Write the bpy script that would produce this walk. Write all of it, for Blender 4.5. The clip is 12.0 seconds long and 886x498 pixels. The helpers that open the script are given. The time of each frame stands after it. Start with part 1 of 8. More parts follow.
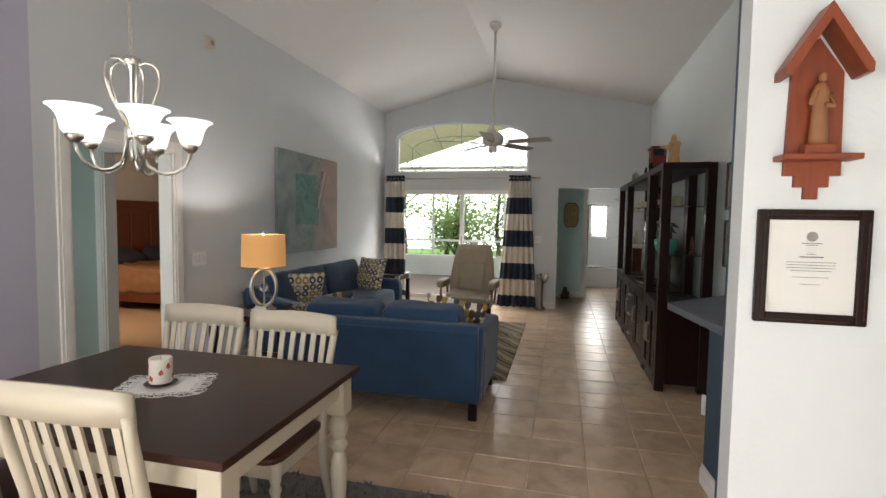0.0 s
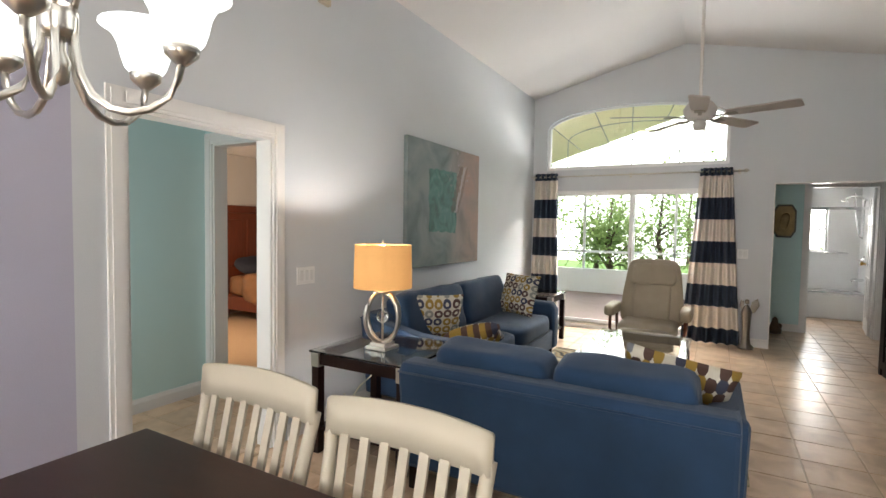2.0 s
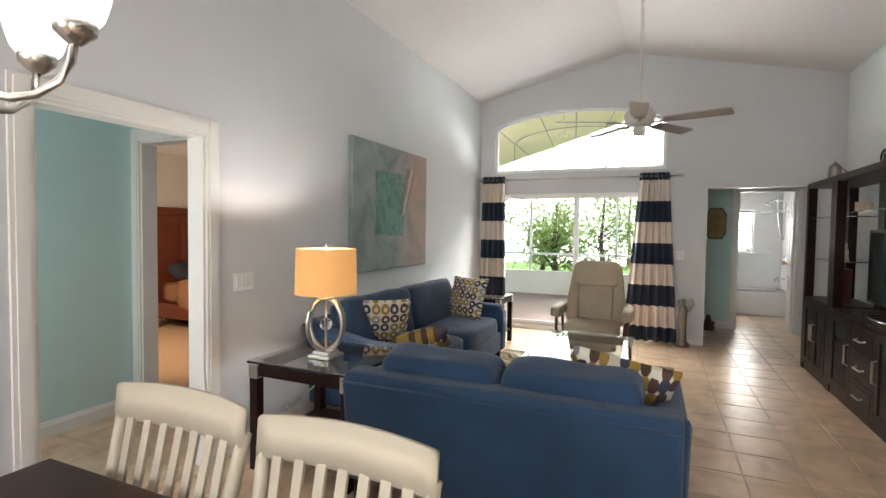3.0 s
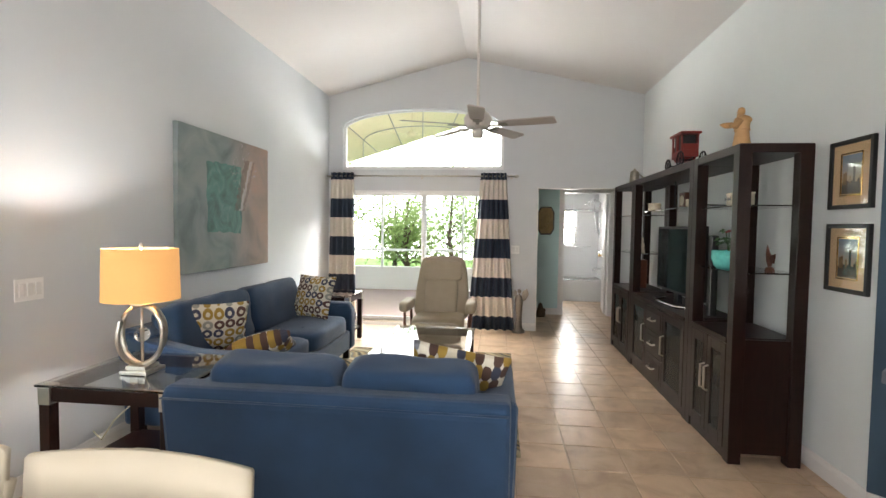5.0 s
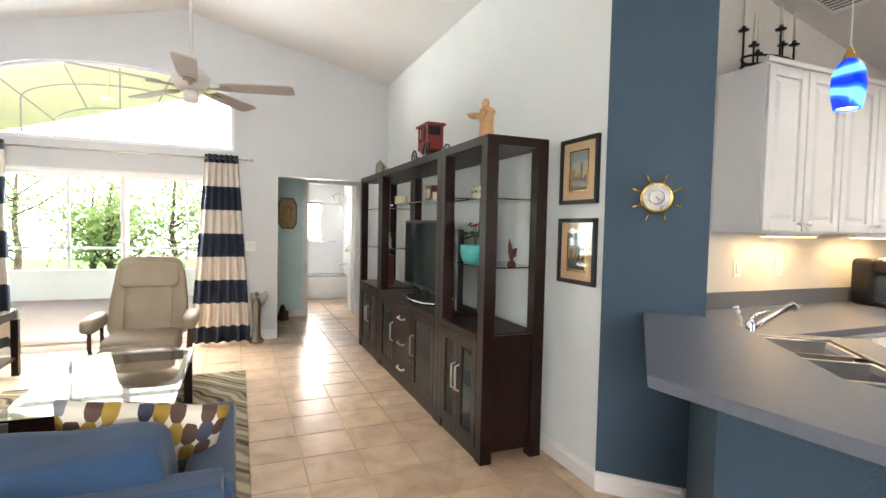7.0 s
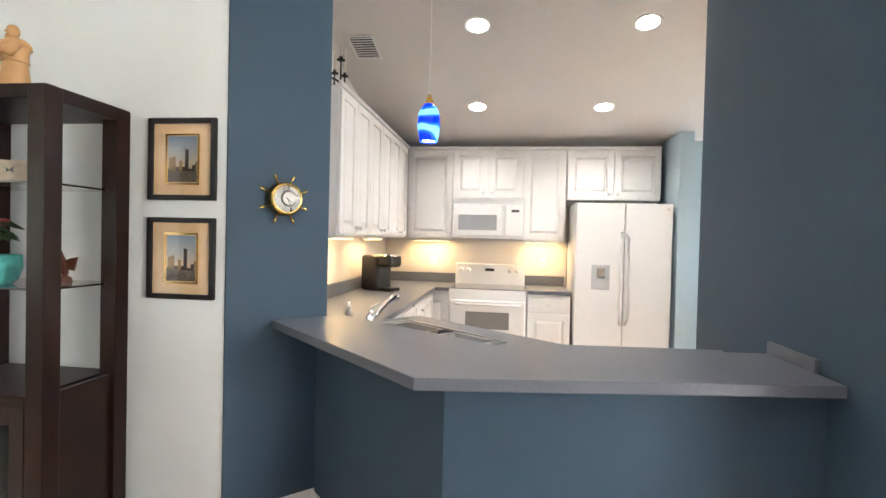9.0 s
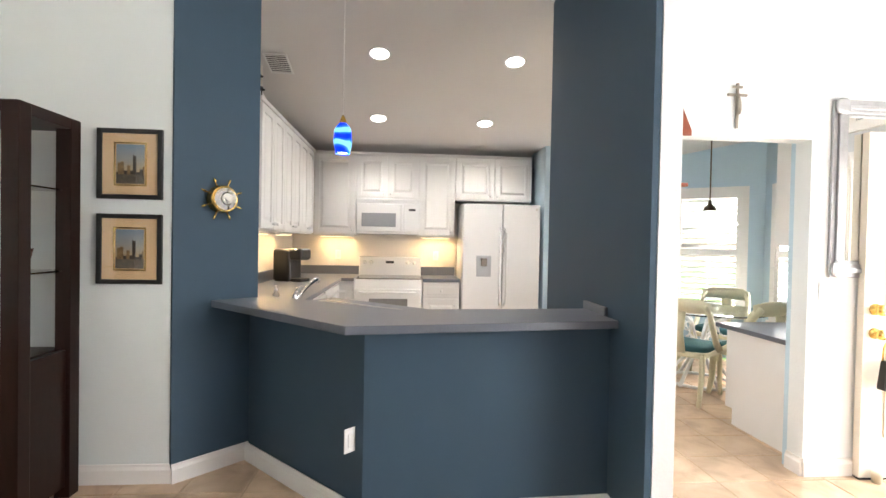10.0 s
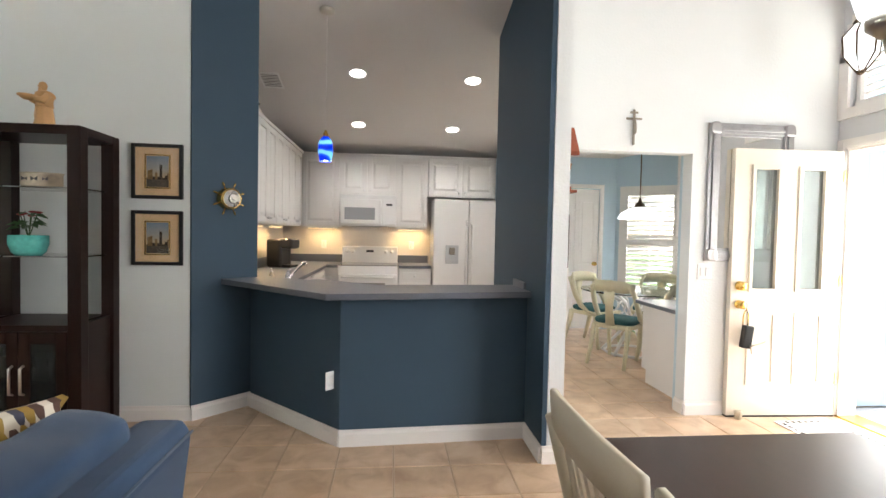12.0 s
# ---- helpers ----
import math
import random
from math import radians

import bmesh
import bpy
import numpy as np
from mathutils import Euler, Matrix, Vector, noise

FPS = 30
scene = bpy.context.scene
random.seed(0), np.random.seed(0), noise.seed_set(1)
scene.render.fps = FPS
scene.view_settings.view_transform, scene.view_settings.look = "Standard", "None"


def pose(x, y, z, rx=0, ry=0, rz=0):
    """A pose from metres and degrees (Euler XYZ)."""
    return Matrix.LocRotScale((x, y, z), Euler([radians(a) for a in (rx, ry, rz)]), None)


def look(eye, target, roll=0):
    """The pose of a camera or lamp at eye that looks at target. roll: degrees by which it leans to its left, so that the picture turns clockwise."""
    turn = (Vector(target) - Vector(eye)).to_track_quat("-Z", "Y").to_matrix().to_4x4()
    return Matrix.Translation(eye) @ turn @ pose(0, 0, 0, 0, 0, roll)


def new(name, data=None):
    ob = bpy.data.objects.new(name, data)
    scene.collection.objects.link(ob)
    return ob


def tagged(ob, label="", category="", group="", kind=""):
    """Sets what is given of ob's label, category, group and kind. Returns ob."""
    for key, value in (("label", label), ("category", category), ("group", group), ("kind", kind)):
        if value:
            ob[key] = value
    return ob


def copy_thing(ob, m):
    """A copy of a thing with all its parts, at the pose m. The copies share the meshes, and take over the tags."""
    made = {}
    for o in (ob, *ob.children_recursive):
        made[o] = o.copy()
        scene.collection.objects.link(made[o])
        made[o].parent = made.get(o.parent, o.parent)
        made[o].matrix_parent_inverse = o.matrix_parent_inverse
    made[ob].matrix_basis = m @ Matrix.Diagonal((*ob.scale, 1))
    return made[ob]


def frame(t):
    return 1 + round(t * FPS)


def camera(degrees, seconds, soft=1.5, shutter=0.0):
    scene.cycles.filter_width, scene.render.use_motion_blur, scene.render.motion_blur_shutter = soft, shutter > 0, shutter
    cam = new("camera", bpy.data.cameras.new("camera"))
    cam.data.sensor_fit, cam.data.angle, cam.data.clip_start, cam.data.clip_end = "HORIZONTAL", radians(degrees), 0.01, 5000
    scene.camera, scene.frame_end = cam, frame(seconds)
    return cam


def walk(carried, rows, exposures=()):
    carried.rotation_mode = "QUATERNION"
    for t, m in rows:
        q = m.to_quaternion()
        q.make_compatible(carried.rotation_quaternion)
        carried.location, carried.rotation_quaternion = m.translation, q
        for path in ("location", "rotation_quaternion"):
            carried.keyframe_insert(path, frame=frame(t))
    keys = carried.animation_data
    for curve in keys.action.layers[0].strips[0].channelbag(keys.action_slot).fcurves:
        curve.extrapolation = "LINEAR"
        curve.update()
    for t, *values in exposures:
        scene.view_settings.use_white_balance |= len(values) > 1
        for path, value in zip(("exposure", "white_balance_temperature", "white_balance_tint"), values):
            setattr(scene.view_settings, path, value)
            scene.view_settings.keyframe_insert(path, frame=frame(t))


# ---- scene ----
cam = camera(84.0, 12.0)
PATH = [
    (0, (-0.118, 0.163, 1.436), (-0.585, 2.104, 1.314), 0.9),
    (0.5, (-0.307, 0.582, 1.418), (-1.024, 2.446, 1.299), 0.9),
    (1, (-0.493, 0.942, 1.403), (-1.368, 2.737, 1.289), 0.9),
    (1.5, (-0.666, 1.22, 1.399), (-1.635, 2.966, 1.293), 0.9),
    (2, (-0.762, 1.372, 1.403), (-1.735, 3.117, 1.309), 0.9),
    (2.5, (-0.787, 1.425, 1.403), (-1.704, 3.2, 1.318), 0.9),
    (3, (-0.779, 1.442, 1.405), (-1.568, 3.278, 1.325), 0.8),
    (4.8, (-0.735, 1.468, 1.416), (-1.010, 3.447, 1.332), 0.7),
    (5, (-0.72, 1.485, 1.413), (-0.944, 3.471, 1.325), 0.8),
    (5.5, (-0.699, 1.517, 1.413), (-0.759, 3.514, 1.321), 0.8),
    (6, (-0.683, 1.614, 1.409), (-0.548, 3.607, 1.312), 0.8),
    (6.5, (-0.64, 1.805, 1.408), (-0.224, 3.759, 1.31), 0.9),
    (6.7, (-0.629, 1.903, 1.405), (-0.082, 3.824, 1.309), 1.0),
    (8.3, (-0.608, 2.79, 1.374), (1.138, 3.763, 1.331), 1.5),
    (8.5, (-0.651, 2.823, 1.369), (1.2, 3.582, 1.334), 1.3),
    (9, (-0.93, 2.886, 1.387), (1.053, 3.146, 1.352), 1.4),
    (9.5, (-1.265, 2.925, 1.358), (0.735, 2.929, 1.331), 1.2),
    (10, (-1.61, 2.909, 1.351), (0.383, 2.749, 1.318), 1.1),
    (10.5, (-1.951, 2.88, 1.346), (0.04, 2.69, 1.305), 1.2),
    (11, (-2.219, 2.853, 1.346), (-0.229, 2.653, 1.295), 1.2),
    (11.5, (-2.356, 2.793, 1.345), (-0.367, 2.589, 1.286), 1.1),
    (12, (-2.407, 2.77, 1.352), (-0.418, 2.564, 1.286), 1.2),
]
walk(cam, [(t, look(eye, target, roll)) for t, eye, target, roll in PATH],
     [(0, 0.70), (0.5, 1.15), (1.0, 1.25), (1.5, 1.25), (3, 1.27), (5.5, 1.72), (6.5, 2.05), (8.5, 2.35), (9.2, 2.35), (10.5, 1.95), (12, 1.6)])

# ---- world and lights ----
world = bpy.data.worlds.new("sky")
scene.world = world
world.use_nodes = True
wn = world.node_tree.nodes
sky = wn.new("ShaderNodeTexSky")
sky.sky_type, sky.sun_disc = 'NISHITA', False
sky.air_density, sky.dust_density, sky.ozone_density = 1.0, 3.0, 0.5
sky.sun_elevation, sky.sun_rotation = radians(56), radians(162)
world.node_tree.links.new(sky.outputs[0], wn["Background"].inputs[0])
wn["Background"].inputs[1].default_value = 0.15


def lamp(kind, name, m, energy, color=(1, 1, 1), size=0.1, size_y=None, spot=None):
    data = bpy.data.lights.new(name, kind)
    data.energy, data.color = energy, color
    if kind == 'AREA':
        data.size = size
        if size_y:
            data.shape, data.size_y = 'RECTANGLE', size_y
    elif kind == 'SUN':
        data.angle = size
    else:
        data.shadow_soft_size = size
    if spot:
        data.spot_size, data.spot_blend = radians(spot), 0.6
    ob = new(name, data)
    ob.matrix_world = m
    return ob


# the sun stands in front of the house, over the open front door
lamp('SUN', "sun", look((1.9, -6.0, 9.5), (0, 0, 0)), 3.0, (1, 0.95, 0.87), radians(0.5))
DAY = (1.0, 0.97, 0.93)
lamp('AREA', "daylight_sliding_door", look((-1.82, 8.86, 2.15), (-1.25, 6.9, 0.2)), 62, DAY, 2.1, 0.2)
lamp('AREA', "daylight_arch_window", look((-1.82, 8.86, 2.17), (-1.60, 7.6, 2.75)), 3.5, (0.9, 0.96, 1.0), 2.1, 0.2)
lamp('AREA', "daylight_front_door", look((0.6, -0.9, 1.05), (0.3, 4, 0.9)), 15, (1, 0.96, 0.90), 0.8, 1.9)
lamp('AREA', "daylight_entry_arch", look((0.56, -0.9, 2.75), (0.3, 4, 1.6)), 5.5, (1, 0.97, 0.93), 0.8, 0.7)
lamp('AREA', "daylight_nook_window", look((4.05, -1.25, 1.3), (2.8, 1.5, 1.5)), 34, DAY, 0.6, 1.1)
lamp('AREA', "daylight_nook_window_b", look((3.2, -1.55, 1.3), (2.9, 1.5, 1.5)), 34, DAY, 0.7, 1.1)
lamp('AREA', "daylight_bath_window", look((0.74, 12.24, 1.55), (0.7, 10, 0.9)), 10, DAY, 0.4, 0.8)
# added warm fill for the bedroom, which has no window modelled
lamp('AREA', "bedroom_fill", look((-5.6, 4.2, 1.5), (-6.4, 6.5, 0.7)), 30, (1, 0.80, 0.58), 0.8, 1.0)
# added fill out of view at the closed south end of the hall
lamp('AREA', "small_hall_fill", look((-3.9, 2.16, 1.3), (-3.9, 4, 1.2)), 4.2, (0.97, 1.0, 0.98), 0.8, 1.6)
# added fill behind an assumed window, aimed at the dark east side
lamp('AREA', "dining_side_fill", look((-1.9, -0.85, 1.5), (0.6, 3, 1.9)), 29, DAY, 1.5, 1.3)

# ---- materials ----


def srgb(r, g, b):
    f = lambda c: c / 12.92 if c <= 0.04045 else ((c + 0.055) / 1.055) ** 2.4
    return (f(r / 255), f(g / 255), f(b / 255))


def material(name, color, rough=0.5, metal=0.0, vary=0.08, scale=6.0, bump=0.1, fine=120.0, coat=0.0, transmission=0.0, emit=None, strength=0.0, alpha=1.0, ior=1.45, sheen=0.0, stretch=(1, 1, 1), spec=0.5):
    """A surface with variation at two scales: broad tone and fine relief."""
    m = bpy.data.materials.new(name)
    m.use_nodes = True
    n, l = m.node_tree.nodes, m.node_tree.links
    b = n["Principled BSDF"]
    b.inputs["Roughness"].default_value = rough
    b.inputs["Metallic"].default_value = metal
    b.inputs["Coat Weight"].default_value = coat
    b.inputs["Transmission Weight"].default_value = transmission
    b.inputs["IOR"].default_value = ior
    b.inputs["Alpha"].default_value = alpha
    b.inputs["Sheen Weight"].default_value = sheen
    b.inputs["Specular IOR Level"].default_value = spec
    if emit:
        b.inputs["Emission Color"].default_value = (*emit, 1)
        b.inputs["Emission Strength"].default_value = strength
    co = n.new("ShaderNodeTexCoord")
    mp = n.new("ShaderNodeMapping")
    mp.inputs["Scale"].default_value = stretch
    l.new(co.outputs["Object"], mp.inputs[0])
    t = n.new("ShaderNodeTexNoise")
    t.inputs["Scale"].default_value, t.inputs["Detail"].default_value = scale, 5
    l.new(mp.outputs[0], t.inputs["Vector"])
    mix = n.new("ShaderNodeMix")
    mix.data_type = 'RGBA'
    mix.inputs["A"].default_value = (*[max(0, c * (1 - vary)) for c in color], 1)
    mix.inputs["B"].default_value = (*[min(1, c * (1 + vary)) for c in color], 1)
    l.new(t.outputs["Fac"], mix.inputs["Factor"])
    l.new(mix.outputs["Result"], b.inputs["Base Color"])
    if bump:
        t2 = n.new("ShaderNodeTexNoise")
        t2.inputs["Scale"].default_value, t2.inputs["Detail"].default_value = fine, 3
        l.new(mp.outputs[0], t2.inputs["Vector"])
        bp = n.new("ShaderNodeBump")
        bp.inputs["Strength"].default_value, bp.inputs["Distance"].default_value = bump, 0.004
        l.new(t2.outputs["Fac"], bp.inputs["Height"])
        l.new(bp.outputs[0], b.inputs["Normal"])
    return m


def ramp_material(name, build, rough=0.6, bump=0.15, fine=300.0, metal=0.0):
    """A patterned surface: build(nodes, links, coordinate) gives the colour socket."""
    m = bpy.data.materials.new(name)
    m.use_nodes = True
    n, l = m.node_tree.nodes, m.node_tree.links
    b = n["Principled BSDF"]
    b.inputs["Roughness"].default_value, b.inputs["Metallic"].default_value = rough, metal
    co = n.new("ShaderNodeTexCoord")
    l.new(build(n, l, co.outputs["Object"]), b.inputs["Base Color"])
    t2 = n.new("ShaderNodeTexNoise")
    t2.inputs["Scale"].default_value = fine
    l.new(co.outputs["Object"], t2.inputs["Vector"])
    bp = n.new("ShaderNodeBump")
    bp.inputs["Strength"].default_value, bp.inputs["Distance"].default_value = bump, 0.003
    l.new(t2.outputs["Fac"], bp.inputs["Height"])
    l.new(bp.outputs[0], b.inputs["Normal"])
    return m


def ramp(n, l, fac, stops, mode='LINEAR'):
    r = n.new("ShaderNodeValToRGB")
    r.color_ramp.interpolation = mode
    e = r.color_ramp.elements
    while len(e) < len(stops):
        e.new(0.5)
    for el, (p, c) in zip(e, stops):
        el.position, el.color = p, (*c, 1)
    l.new(fac, r.inputs[0])
    return r.outputs[0]


def maths(n, l, op, a, b=0.0):
    x = n.new("ShaderNodeMath")
    x.operation = op
    for i, v in enumerate((a, b)):
        if isinstance(v, (int, float)):
            x.inputs[i].default_value = v
        else:
            l.new(v, x.inputs[i])
    return x.outputs[0]


def mixed(n, l, fac, a, b):
    x = n.new("ShaderNodeMix")
    x.data_type = 'RGBA'
    for k, v in (("Factor", fac), ("A", a), ("B", b)):
        if isinstance(v, tuple):
            x.inputs[k].default_value = (*v, 1)
        elif isinstance(v, (int, float)):
            x.inputs[k].default_value = v
        else:
            l.new(v, x.inputs[k])
    return x.outputs["Result"]


def noise_fac(n, l, co, scale, detail=4, dist=0.0):
    t = n.new("ShaderNodeTexNoise")
    t.inputs["Scale"].default_value, t.inputs["Detail"].default_value, t.inputs["Distortion"].default_value = scale, detail, dist
    l.new(co, t.inputs["Vector"])
    return t.outputs["Fac"]


def xyz(n, l, co):
    s = n.new("ShaderNodeSeparateXYZ")
    l.new(co, s.inputs[0])
    return s.outputs


M = {}
M["grey_wall"] = material("pale_grey_paint", (0.61, 0.625, 0.65), 0.62, vary=0.03, scale=2.5, bump=0.25, fine=180)
M["aqua_grey_wall"] = material("pale_aqua_grey_paint", (0.70, 0.74, 0.74), 0.62, vary=0.03, scale=2.5, bump=0.25, fine=180)
M["lavender_wall"] = material("lavender_paint", (0.47, 0.455, 0.56), 0.62, vary=0.04, scale=2.5, bump=0.25, fine=180)
M["aqua_wall"] = material("aqua_paint", (0.55, 0.73, 0.72), 0.62, vary=0.03, scale=2.5, bump=0.2, fine=180)
M["nook_wall"] = material("pale_blue_paint", (0.46, 0.60, 0.69), 0.62, vary=0.03, scale=2.5, bump=0.2, fine=180)
M["slate_wall"] = material("slate_blue_paint", (0.046, 0.081, 0.120), 0.6, spec=0.3, vary=0.06, scale=3, bump=0.3, fine=160)
M["white_wall"] = material("white_textured_paint", (0.72, 0.75, 0.76), 0.65, vary=0.03, scale=3, bump=0.45, fine=60)
M["bed_wall"] = material("beige_paint", (0.50, 0.46, 0.43), 0.65, vary=0.03)
M["ceiling"] = material("ceiling_paint", (0.70, 0.68, 0.67), 0.75, vary=0.02, scale=3, bump=0.35, fine=90)
M["trim"] = material("white_trim_paint", (0.78, 0.76, 0.74), 0.38, vary=0.02, scale=8, bump=0.03)
M["carpet"] = material("tan_carpet", (0.42, 0.27, 0.16), 0.95, vary=0.15, scale=30, bump=0.8, fine=500)
M["grout"] = material("tile_grout", (0.50, 0.385, 0.28), 0.85, vary=0.12, scale=8, bump=0.4)
M["navy"] = material("navy_microfibre", (0.017, 0.050, 0.112), 0.88, vary=0.38, scale=5, bump=0.35, fine=420, sheen=0.22)
M["cream"] = material("cream_paint", (0.54, 0.48, 0.375), 0.42, vary=0.04, scale=9, bump=0.05)
M["espresso"] = material("espresso_wood", (0.015, 0.005, 0.0036), 0.34, vary=0.5, scale=7, bump=0.06, fine=60, spec=0.26, stretch=(8, 8, 1))
M["table_wood"] = material("dark_cherry_wood", (0.034, 0.011, 0.007), 0.30, vary=0.4, scale=6, bump=0.03, fine=50, spec=0.4, stretch=(1, 9, 9))
M["seat_wood"] = material("dark_seat_wood", (0.07, 0.022, 0.012), 0.35, vary=0.3, scale=6, bump=0.03, stretch=(9, 1, 9))
M["nickel"] = material("brushed_nickel", (0.60, 0.57, 0.52), 0.28, 1.0, vary=0.08, scale=40, bump=0.03)
M["pewter"] = material("dark_pewter", (0.30, 0.27, 0.23), 0.4, 1.0, vary=0.25, scale=20, bump=0.2)
M["chrome"] = material("chrome", (0.82, 0.82, 0.83), 0.08, 1.0, vary=0.02, bump=0)
M["silver"] = material("silver_leaf", (0.40, 0.40, 0.41), 0.33, 0.9, vary=0.2, scale=25, bump=0.3, fine=80)
M["brass"] = material("polished_brass", (0.80, 0.53, 0.16), 0.22, 1.0, vary=0.12, scale=20, bump=0.05)
M["black"] = material("black_plastic", (0.012, 0.012, 0.013), 0.35, vary=0.2, bump=0.05)
M["iron"] = material("black_iron", (0.012, 0.012, 0.014), 0.5, 0.4, vary=0.2, bump=0.15)
M["screen"] = material("dark_screen", (0.010, 0.016, 0.017), 0.12, vary=0.1, bump=0, coat=0.3)
M["white_gloss"] = material("white_enamel", (0.76, 0.76, 0.76), 0.22, vary=0.02, bump=0.01)
M["white_cab"] = material("white_cabinet_laminate", (0.76, 0.75, 0.74), 0.35, vary=0.02, scale=5, bump=0.02)
M["laminate"] = material("blue_grey_laminate", (0.125, 0.138, 0.170), 0.36, vary=0.22, scale=160, bump=0.05, fine=300)
M["backsplash"] = material("cream_wall_paint", (0.68, 0.64, 0.60), 0.5, vary=0.03)
M["steel"] = material("brushed_steel", (0.50, 0.50, 0.50), 0.3, 1.0, vary=0.1, scale=50, bump=0.05)
M["taupe"] = material("taupe_leather", (0.36, 0.295, 0.21), 0.5, vary=0.12, scale=9, bump=0.25, fine=220)
M["red_wood"] = material("reddish_wood", (0.24, 0.052, 0.018), 0.42, vary=0.35, scale=8, bump=0.1, fine=80, stretch=(8, 8, 1))
M["carved_wood"] = material("carved_light_wood", (0.55, 0.32, 0.14), 0.5, vary=0.2, scale=14, bump=0.3, fine=90)
M["shrine_figure"] = material("reddish_carved_wood", (0.30, 0.13, 0.055), 0.5, vary=0.25, scale=14, bump=0.3, fine=90)
M["brown_wood"] = material("carved_brown_wood", (0.10, 0.03, 0.014), 0.4, vary=0.3, scale=12, bump=0.2)
M["red_paint"] = material("dark_red_paint", (0.19, 0.018, 0.014), 0.45, vary=0.2, scale=10, bump=0.1)
M["mat_tan"] = material("tan_picture_mat", (0.70, 0.49, 0.28), 0.8, vary=0.06, scale=10, bump=0.1)
M["paper"] = material("certificate_paper", (0.68, 0.66, 0.62), 0.7, vary=0.04, bump=0.05)
M["ink"] = material("dark_ink", (0.08, 0.08, 0.09), 0.7, bump=0)
M["ceramic"] = material("painted_ceramic", (0.62, 0.54, 0.42), 0.25, vary=0.35, scale=45, bump=0.02)
M["teal_pot"] = material("teal_glazed_ceramic", (0.10, 0.47, 0.43), 0.25, vary=0.35, scale=40, bump=0.03)
M["leaf"] = material("plant_leaf", (0.03, 0.085, 0.02), 0.45, vary=0.4, scale=30, bump=0.1)
M["flower"] = material("red_flower", (0.28, 0.03, 0.03), 0.5, vary=0.3, bump=0.1)
M["wax"] = material("white_candle_wax", (0.75, 0.70, 0.62), 0.5, vary=0.05, bump=0.1)
M["lace"] = material("white_lace", (0.76, 0.75, 0.72), 0.9, vary=0.06, scale=90, bump=0.6, fine=200)
M["orange_leaf"] = material("pressed_orange_leaf", (0.45, 0.10, 0.03), 0.7, vary=0.4, scale=60)
M["teal_cushion"] = material("teal_seat_fabric", (0.035, 0.115, 0.125), 0.85, vary=0.15, scale=40, bump=0.4, fine=300)
M["ivory"] = material("ivory_rattan", (0.68, 0.64, 0.46), 0.5, vary=0.08, scale=20, bump=0.1)
M["bronze"] = material("dark_bronze", (0.10, 0.065, 0.04), 0.4, 0.8, vary=0.3, scale=20, bump=0.15)
M["plate_metal"] = material("aged_brass_relief", (0.17, 0.12, 0.055), 0.38, 0.8, vary=0.5, scale=18, bump=0.6, fine=60)
M["bedspread"] = material("bronze_satin", (0.20, 0.095, 0.042), 0.38, vary=0.3, scale=9, bump=0.3, fine=20)
M["navy_pillow"] = material("dark_pillow_cloth", (0.016, 0.017, 0.028), 0.8, vary=0.3, scale=12)
M["cherry"] = material("cherry_wood", (0.11, 0.025, 0.010), 0.35, vary=0.35, scale=7, bump=0.06, stretch=(8, 8, 1))
M["vinyl"] = material("white_vinyl", (0.80, 0.80, 0.80), 0.35, vary=0.02, bump=0.02)
M["fan_white"] = material("white_fan_enamel", (0.62, 0.58, 0.55), 0.4, vary=0.03, bump=0.03)
M["blade_wood"] = material("taupe_blade_paint", (0.44, 0.39, 0.36), 0.45, vary=0.1, scale=9, bump=0.05)
M["patio"] = material("rosy_patio_concrete", (0.34, 0.25, 0.24), 0.8, vary=0.10, scale=4, bump=0.3)
M["stucco"] = material("cream_stucco", (0.86, 0.79, 0.56), 0.85, vary=0.05, scale=4, bump=0.4)
# emissive white, stands in for the overexposed sky
M["sky_glow"] = material("glowing_sky_sheet", (0.9, 0.95, 0.92), 1.0, vary=0.03, scale=0.2, bump=0, emit=(0.96, 1.0, 0.95), strength=1.1)
M["lawn"] = material("grass", (0.09, 0.17, 0.035), 0.95, vary=0.35, scale=1.5, bump=0.8, fine=40)


def leaf_material(name, color):
    """Leaves that let some light through."""
    m = material(name, color, 0.5, vary=0.45, scale=2.0, bump=0.1, fine=20)
    n, l = m.node_tree.nodes, m.node_tree.links
    b = n["Principled BSDF"]
    tr_ = n.new("ShaderNodeBsdfTranslucent")
    l.new(b.inputs["Base Color"].links[0].from_socket, tr_.inputs["Color"])
    mx = n.new("ShaderNodeMixShader")
    mx.inputs[0].default_value = 0.6
    l.new(b.outputs[0], mx.inputs[1])
    l.new(tr_.outputs[0], mx.inputs[2])
    l.new(mx.outputs[0], n["Material Output"].inputs["Surface"])
    return m


M["foliage"] = leaf_material("tree_leaves", (0.27, 0.37, 0.14))
M["foliage_dark"] = leaf_material("dark_tree_leaves", (0.22, 0.31, 0.11))
M["bark"] = material("tree_bark", (0.10, 0.075, 0.055), 0.9, vary=0.4, scale=8, bump=0.9, fine=30)
M["shag"] = material("grey_shag", (0.17, 0.16, 0.155), 0.95, vary=0.35, scale=25, bump=1.0, fine=120)
M["mat_dark"] = material("dark_rubber_mat", (0.03, 0.03, 0.032), 0.8, vary=0.2, scale=30, bump=0.4)
M["paving"] = material("pale_porch_concrete", (0.55, 0.53, 0.50), 0.85, vary=0.08, scale=3, bump=0.4)
M["soap"] = material("clear_soap", (0.66, 0.62, 0.52), 0.2, vary=0.05, bump=0)
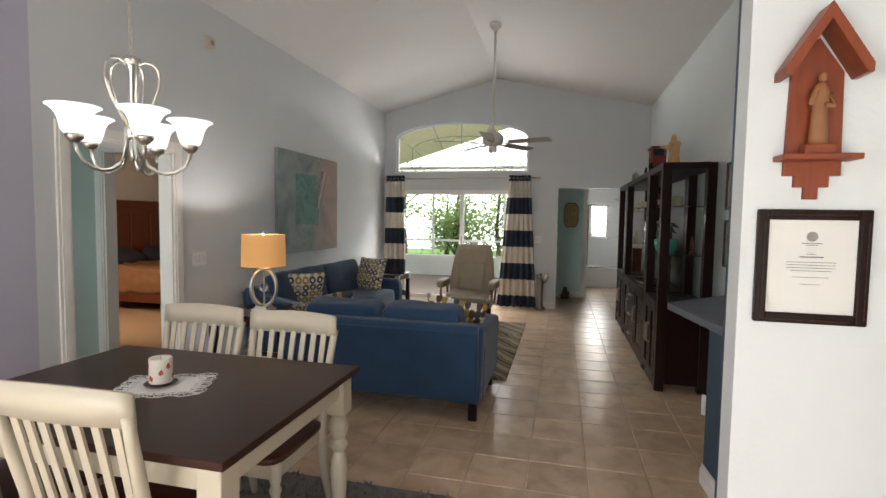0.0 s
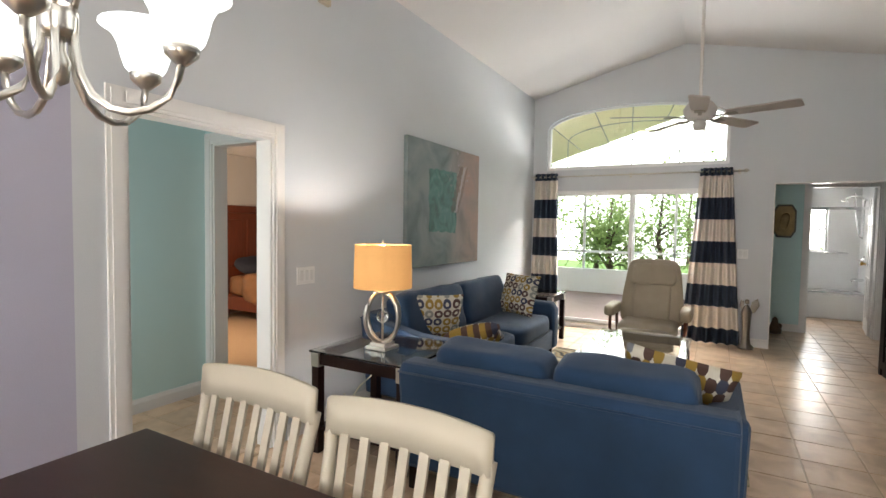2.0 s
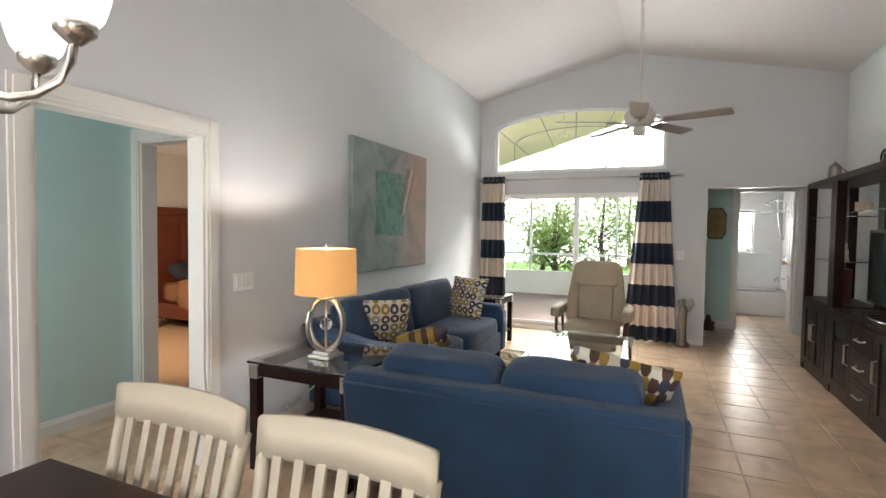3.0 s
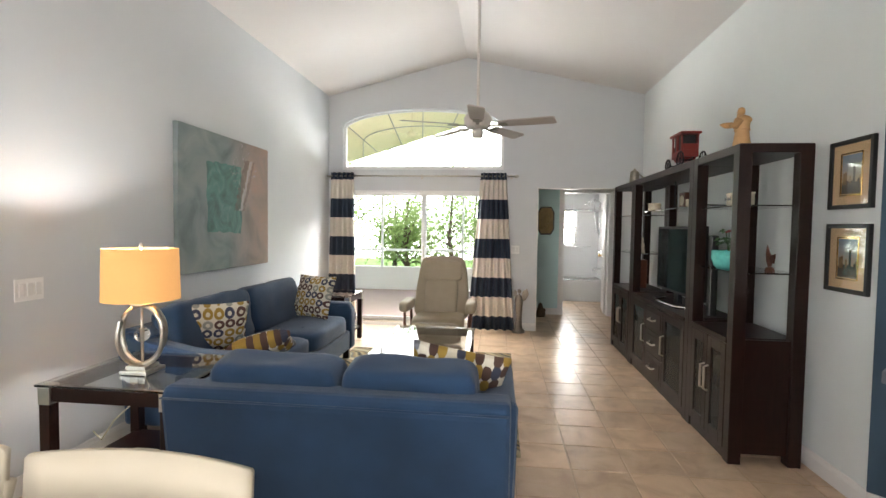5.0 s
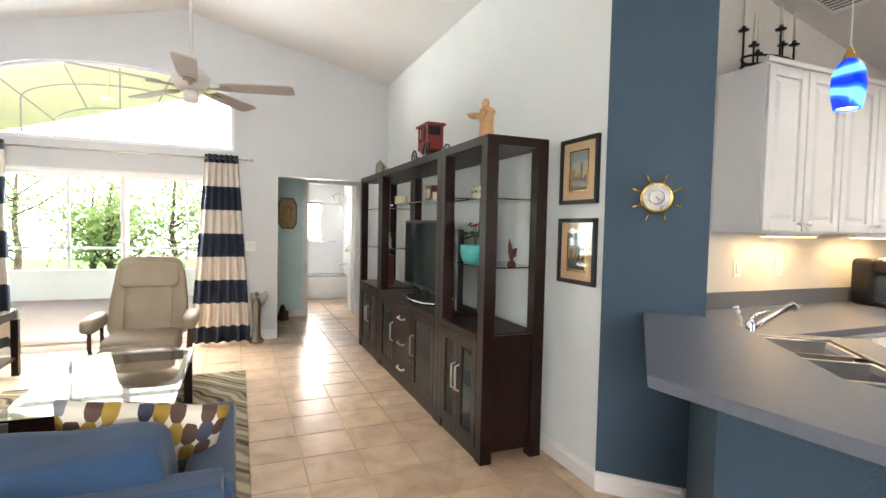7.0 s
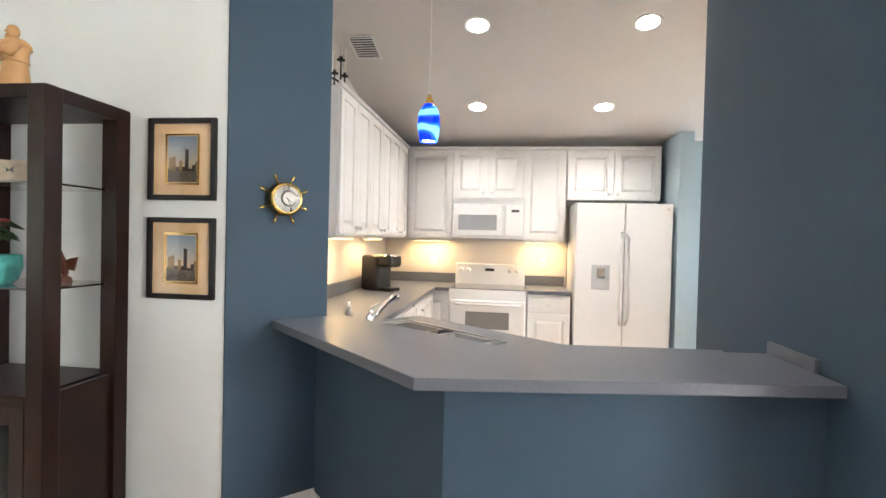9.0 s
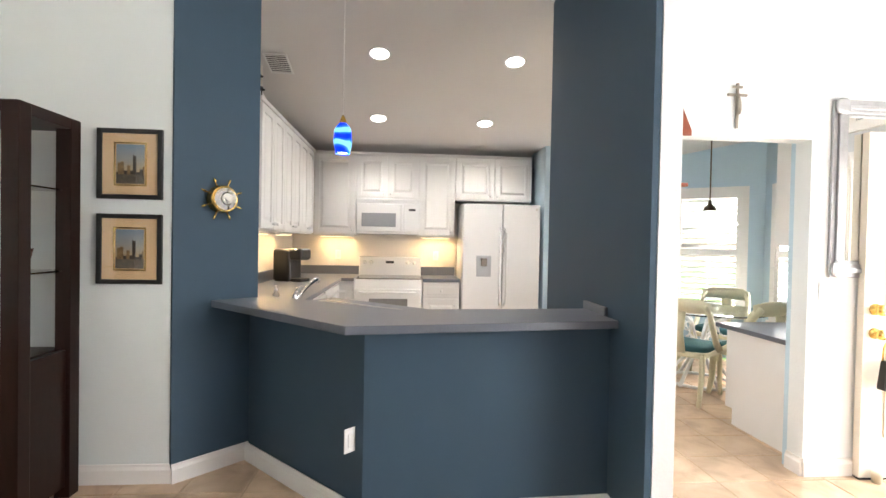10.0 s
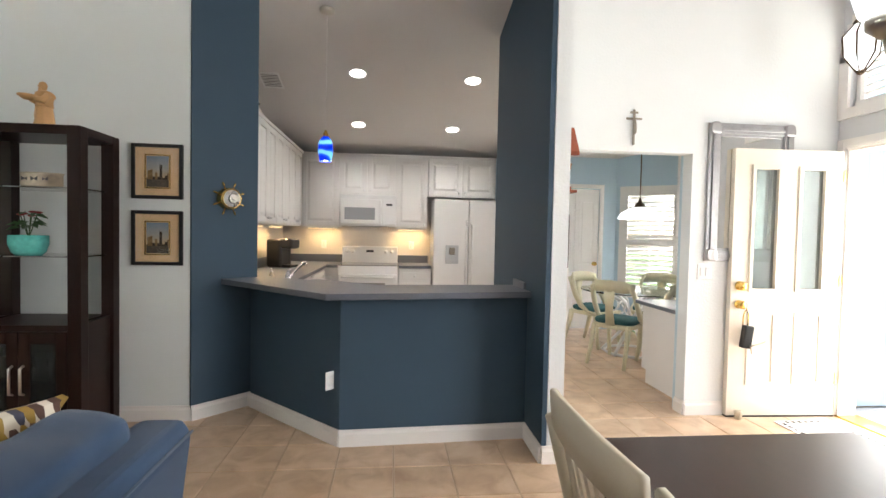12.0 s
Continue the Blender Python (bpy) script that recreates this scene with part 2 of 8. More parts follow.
M["drum_shade"] = material("linen_lampshade", (0.62, 0.36, 0.13), 0.8, vary=0.04, scale=60, bump=0.3, fine=400, emit=(1.0, 0.46, 0.15), strength=0.19)
M["frost"] = material("frosted_glass_shade", (0.80, 0.82, 0.82), 0.45, vary=0.05, scale=20, bump=0.05, emit=(0.95, 1.0, 1.0), strength=0.62)
M["bulb"] = material("lit_bulb", (0.9, 0.9, 0.9), 0.4, bump=0, emit=(1, 0.97, 0.92), strength=4.0)
M["warm_bulb"] = material("lit_warm_strip", (0.9, 0.8, 0.6), 0.4, bump=0, emit=(1, 0.68, 0.30), strength=2.5)
M["glass"] = material("clear_glass", (0.92, 0.96, 0.95), 0.02, vary=0.0, bump=0, transmission=1.0, ior=1.45)
M["pane"] = material("window_glass", (0.98, 0.99, 0.99), 0.0, vary=0.0, bump=0, transmission=1.0, ior=1.05)
M["door_pane"] = material("door_glass", (0.50, 0.56, 0.56), 0.03, vary=0.0, bump=0, transmission=0.85, ior=1.4)
M["smoke_glass"] = material("smoked_glass", (0.22, 0.24, 0.24), 0.02, vary=0.0, bump=0, transmission=0.9, ior=1.15)
M["mirror"] = material("mirror", (0.88, 0.90, 0.90), 0.02, 1.0, vary=0.0, bump=0)
M["crystal"] = material("crystal", (0.97, 0.98, 1.0), 0.0, vary=0, bump=0, transmission=1.0, ior=1.5)


def tile_colour(n, l, co):
    inf = n.new("ShaderNodeObjectInfo")
    geo = n.new("ShaderNodeNewGeometry")
    r = maths(n, l, 'FRACT', maths(n, l, 'ADD', inf.outputs["Random"], geo.outputs["Random Per Island"]))
    w = geo.outputs["Position"]
    base = ramp(n, l, noise_fac(n, l, w, 5.5, 6, 0.6), [(0.30, (0.46, 0.315, 0.205)), (0.52, (0.61, 0.445, 0.305)), (0.72, (0.70, 0.54, 0.40))])
    tone = ramp(n, l, r, [(0.0, (0.88, 0.87, 0.86)), (1.0, (1.07, 1.05, 1.03))])
    x = n.new("ShaderNodeMix")
    x.data_type, x.blend_type = 'RGBA', 'MULTIPLY'
    x.inputs["Factor"].default_value = 1
    l.new(base, x.inputs["A"])
    l.new(tone, x.inputs["B"])
    return x.outputs["Result"]


M["tile"] = ramp_material("ceramic_floor_tile", tile_colour, 0.28, 0.10, 40)


def stripes(n, l, co):
    z = xyz(n, l, co)[2]
    f = maths(n, l, 'FRACT', maths(n, l, 'DIVIDE', maths(n, l, 'SUBTRACT', z, -0.066), 0.533))
    w = noise_fac(n, l, co, 60, 2)
    return mixed(n, l, maths(n, l, 'LESS_THAN', f, 0.5), (0.70, 0.64, 0.57), mixed(n, l, w, (0.016, 0.028, 0.052), (0.030, 0.045, 0.075)))


M["striped"] = ramp_material("navy_and_cream_striped_cloth", stripes, 0.7, 0.3, 300)


def flat_cloth(n, l, co, squash):
    """Cloth coordinates across the pillow's face."""
    s = xyz(n, l, co)
    c = n.new("ShaderNodeCombineXYZ")
    l.new(s[0], c.inputs[0])
    l.new(maths(n, l, 'MULTIPLY', s[2], squash), c.inputs[1])
    return c.outputs[0]


def rings(n, l, co):
    v = n.new("ShaderNodeTexVoronoi")
    v.inputs["Scale"].default_value, v.inputs["Randomness"].default_value = 14, 0.10
    v.voronoi_dimensions = '2D'
    l.new(flat_cloth(n, l, co, 1.0), v.inputs["Vector"])
    hue = ramp(n, l, xyz(n, l, v.outputs["Color"])[0], [(0.0, (0.10, 0.05, 0.045)), (0.35, (0.34, 0.22, 0.045)), (0.6, (0.30, 0.30, 0.27)), (0.85, (0.05, 0.055, 0.10))], 'CONSTANT')
    d = v.outputs["Distance"]
    ring = maths(n, l, 'MULTIPLY', maths(n, l, 'GREATER_THAN', d, 0.20), maths(n, l, 'LESS_THAN', d, 0.47))
    return mixed(n, l, ring, (0.66, 0.62, 0.52), hue)


M["ring_cloth"] = ramp_material("cream_cloth_with_coloured_rings", rings, 0.85, 0.35, 350)


def leaves(n, l, co):
    v = n.new("ShaderNodeTexVoronoi")
    v.inputs["Scale"].default_value, v.inputs["Randomness"].default_value = 22, 0.12
    v.voronoi_dimensions = '2D'
    l.new(flat_cloth(n, l, co, 0.7), v.inputs["Vector"])
    hue = ramp(n, l, xyz(n, l, v.outputs["Color"])[1], [(0.0, (0.66, 0.62, 0.52)), (0.16, (0.34, 0.22, 0.04)), (0.46, (0.085, 0.045, 0.035)), (0.62, (0.20, 0.21, 0.23)), (0.80, (0.05, 0.055, 0.09))], 'CONSTANT')
    return mixed(n, l, maths(n, l, 'LESS_THAN', v.outputs["Distance"], 0.56), (0.70, 0.66, 0.56), hue)


M["leaf_cloth"] = ramp_material("cream_cloth_with_faceted_motifs", leaves, 0.85, 0.35, 350)


def rug_waves(n, l, co):
    w = n.new("ShaderNodeTexWave")
    w.wave_type, w.bands_direction = 'BANDS', 'DIAGONAL'
    w.inputs["Scale"].default_value, w.inputs["Distortion"].default_value, w.inputs["Detail"].default_value = 1.9, 7, 1.0
    l.new(co, w.inputs["Vector"])
    return ramp(n, l, w.outputs["Fac"], [(0.0, (0.018, 0.018, 0.017)), (0.12, (0.30, 0.24, 0.13)), (0.45, (0.22, 0.15, 0.07)), (0.7, (0.12, 0.12, 0.10)), (0.92, (0.40, 0.34, 0.22))])


M["rug_cloth"] = ramp_material("woven_rug_with_dark_waves", rug_waves, 0.95, 0.9, 250)


def canvas_art(n, l, co):
    s = xyz(n, l, co)
    nz = noise_fac(n, l, co, 3.2, 8, 0.8)
    base = ramp(n, l, nz, [(0.25, (0.10, 0.13, 0.14)), (0.5, (0.20, 0.24, 0.245)), (0.75, (0.28, 0.30, 0.30))])
    warm = maths(n, l, 'MULTIPLY', ramp(n, l, maths(n, l, 'ADD', s[1], 0.5), [(0.45, (0, 0, 0)), (0.95, (1, 1, 1))]), nz)
    base = mixed(n, l, warm, base, (0.46, 0.22, 0.15))
    wob = maths(n, l, 'MULTIPLY', maths(n, l, 'SUBTRACT', noise_fac(n, l, co, 9, 5), 0.5), 0.07)
    inx = maths(n, l, 'LESS_THAN', maths(n, l, 'ABSOLUTE', maths(n, l, 'ADD', maths(n, l, 'ADD', s[1], 0.08), wob)), 0.27)
    inz = maths(n, l, 'LESS_THAN', maths(n, l, 'ABSOLUTE', maths(n, l, 'ADD', maths(n, l, 'SUBTRACT', s[2], 0.04), wob)), 0.30)
    green = ramp(n, l, noise_fac(n, l, co, 6, 8, 1.5), [(0.3, (0.025, 0.09, 0.085)), (0.55, (0.06, 0.20, 0.18)), (0.75, (0.16, 0.30, 0.26))])
    base = mixed(n, l, maths(n, l, 'MULTIPLY', maths(n, l, 'MULTIPLY', inx, inz), 0.85), base, green)
    strokes = ramp(n, l, noise_fac(n, l, co, 14, 6, 3.0), [(0.60, (0, 0, 0)), (0.66, (1, 1, 1))])
    near = maths(n, l, 'LESS_THAN', maths(n, l, 'ADD', maths(n, l, 'ABSOLUTE', maths(n, l, 'SUBTRACT', s[1], 0.23)), maths(n, l, 'ABSOLUTE', maths(n, l, 'SUBTRACT', s[2], 0.30))), 0.30)
    base = mixed(n, l, maths(n, l, 'MULTIPLY', strokes, near), base, (0.42, 0.36, 0.38))
    grain = noise_fac(n, l, co, 22, 5, 1.0)
    for dy, half, tone in ((0.13, 0.045, (0.12, 0.06, 0.05)), (0.20, 0.022, (0.50, 0.44, 0.46)), (0.25, 0.018, (0.16, 0.09, 0.08))):
        line = maths(n, l, 'SUBTRACT', maths(n, l, 'SUBTRACT', s[1], dy), maths(n, l, 'MULTIPLY', s[2], 0.42))
        line = maths(n, l, 'ADD', line, maths(n, l, 'MULTIPLY', maths(n, l, 'SUBTRACT', grain, 0.5), 0.10))
        on = maths(n, l, 'MULTIPLY', maths(n, l, 'LESS_THAN', maths(n, l, 'ABSOLUTE', line), half), maths(n, l, 'LESS_THAN', maths(n, l, 'ABSOLUTE', maths(n, l, 'SUBTRACT', s[2], 0.18)), 0.24))
        base = mixed(n, l, maths(n, l, 'MULTIPLY', on, grain), base, tone)
    return base


M["canvas"] = ramp_material("abstract_painted_canvas", canvas_art, 0.6, 0.5, 120)


def small_view(n, l, co):
    """An old harbour town: pale sky, a broken skyline with a tower, dark water below."""
    s = xyz(n, l, co)
    skyc = ramp(n, l, maths(n, l, 'MULTIPLY', maths(n, l, 'ADD', s[2], 0.12), 4.2), [(0.35, (0.52, 0.40, 0.25)), (0.62, (0.36, 0.36, 0.34)), (0.95, (0.20, 0.27, 0.36))])
    w = n.new("ShaderNodeTexWhiteNoise")
    w.noise_dimensions = '1D'
    l.new(maths(n, l, 'FLOOR', maths(n, l, 'MULTIPLY', s[0], 62.0)), w.inputs["W"])
    tower = maths(n, l, 'MULTIPLY', maths(n, l, 'LESS_THAN', maths(n, l, 'ABSOLUTE', maths(n, l, 'ADD', s[0], 0.022)), 0.009), 0.085)
    line = maths(n, l, 'ADD', maths(n, l, 'SUBTRACT', maths(n, l, 'MULTIPLY', w.outputs["Value"], 0.065), 0.045), tower)
    town = mixed(n, l, noise_fac(n, l, co, 55, 4), (0.035, 0.028, 0.022), (0.42, 0.27, 0.12))
    town = mixed(n, l, maths(n, l, 'LESS_THAN', w.outputs["Value"], 0.45), town, (0.05, 0.038, 0.03))
    pic = mixed(n, l, maths(n, l, 'LESS_THAN', s[2], line), skyc, town)
    water = mixed(n, l, noise_fac(n, l, co, 40, 3), (0.03, 0.035, 0.04), (0.20, 0.16, 0.11))
    return mixed(n, l, maths(n, l, 'LESS_THAN', s[2], -0.055), pic, water)


M["small_view"] = ramp_material("dark_landscape_print", small_view, 0.25, 0.05, 100)


def blue_swirl(n, l, co):
    w = n.new("ShaderNodeTexWave")
    w.bands_direction = 'Z'
    w.inputs["Scale"].default_value, w.inputs["Distortion"].default_value = 3.2, 7
    l.new(co, w.inputs["Vector"])
    return ramp(n, l, w.outputs["Fac"], [(0.2, (0.0, 0.02, 0.55)), (0.6, (0.01, 0.12, 0.85)), (0.85, (0.15, 0.5, 0.9))])


M["blue_glass"] = ramp_material("swirled_cobalt_glass", blue_swirl, 0.15, 0.02, 30)
bn = M["blue_glass"].node_tree
bb = bn.nodes["Principled BSDF"]
bn.links.new(bb.inputs["Base Color"].links[0].from_socket, bb.inputs["Emission Color"])
bb.inputs["Emission Strength"].default_value = 0.40

# ---- mesh helpers ----


def add_box(bm, lo, hi):
    vs = bmesh.ops.create_cube(bm, size=1)["verts"]
    for v in vs:
        v.co = Vector([lo[i] + (v.co[i] + 0.5) * (hi[i] - lo[i]) for i in range(3)])
    return vs


def box(lo, hi, bevel=0.0, seg=2):
    bm = bmesh.new()
    add_box(bm, lo, hi)
    if bevel:
        bmesh.ops.bevel(bm, geom=bm.edges[:], offset=min(bevel, 0.49 * min(abs(hi[i] - lo[i]) for i in range(3))), segments=seg, affect='EDGES', profile=0.5)
    return bm


def boxes(*pairs, bevel=0.0):
    bm = bmesh.new()
    for lo, hi in pairs:
        add_box(bm, lo, hi)
    if bevel:
        bmesh.ops.bevel(bm, geom=bm.edges[:], offset=bevel, segments=2, affect='EDGES', profile=0.5)
    return bm


def lathe(profile, seg=24, squash=1.0, at=(0, 0, 0)):
    bm = bmesh.new()
    rows = []
    for r, z in profile:
        if r < 1e-5:
            rows.append([bm.verts.new((at[0], at[1], at[2] + z))])
        else:
            rows.append([bm.verts.new((at[0] + r * math.cos(2 * math.pi * i / seg), at[1] + squash * r * math.sin(2 * math.pi * i / seg), at[2] + z)) for i in range(seg)])
    for a, b in zip(rows, rows[1:]):
        for i in range(seg):
            j = (i + 1) % seg
            q = [a[0] if len(a) == 1 else a[i], a[0] if len(a) == 1 else a[j], b[0] if len(b) == 1 else b[j], b[0] if len(b) == 1 else b[i]]
            u = list(dict.fromkeys(q))
            if len(u) > 2:
                bm.faces.new(u)
    bmesh.ops.recalc_face_normals(bm, faces=bm.faces)
    return bm


def tube(points, r, seg=8, closed=False, bm=None):
    """A round rod along points; r may be a number or one radius per point."""
    bm = bm or bmesh.new()
    pts = [Vector(p) for p in points]
    radii = r if isinstance(r, (list, tuple)) else [r] * len(pts)
    rows = []
    for k, p in enumerate(pts):
        a = pts[k - 1] if k or closed else p
        b = pts[(k + 1) % len(pts)] if k < len(pts) - 1 or closed else p
        d = (b - a).normalized()
        ref = Vector((0, 0, 1)) if abs(d.z) < 0.9 else Vector((0, 1, 0))
        u = d.cross(ref).normalized()
        v = u.cross(d)
        rows.append([bm.verts.new(p + radii[k] * (u * math.cos(2 * math.pi * i / seg) + v * math.sin(2 * math.pi * i / seg))) for i in range(seg)])
    pairs = list(zip(rows, rows[1:])) + ([(rows[-1], rows[0])] if closed else [])
    for a, b in pairs:
        for i in range(seg):
            bm.faces.new((a[i], a[(i + 1) % seg], b[(i + 1) % seg], b[i]))
    if not closed:
        bm.faces.new(rows[0][::-1])
        bm.faces.new(rows[-1])
    bmesh.ops.recalc_face_normals(bm, faces=bm.faces)
    return bm


def prism(poly, z0, z1, bevel=0.0):
    bm = bmesh.new()
    a = [bm.verts.new((x, y, z0)) for x, y in poly]
    b = [bm.verts.new((x, y, z1)) for x, y in poly]
    bm.faces.new(a[::-1])
    bm.faces.new(b)
    for i in range(len(a)):
        j = (i + 1) % len(a)
        bm.faces.new((a[i], a[j], b[j], b[i]))
    bmesh.ops.recalc_face_normals(bm, faces=bm.faces)
    if bevel:
        bmesh.ops.bevel(bm, geom=bm.edges[:], offset=bevel, segments=2, affect='EDGES', profile=0.5)
    return bm


def slab(poly, axis, d0, d1, bevel=0.0):
    """A flat shape cut from a sheet: poly in the plane across the axis, from d0 to d1 along it."""
    bm = prism(poly, d0, d1, bevel)
    for v in bm.verts:
        x, y, z = v.co
        v.co = (z, x, y) if axis == 'x' else (x, z, y)
    bmesh.ops.recalc_face_normals(bm, faces=bm.faces)
    return bm


def puffy(sx, sy, sz, power=5.0, cuts=9, sag=0.0, seed=0, wob=0.006):
    """A stuffed cushion of that size, centred, with soft edges and slightly uneven faces."""
    bm = bmesh.new()
    bmesh.ops.create_cube(bm, size=2)
    bmesh.ops.subdivide_edges(bm, edges=bm.edges[:], cuts=cuts, use_grid_fill=True)
    for v in bm.verts:
        p = v.co
        k = (abs(p.x) ** power + abs(p.y) ** power + abs(p.z) ** power) ** (1 / power)
        q = p / k
        q = Vector((q.x * sx / 2, q.y * sy / 2, q.z * sz / 2))
        q += wob * noise.noise_vector(q * 7 + Vector((seed, seed * 2, 0)))
        q.z -= sag * (1 - (2 * q.x / sx) ** 2)
        v.co = q
    return bm


def moved(bm, m):
    bmesh.ops.transform(bm, matrix=m, verts=bm.verts)
    return bm


def join(*bms):
    out = bmesh.new()
    for b in bms:
        me = bpy.data.meshes.new("piece")
        b.to_mesh(me)
        b.free()
        out.from_mesh(me)
        bpy.data.meshes.remove(me)
    return out


def part(name, bm, mat, parent=None, label="", smooth=False):
    me = bpy.data.meshes.new(name)
    bm.to_mesh(me)
    bm.free()
    me.materials.append(M[mat] if isinstance(mat, str) else mat)
    if smooth:
        me.polygons.foreach_set("use_smooth", [True] * len(me.polygons))
    ob = new(name, me)
    if parent:
        ob.parent = parent
    return tagged(ob, label)


def thing(name, label, category, m=None, group="", kind=""):
    ob = new(name)
    ob.empty_display_size = 0.1
    if m is not None:
        ob.matrix_world = m
    return tagged(ob, label, category, group, kind)


def structure(name, bm, mat, label, category="wall"):
    return tagged(part(name, bm, mat), label, category, kind="structure")

# ---- the setting ----
XL, XR, YF, YS = -3.15, 1.17, 8.335, -0.66
RX, RZ = -1.19, 3.74


def roof(x):
    return RZ - 0.249 * (RX - x) if x < RX else RZ - 0.2245 * (x - RX)


def pierced(a0, a1, axis, d0, d1, top, openings=(), z0=0.0, steps=()):
    """A wall from a0 to a1 along its length, between d0 and d1 across it, up to top(a), with openings (a, b, sill, head(a))."""
    cuts = {a0, a1, *steps}
    for a, b, sill, head in openings:
        n = 1 if head(a) == head((a + b) / 2) else 24
        cuts |= {a + (b - a) * i / n for i in range(n + 1)}
    cuts = sorted(c for c in cuts if a0 <= c <= a1)
    bm = bmesh.new()

    def piece(u, v, lo_u, lo_v, hi_u, hi_v):
        P = lambda s, d, z: (s, d, z) if axis == 'x' else (d, s, z)
        c = [bm.verts.new(P(*k)) for k in ((u, d0, lo_u), (v, d0, lo_v), (v, d0, hi_v), (u, d0, hi_u), (u, d1, lo_u), (v, d1, lo_v), (v, d1, hi_v), (u, d1, hi_u))]
        for f in ((0, 1, 2, 3), (7, 6, 5, 4), (0, 4, 5, 1), (1, 5, 6, 2), (2, 6, 7, 3), (3, 7, 4, 0)):
            bm.faces.new([c[i] for i in f])
    for u, v in zip(cuts, cuts[1:]):
        mid = (u + v) / 2
        hole = [o for o in openings if o[0] <= mid <= o[1]]
        base_u = base_v = z0
        for a, b, sill, head in sorted(hole, key=lambda o: o[2]):
            if sill > base_u + 1e-4:
                piece(u, v, base_u, base_v, sill, sill)
            base_u, base_v = head(u), head(v)
        piece(u, v, base_u, base_v, top(u), top(v))
    bmesh.ops.remove_doubles(bm, verts=bm.verts, dist=1e-5)
    bmesh.ops.recalc_face_normals(bm, faces=bm.faces)
    return bm


flat = lambda h: (lambda a: h)
ARCH = (-2.95, -0.67, 2.215, lambda x: 2.80 + 0.26 * math.sqrt(max(0.0, 1 - ((x + 1.81) / 1.14) ** 2)))
SLIDE = (-2.92, -0.74, 0.05, flat(1.925))
HALL = (-0.20, 0.92, 0.0, flat(1.968))
structure("wall_north", pierced(XL - 0.15, XR, 'x', YF, YF + 0.15, roof, [ARCH, SLIDE, HALL], steps=(RX,)), "grey_wall", "pale grey gable wall with arched window and sliding door opening")
structure("wall_west", pierced(2.43, YF, 'y', XL - 0.12, XL, flat(roof(XL)), [(2.645, 3.50, 0, flat(1.925))]), "grey_wall", "pale grey living room wall with a cased opening")
structure("wall_west_dining", pierced(YS, 2.43, 'y', XL - 0.15, XL, flat(roof(XL))), "lavender_wall", "lavender painted dining room wall")
structure("wall_east", pierced(4.15, YF, 'y', XR, XR + 0.15, flat(roof(XR))), "aqua_grey_wall", "pale grey living room wall behind the wall unit")
ENTRY = (0.13, 1.02, 0.0, flat(2.05))
ENTRY_ARCH = (0.16, 1.02, 2.36, lambda x: 2.75 + 0.40 * math.sqrt(max(0.0, 1 - ((x - 0.59) / 0.43) ** 2)))
# unseen opening, assumed so that the dining side fill can enter
ASSUMED_WINDOW = (-2.7, -1.1, 0.8, flat(2.2))
structure("wall_south", pierced(XL - 0.15, 1.10, 'x', YS - 0.15, YS, roof, [ENTRY, ENTRY_ARCH, ASSUMED_WINDOW], steps=(RX,)), "grey_wall", "pale front wall with the entrance and an arched window")
structure("wall_foyer", pierced(YS - 0.15, 1.745, 'y', 1.10, 1.22, flat(roof(1.10)), [(0.535, 1.745, 0, flat(1.985))]), "white_wall", "white foyer wall with opening to the breakfast nook")
# the partition between kitchen and foyer, slate blue towards the kitchen
structure("wall_partition", pierced(0.385, 1.85, 'x', 1.745, 1.840, roof), "white_wall", "white wall end between foyer and kitchen")
structure("wall_partition_kitchen", pierced(0.388, 1.852, 'x', 1.843, 1.872, roof), "slate_wall", "slate blue kitchen side of the partition wall")
# the diagonal slate blue wall with the clock
D = 0.7071
for (x0, y0, x1, y1) in ((1.155, 4.15, 1.50, 3.80),):
    t = 0.12
    q = [(x0, y0), (x1, y1), (x1 + t * D, y1 + t * D), (x0 + t * D, y0 + t * D)]
    clock_wall = prism(q, 0, 1)
    for v in clock_wall.verts:
        if v.co.z > 0.5:
            v.co.z = roof(v.co.x)
structure("wall_clock", clock_wall, "slate_wall", "slate blue diagonal wall beside the breakfast bar")
# kitchen shell
structure("wall_kitchen_north", pierced(1.30, 4.75, 'x', 4.28, 4.40, roof), "backsplash", "cream kitchen wall behind cabinets")
structure("wall_kitchen_east", pierced(1.30, 4.28, 'y', 4.62, 4.75, flat(roof(4.62))), "backsplash", "cream kitchen wall behind the range")
structure("wall_pantry", join(pierced(-0.45, 1.30, 'y', 4.45, 4.62, flat(roof(4.45)), [(-0.20, 0.52, 0, flat(2.03))]), box((3.95, 1.18, 0), (4.62, 1.30, roof(4.5)))), "nook_wall", "pale blue pantry wall with closet doors")
bay = pierced(0, 1.05, 'x', 0, 0.12, flat(3.0), [(0.12, 0.82, 0.55, flat(2.0))])
structure("wall_bay", moved(bay, pose(4.45, -0.45, 0, 0, 0, -128) @ pose(0, 0, 0)), "nook_wall", "pale blue bay wall with a shuttered window")
structure("wall_nook_south", pierced(1.22, 4.0, 'x', -1.40, -1.28, roof, [(2.85, 3.6, 0.55, flat(2.0))]), "nook_wall", "pale blue breakfast nook wall with window")
structure("wall_nook_side", pierced(-1.28, 0.53, 'y', 1.222, 1.26, flat(roof(1.24))), "nook_wall", "pale blue inner side of the foyer wall")
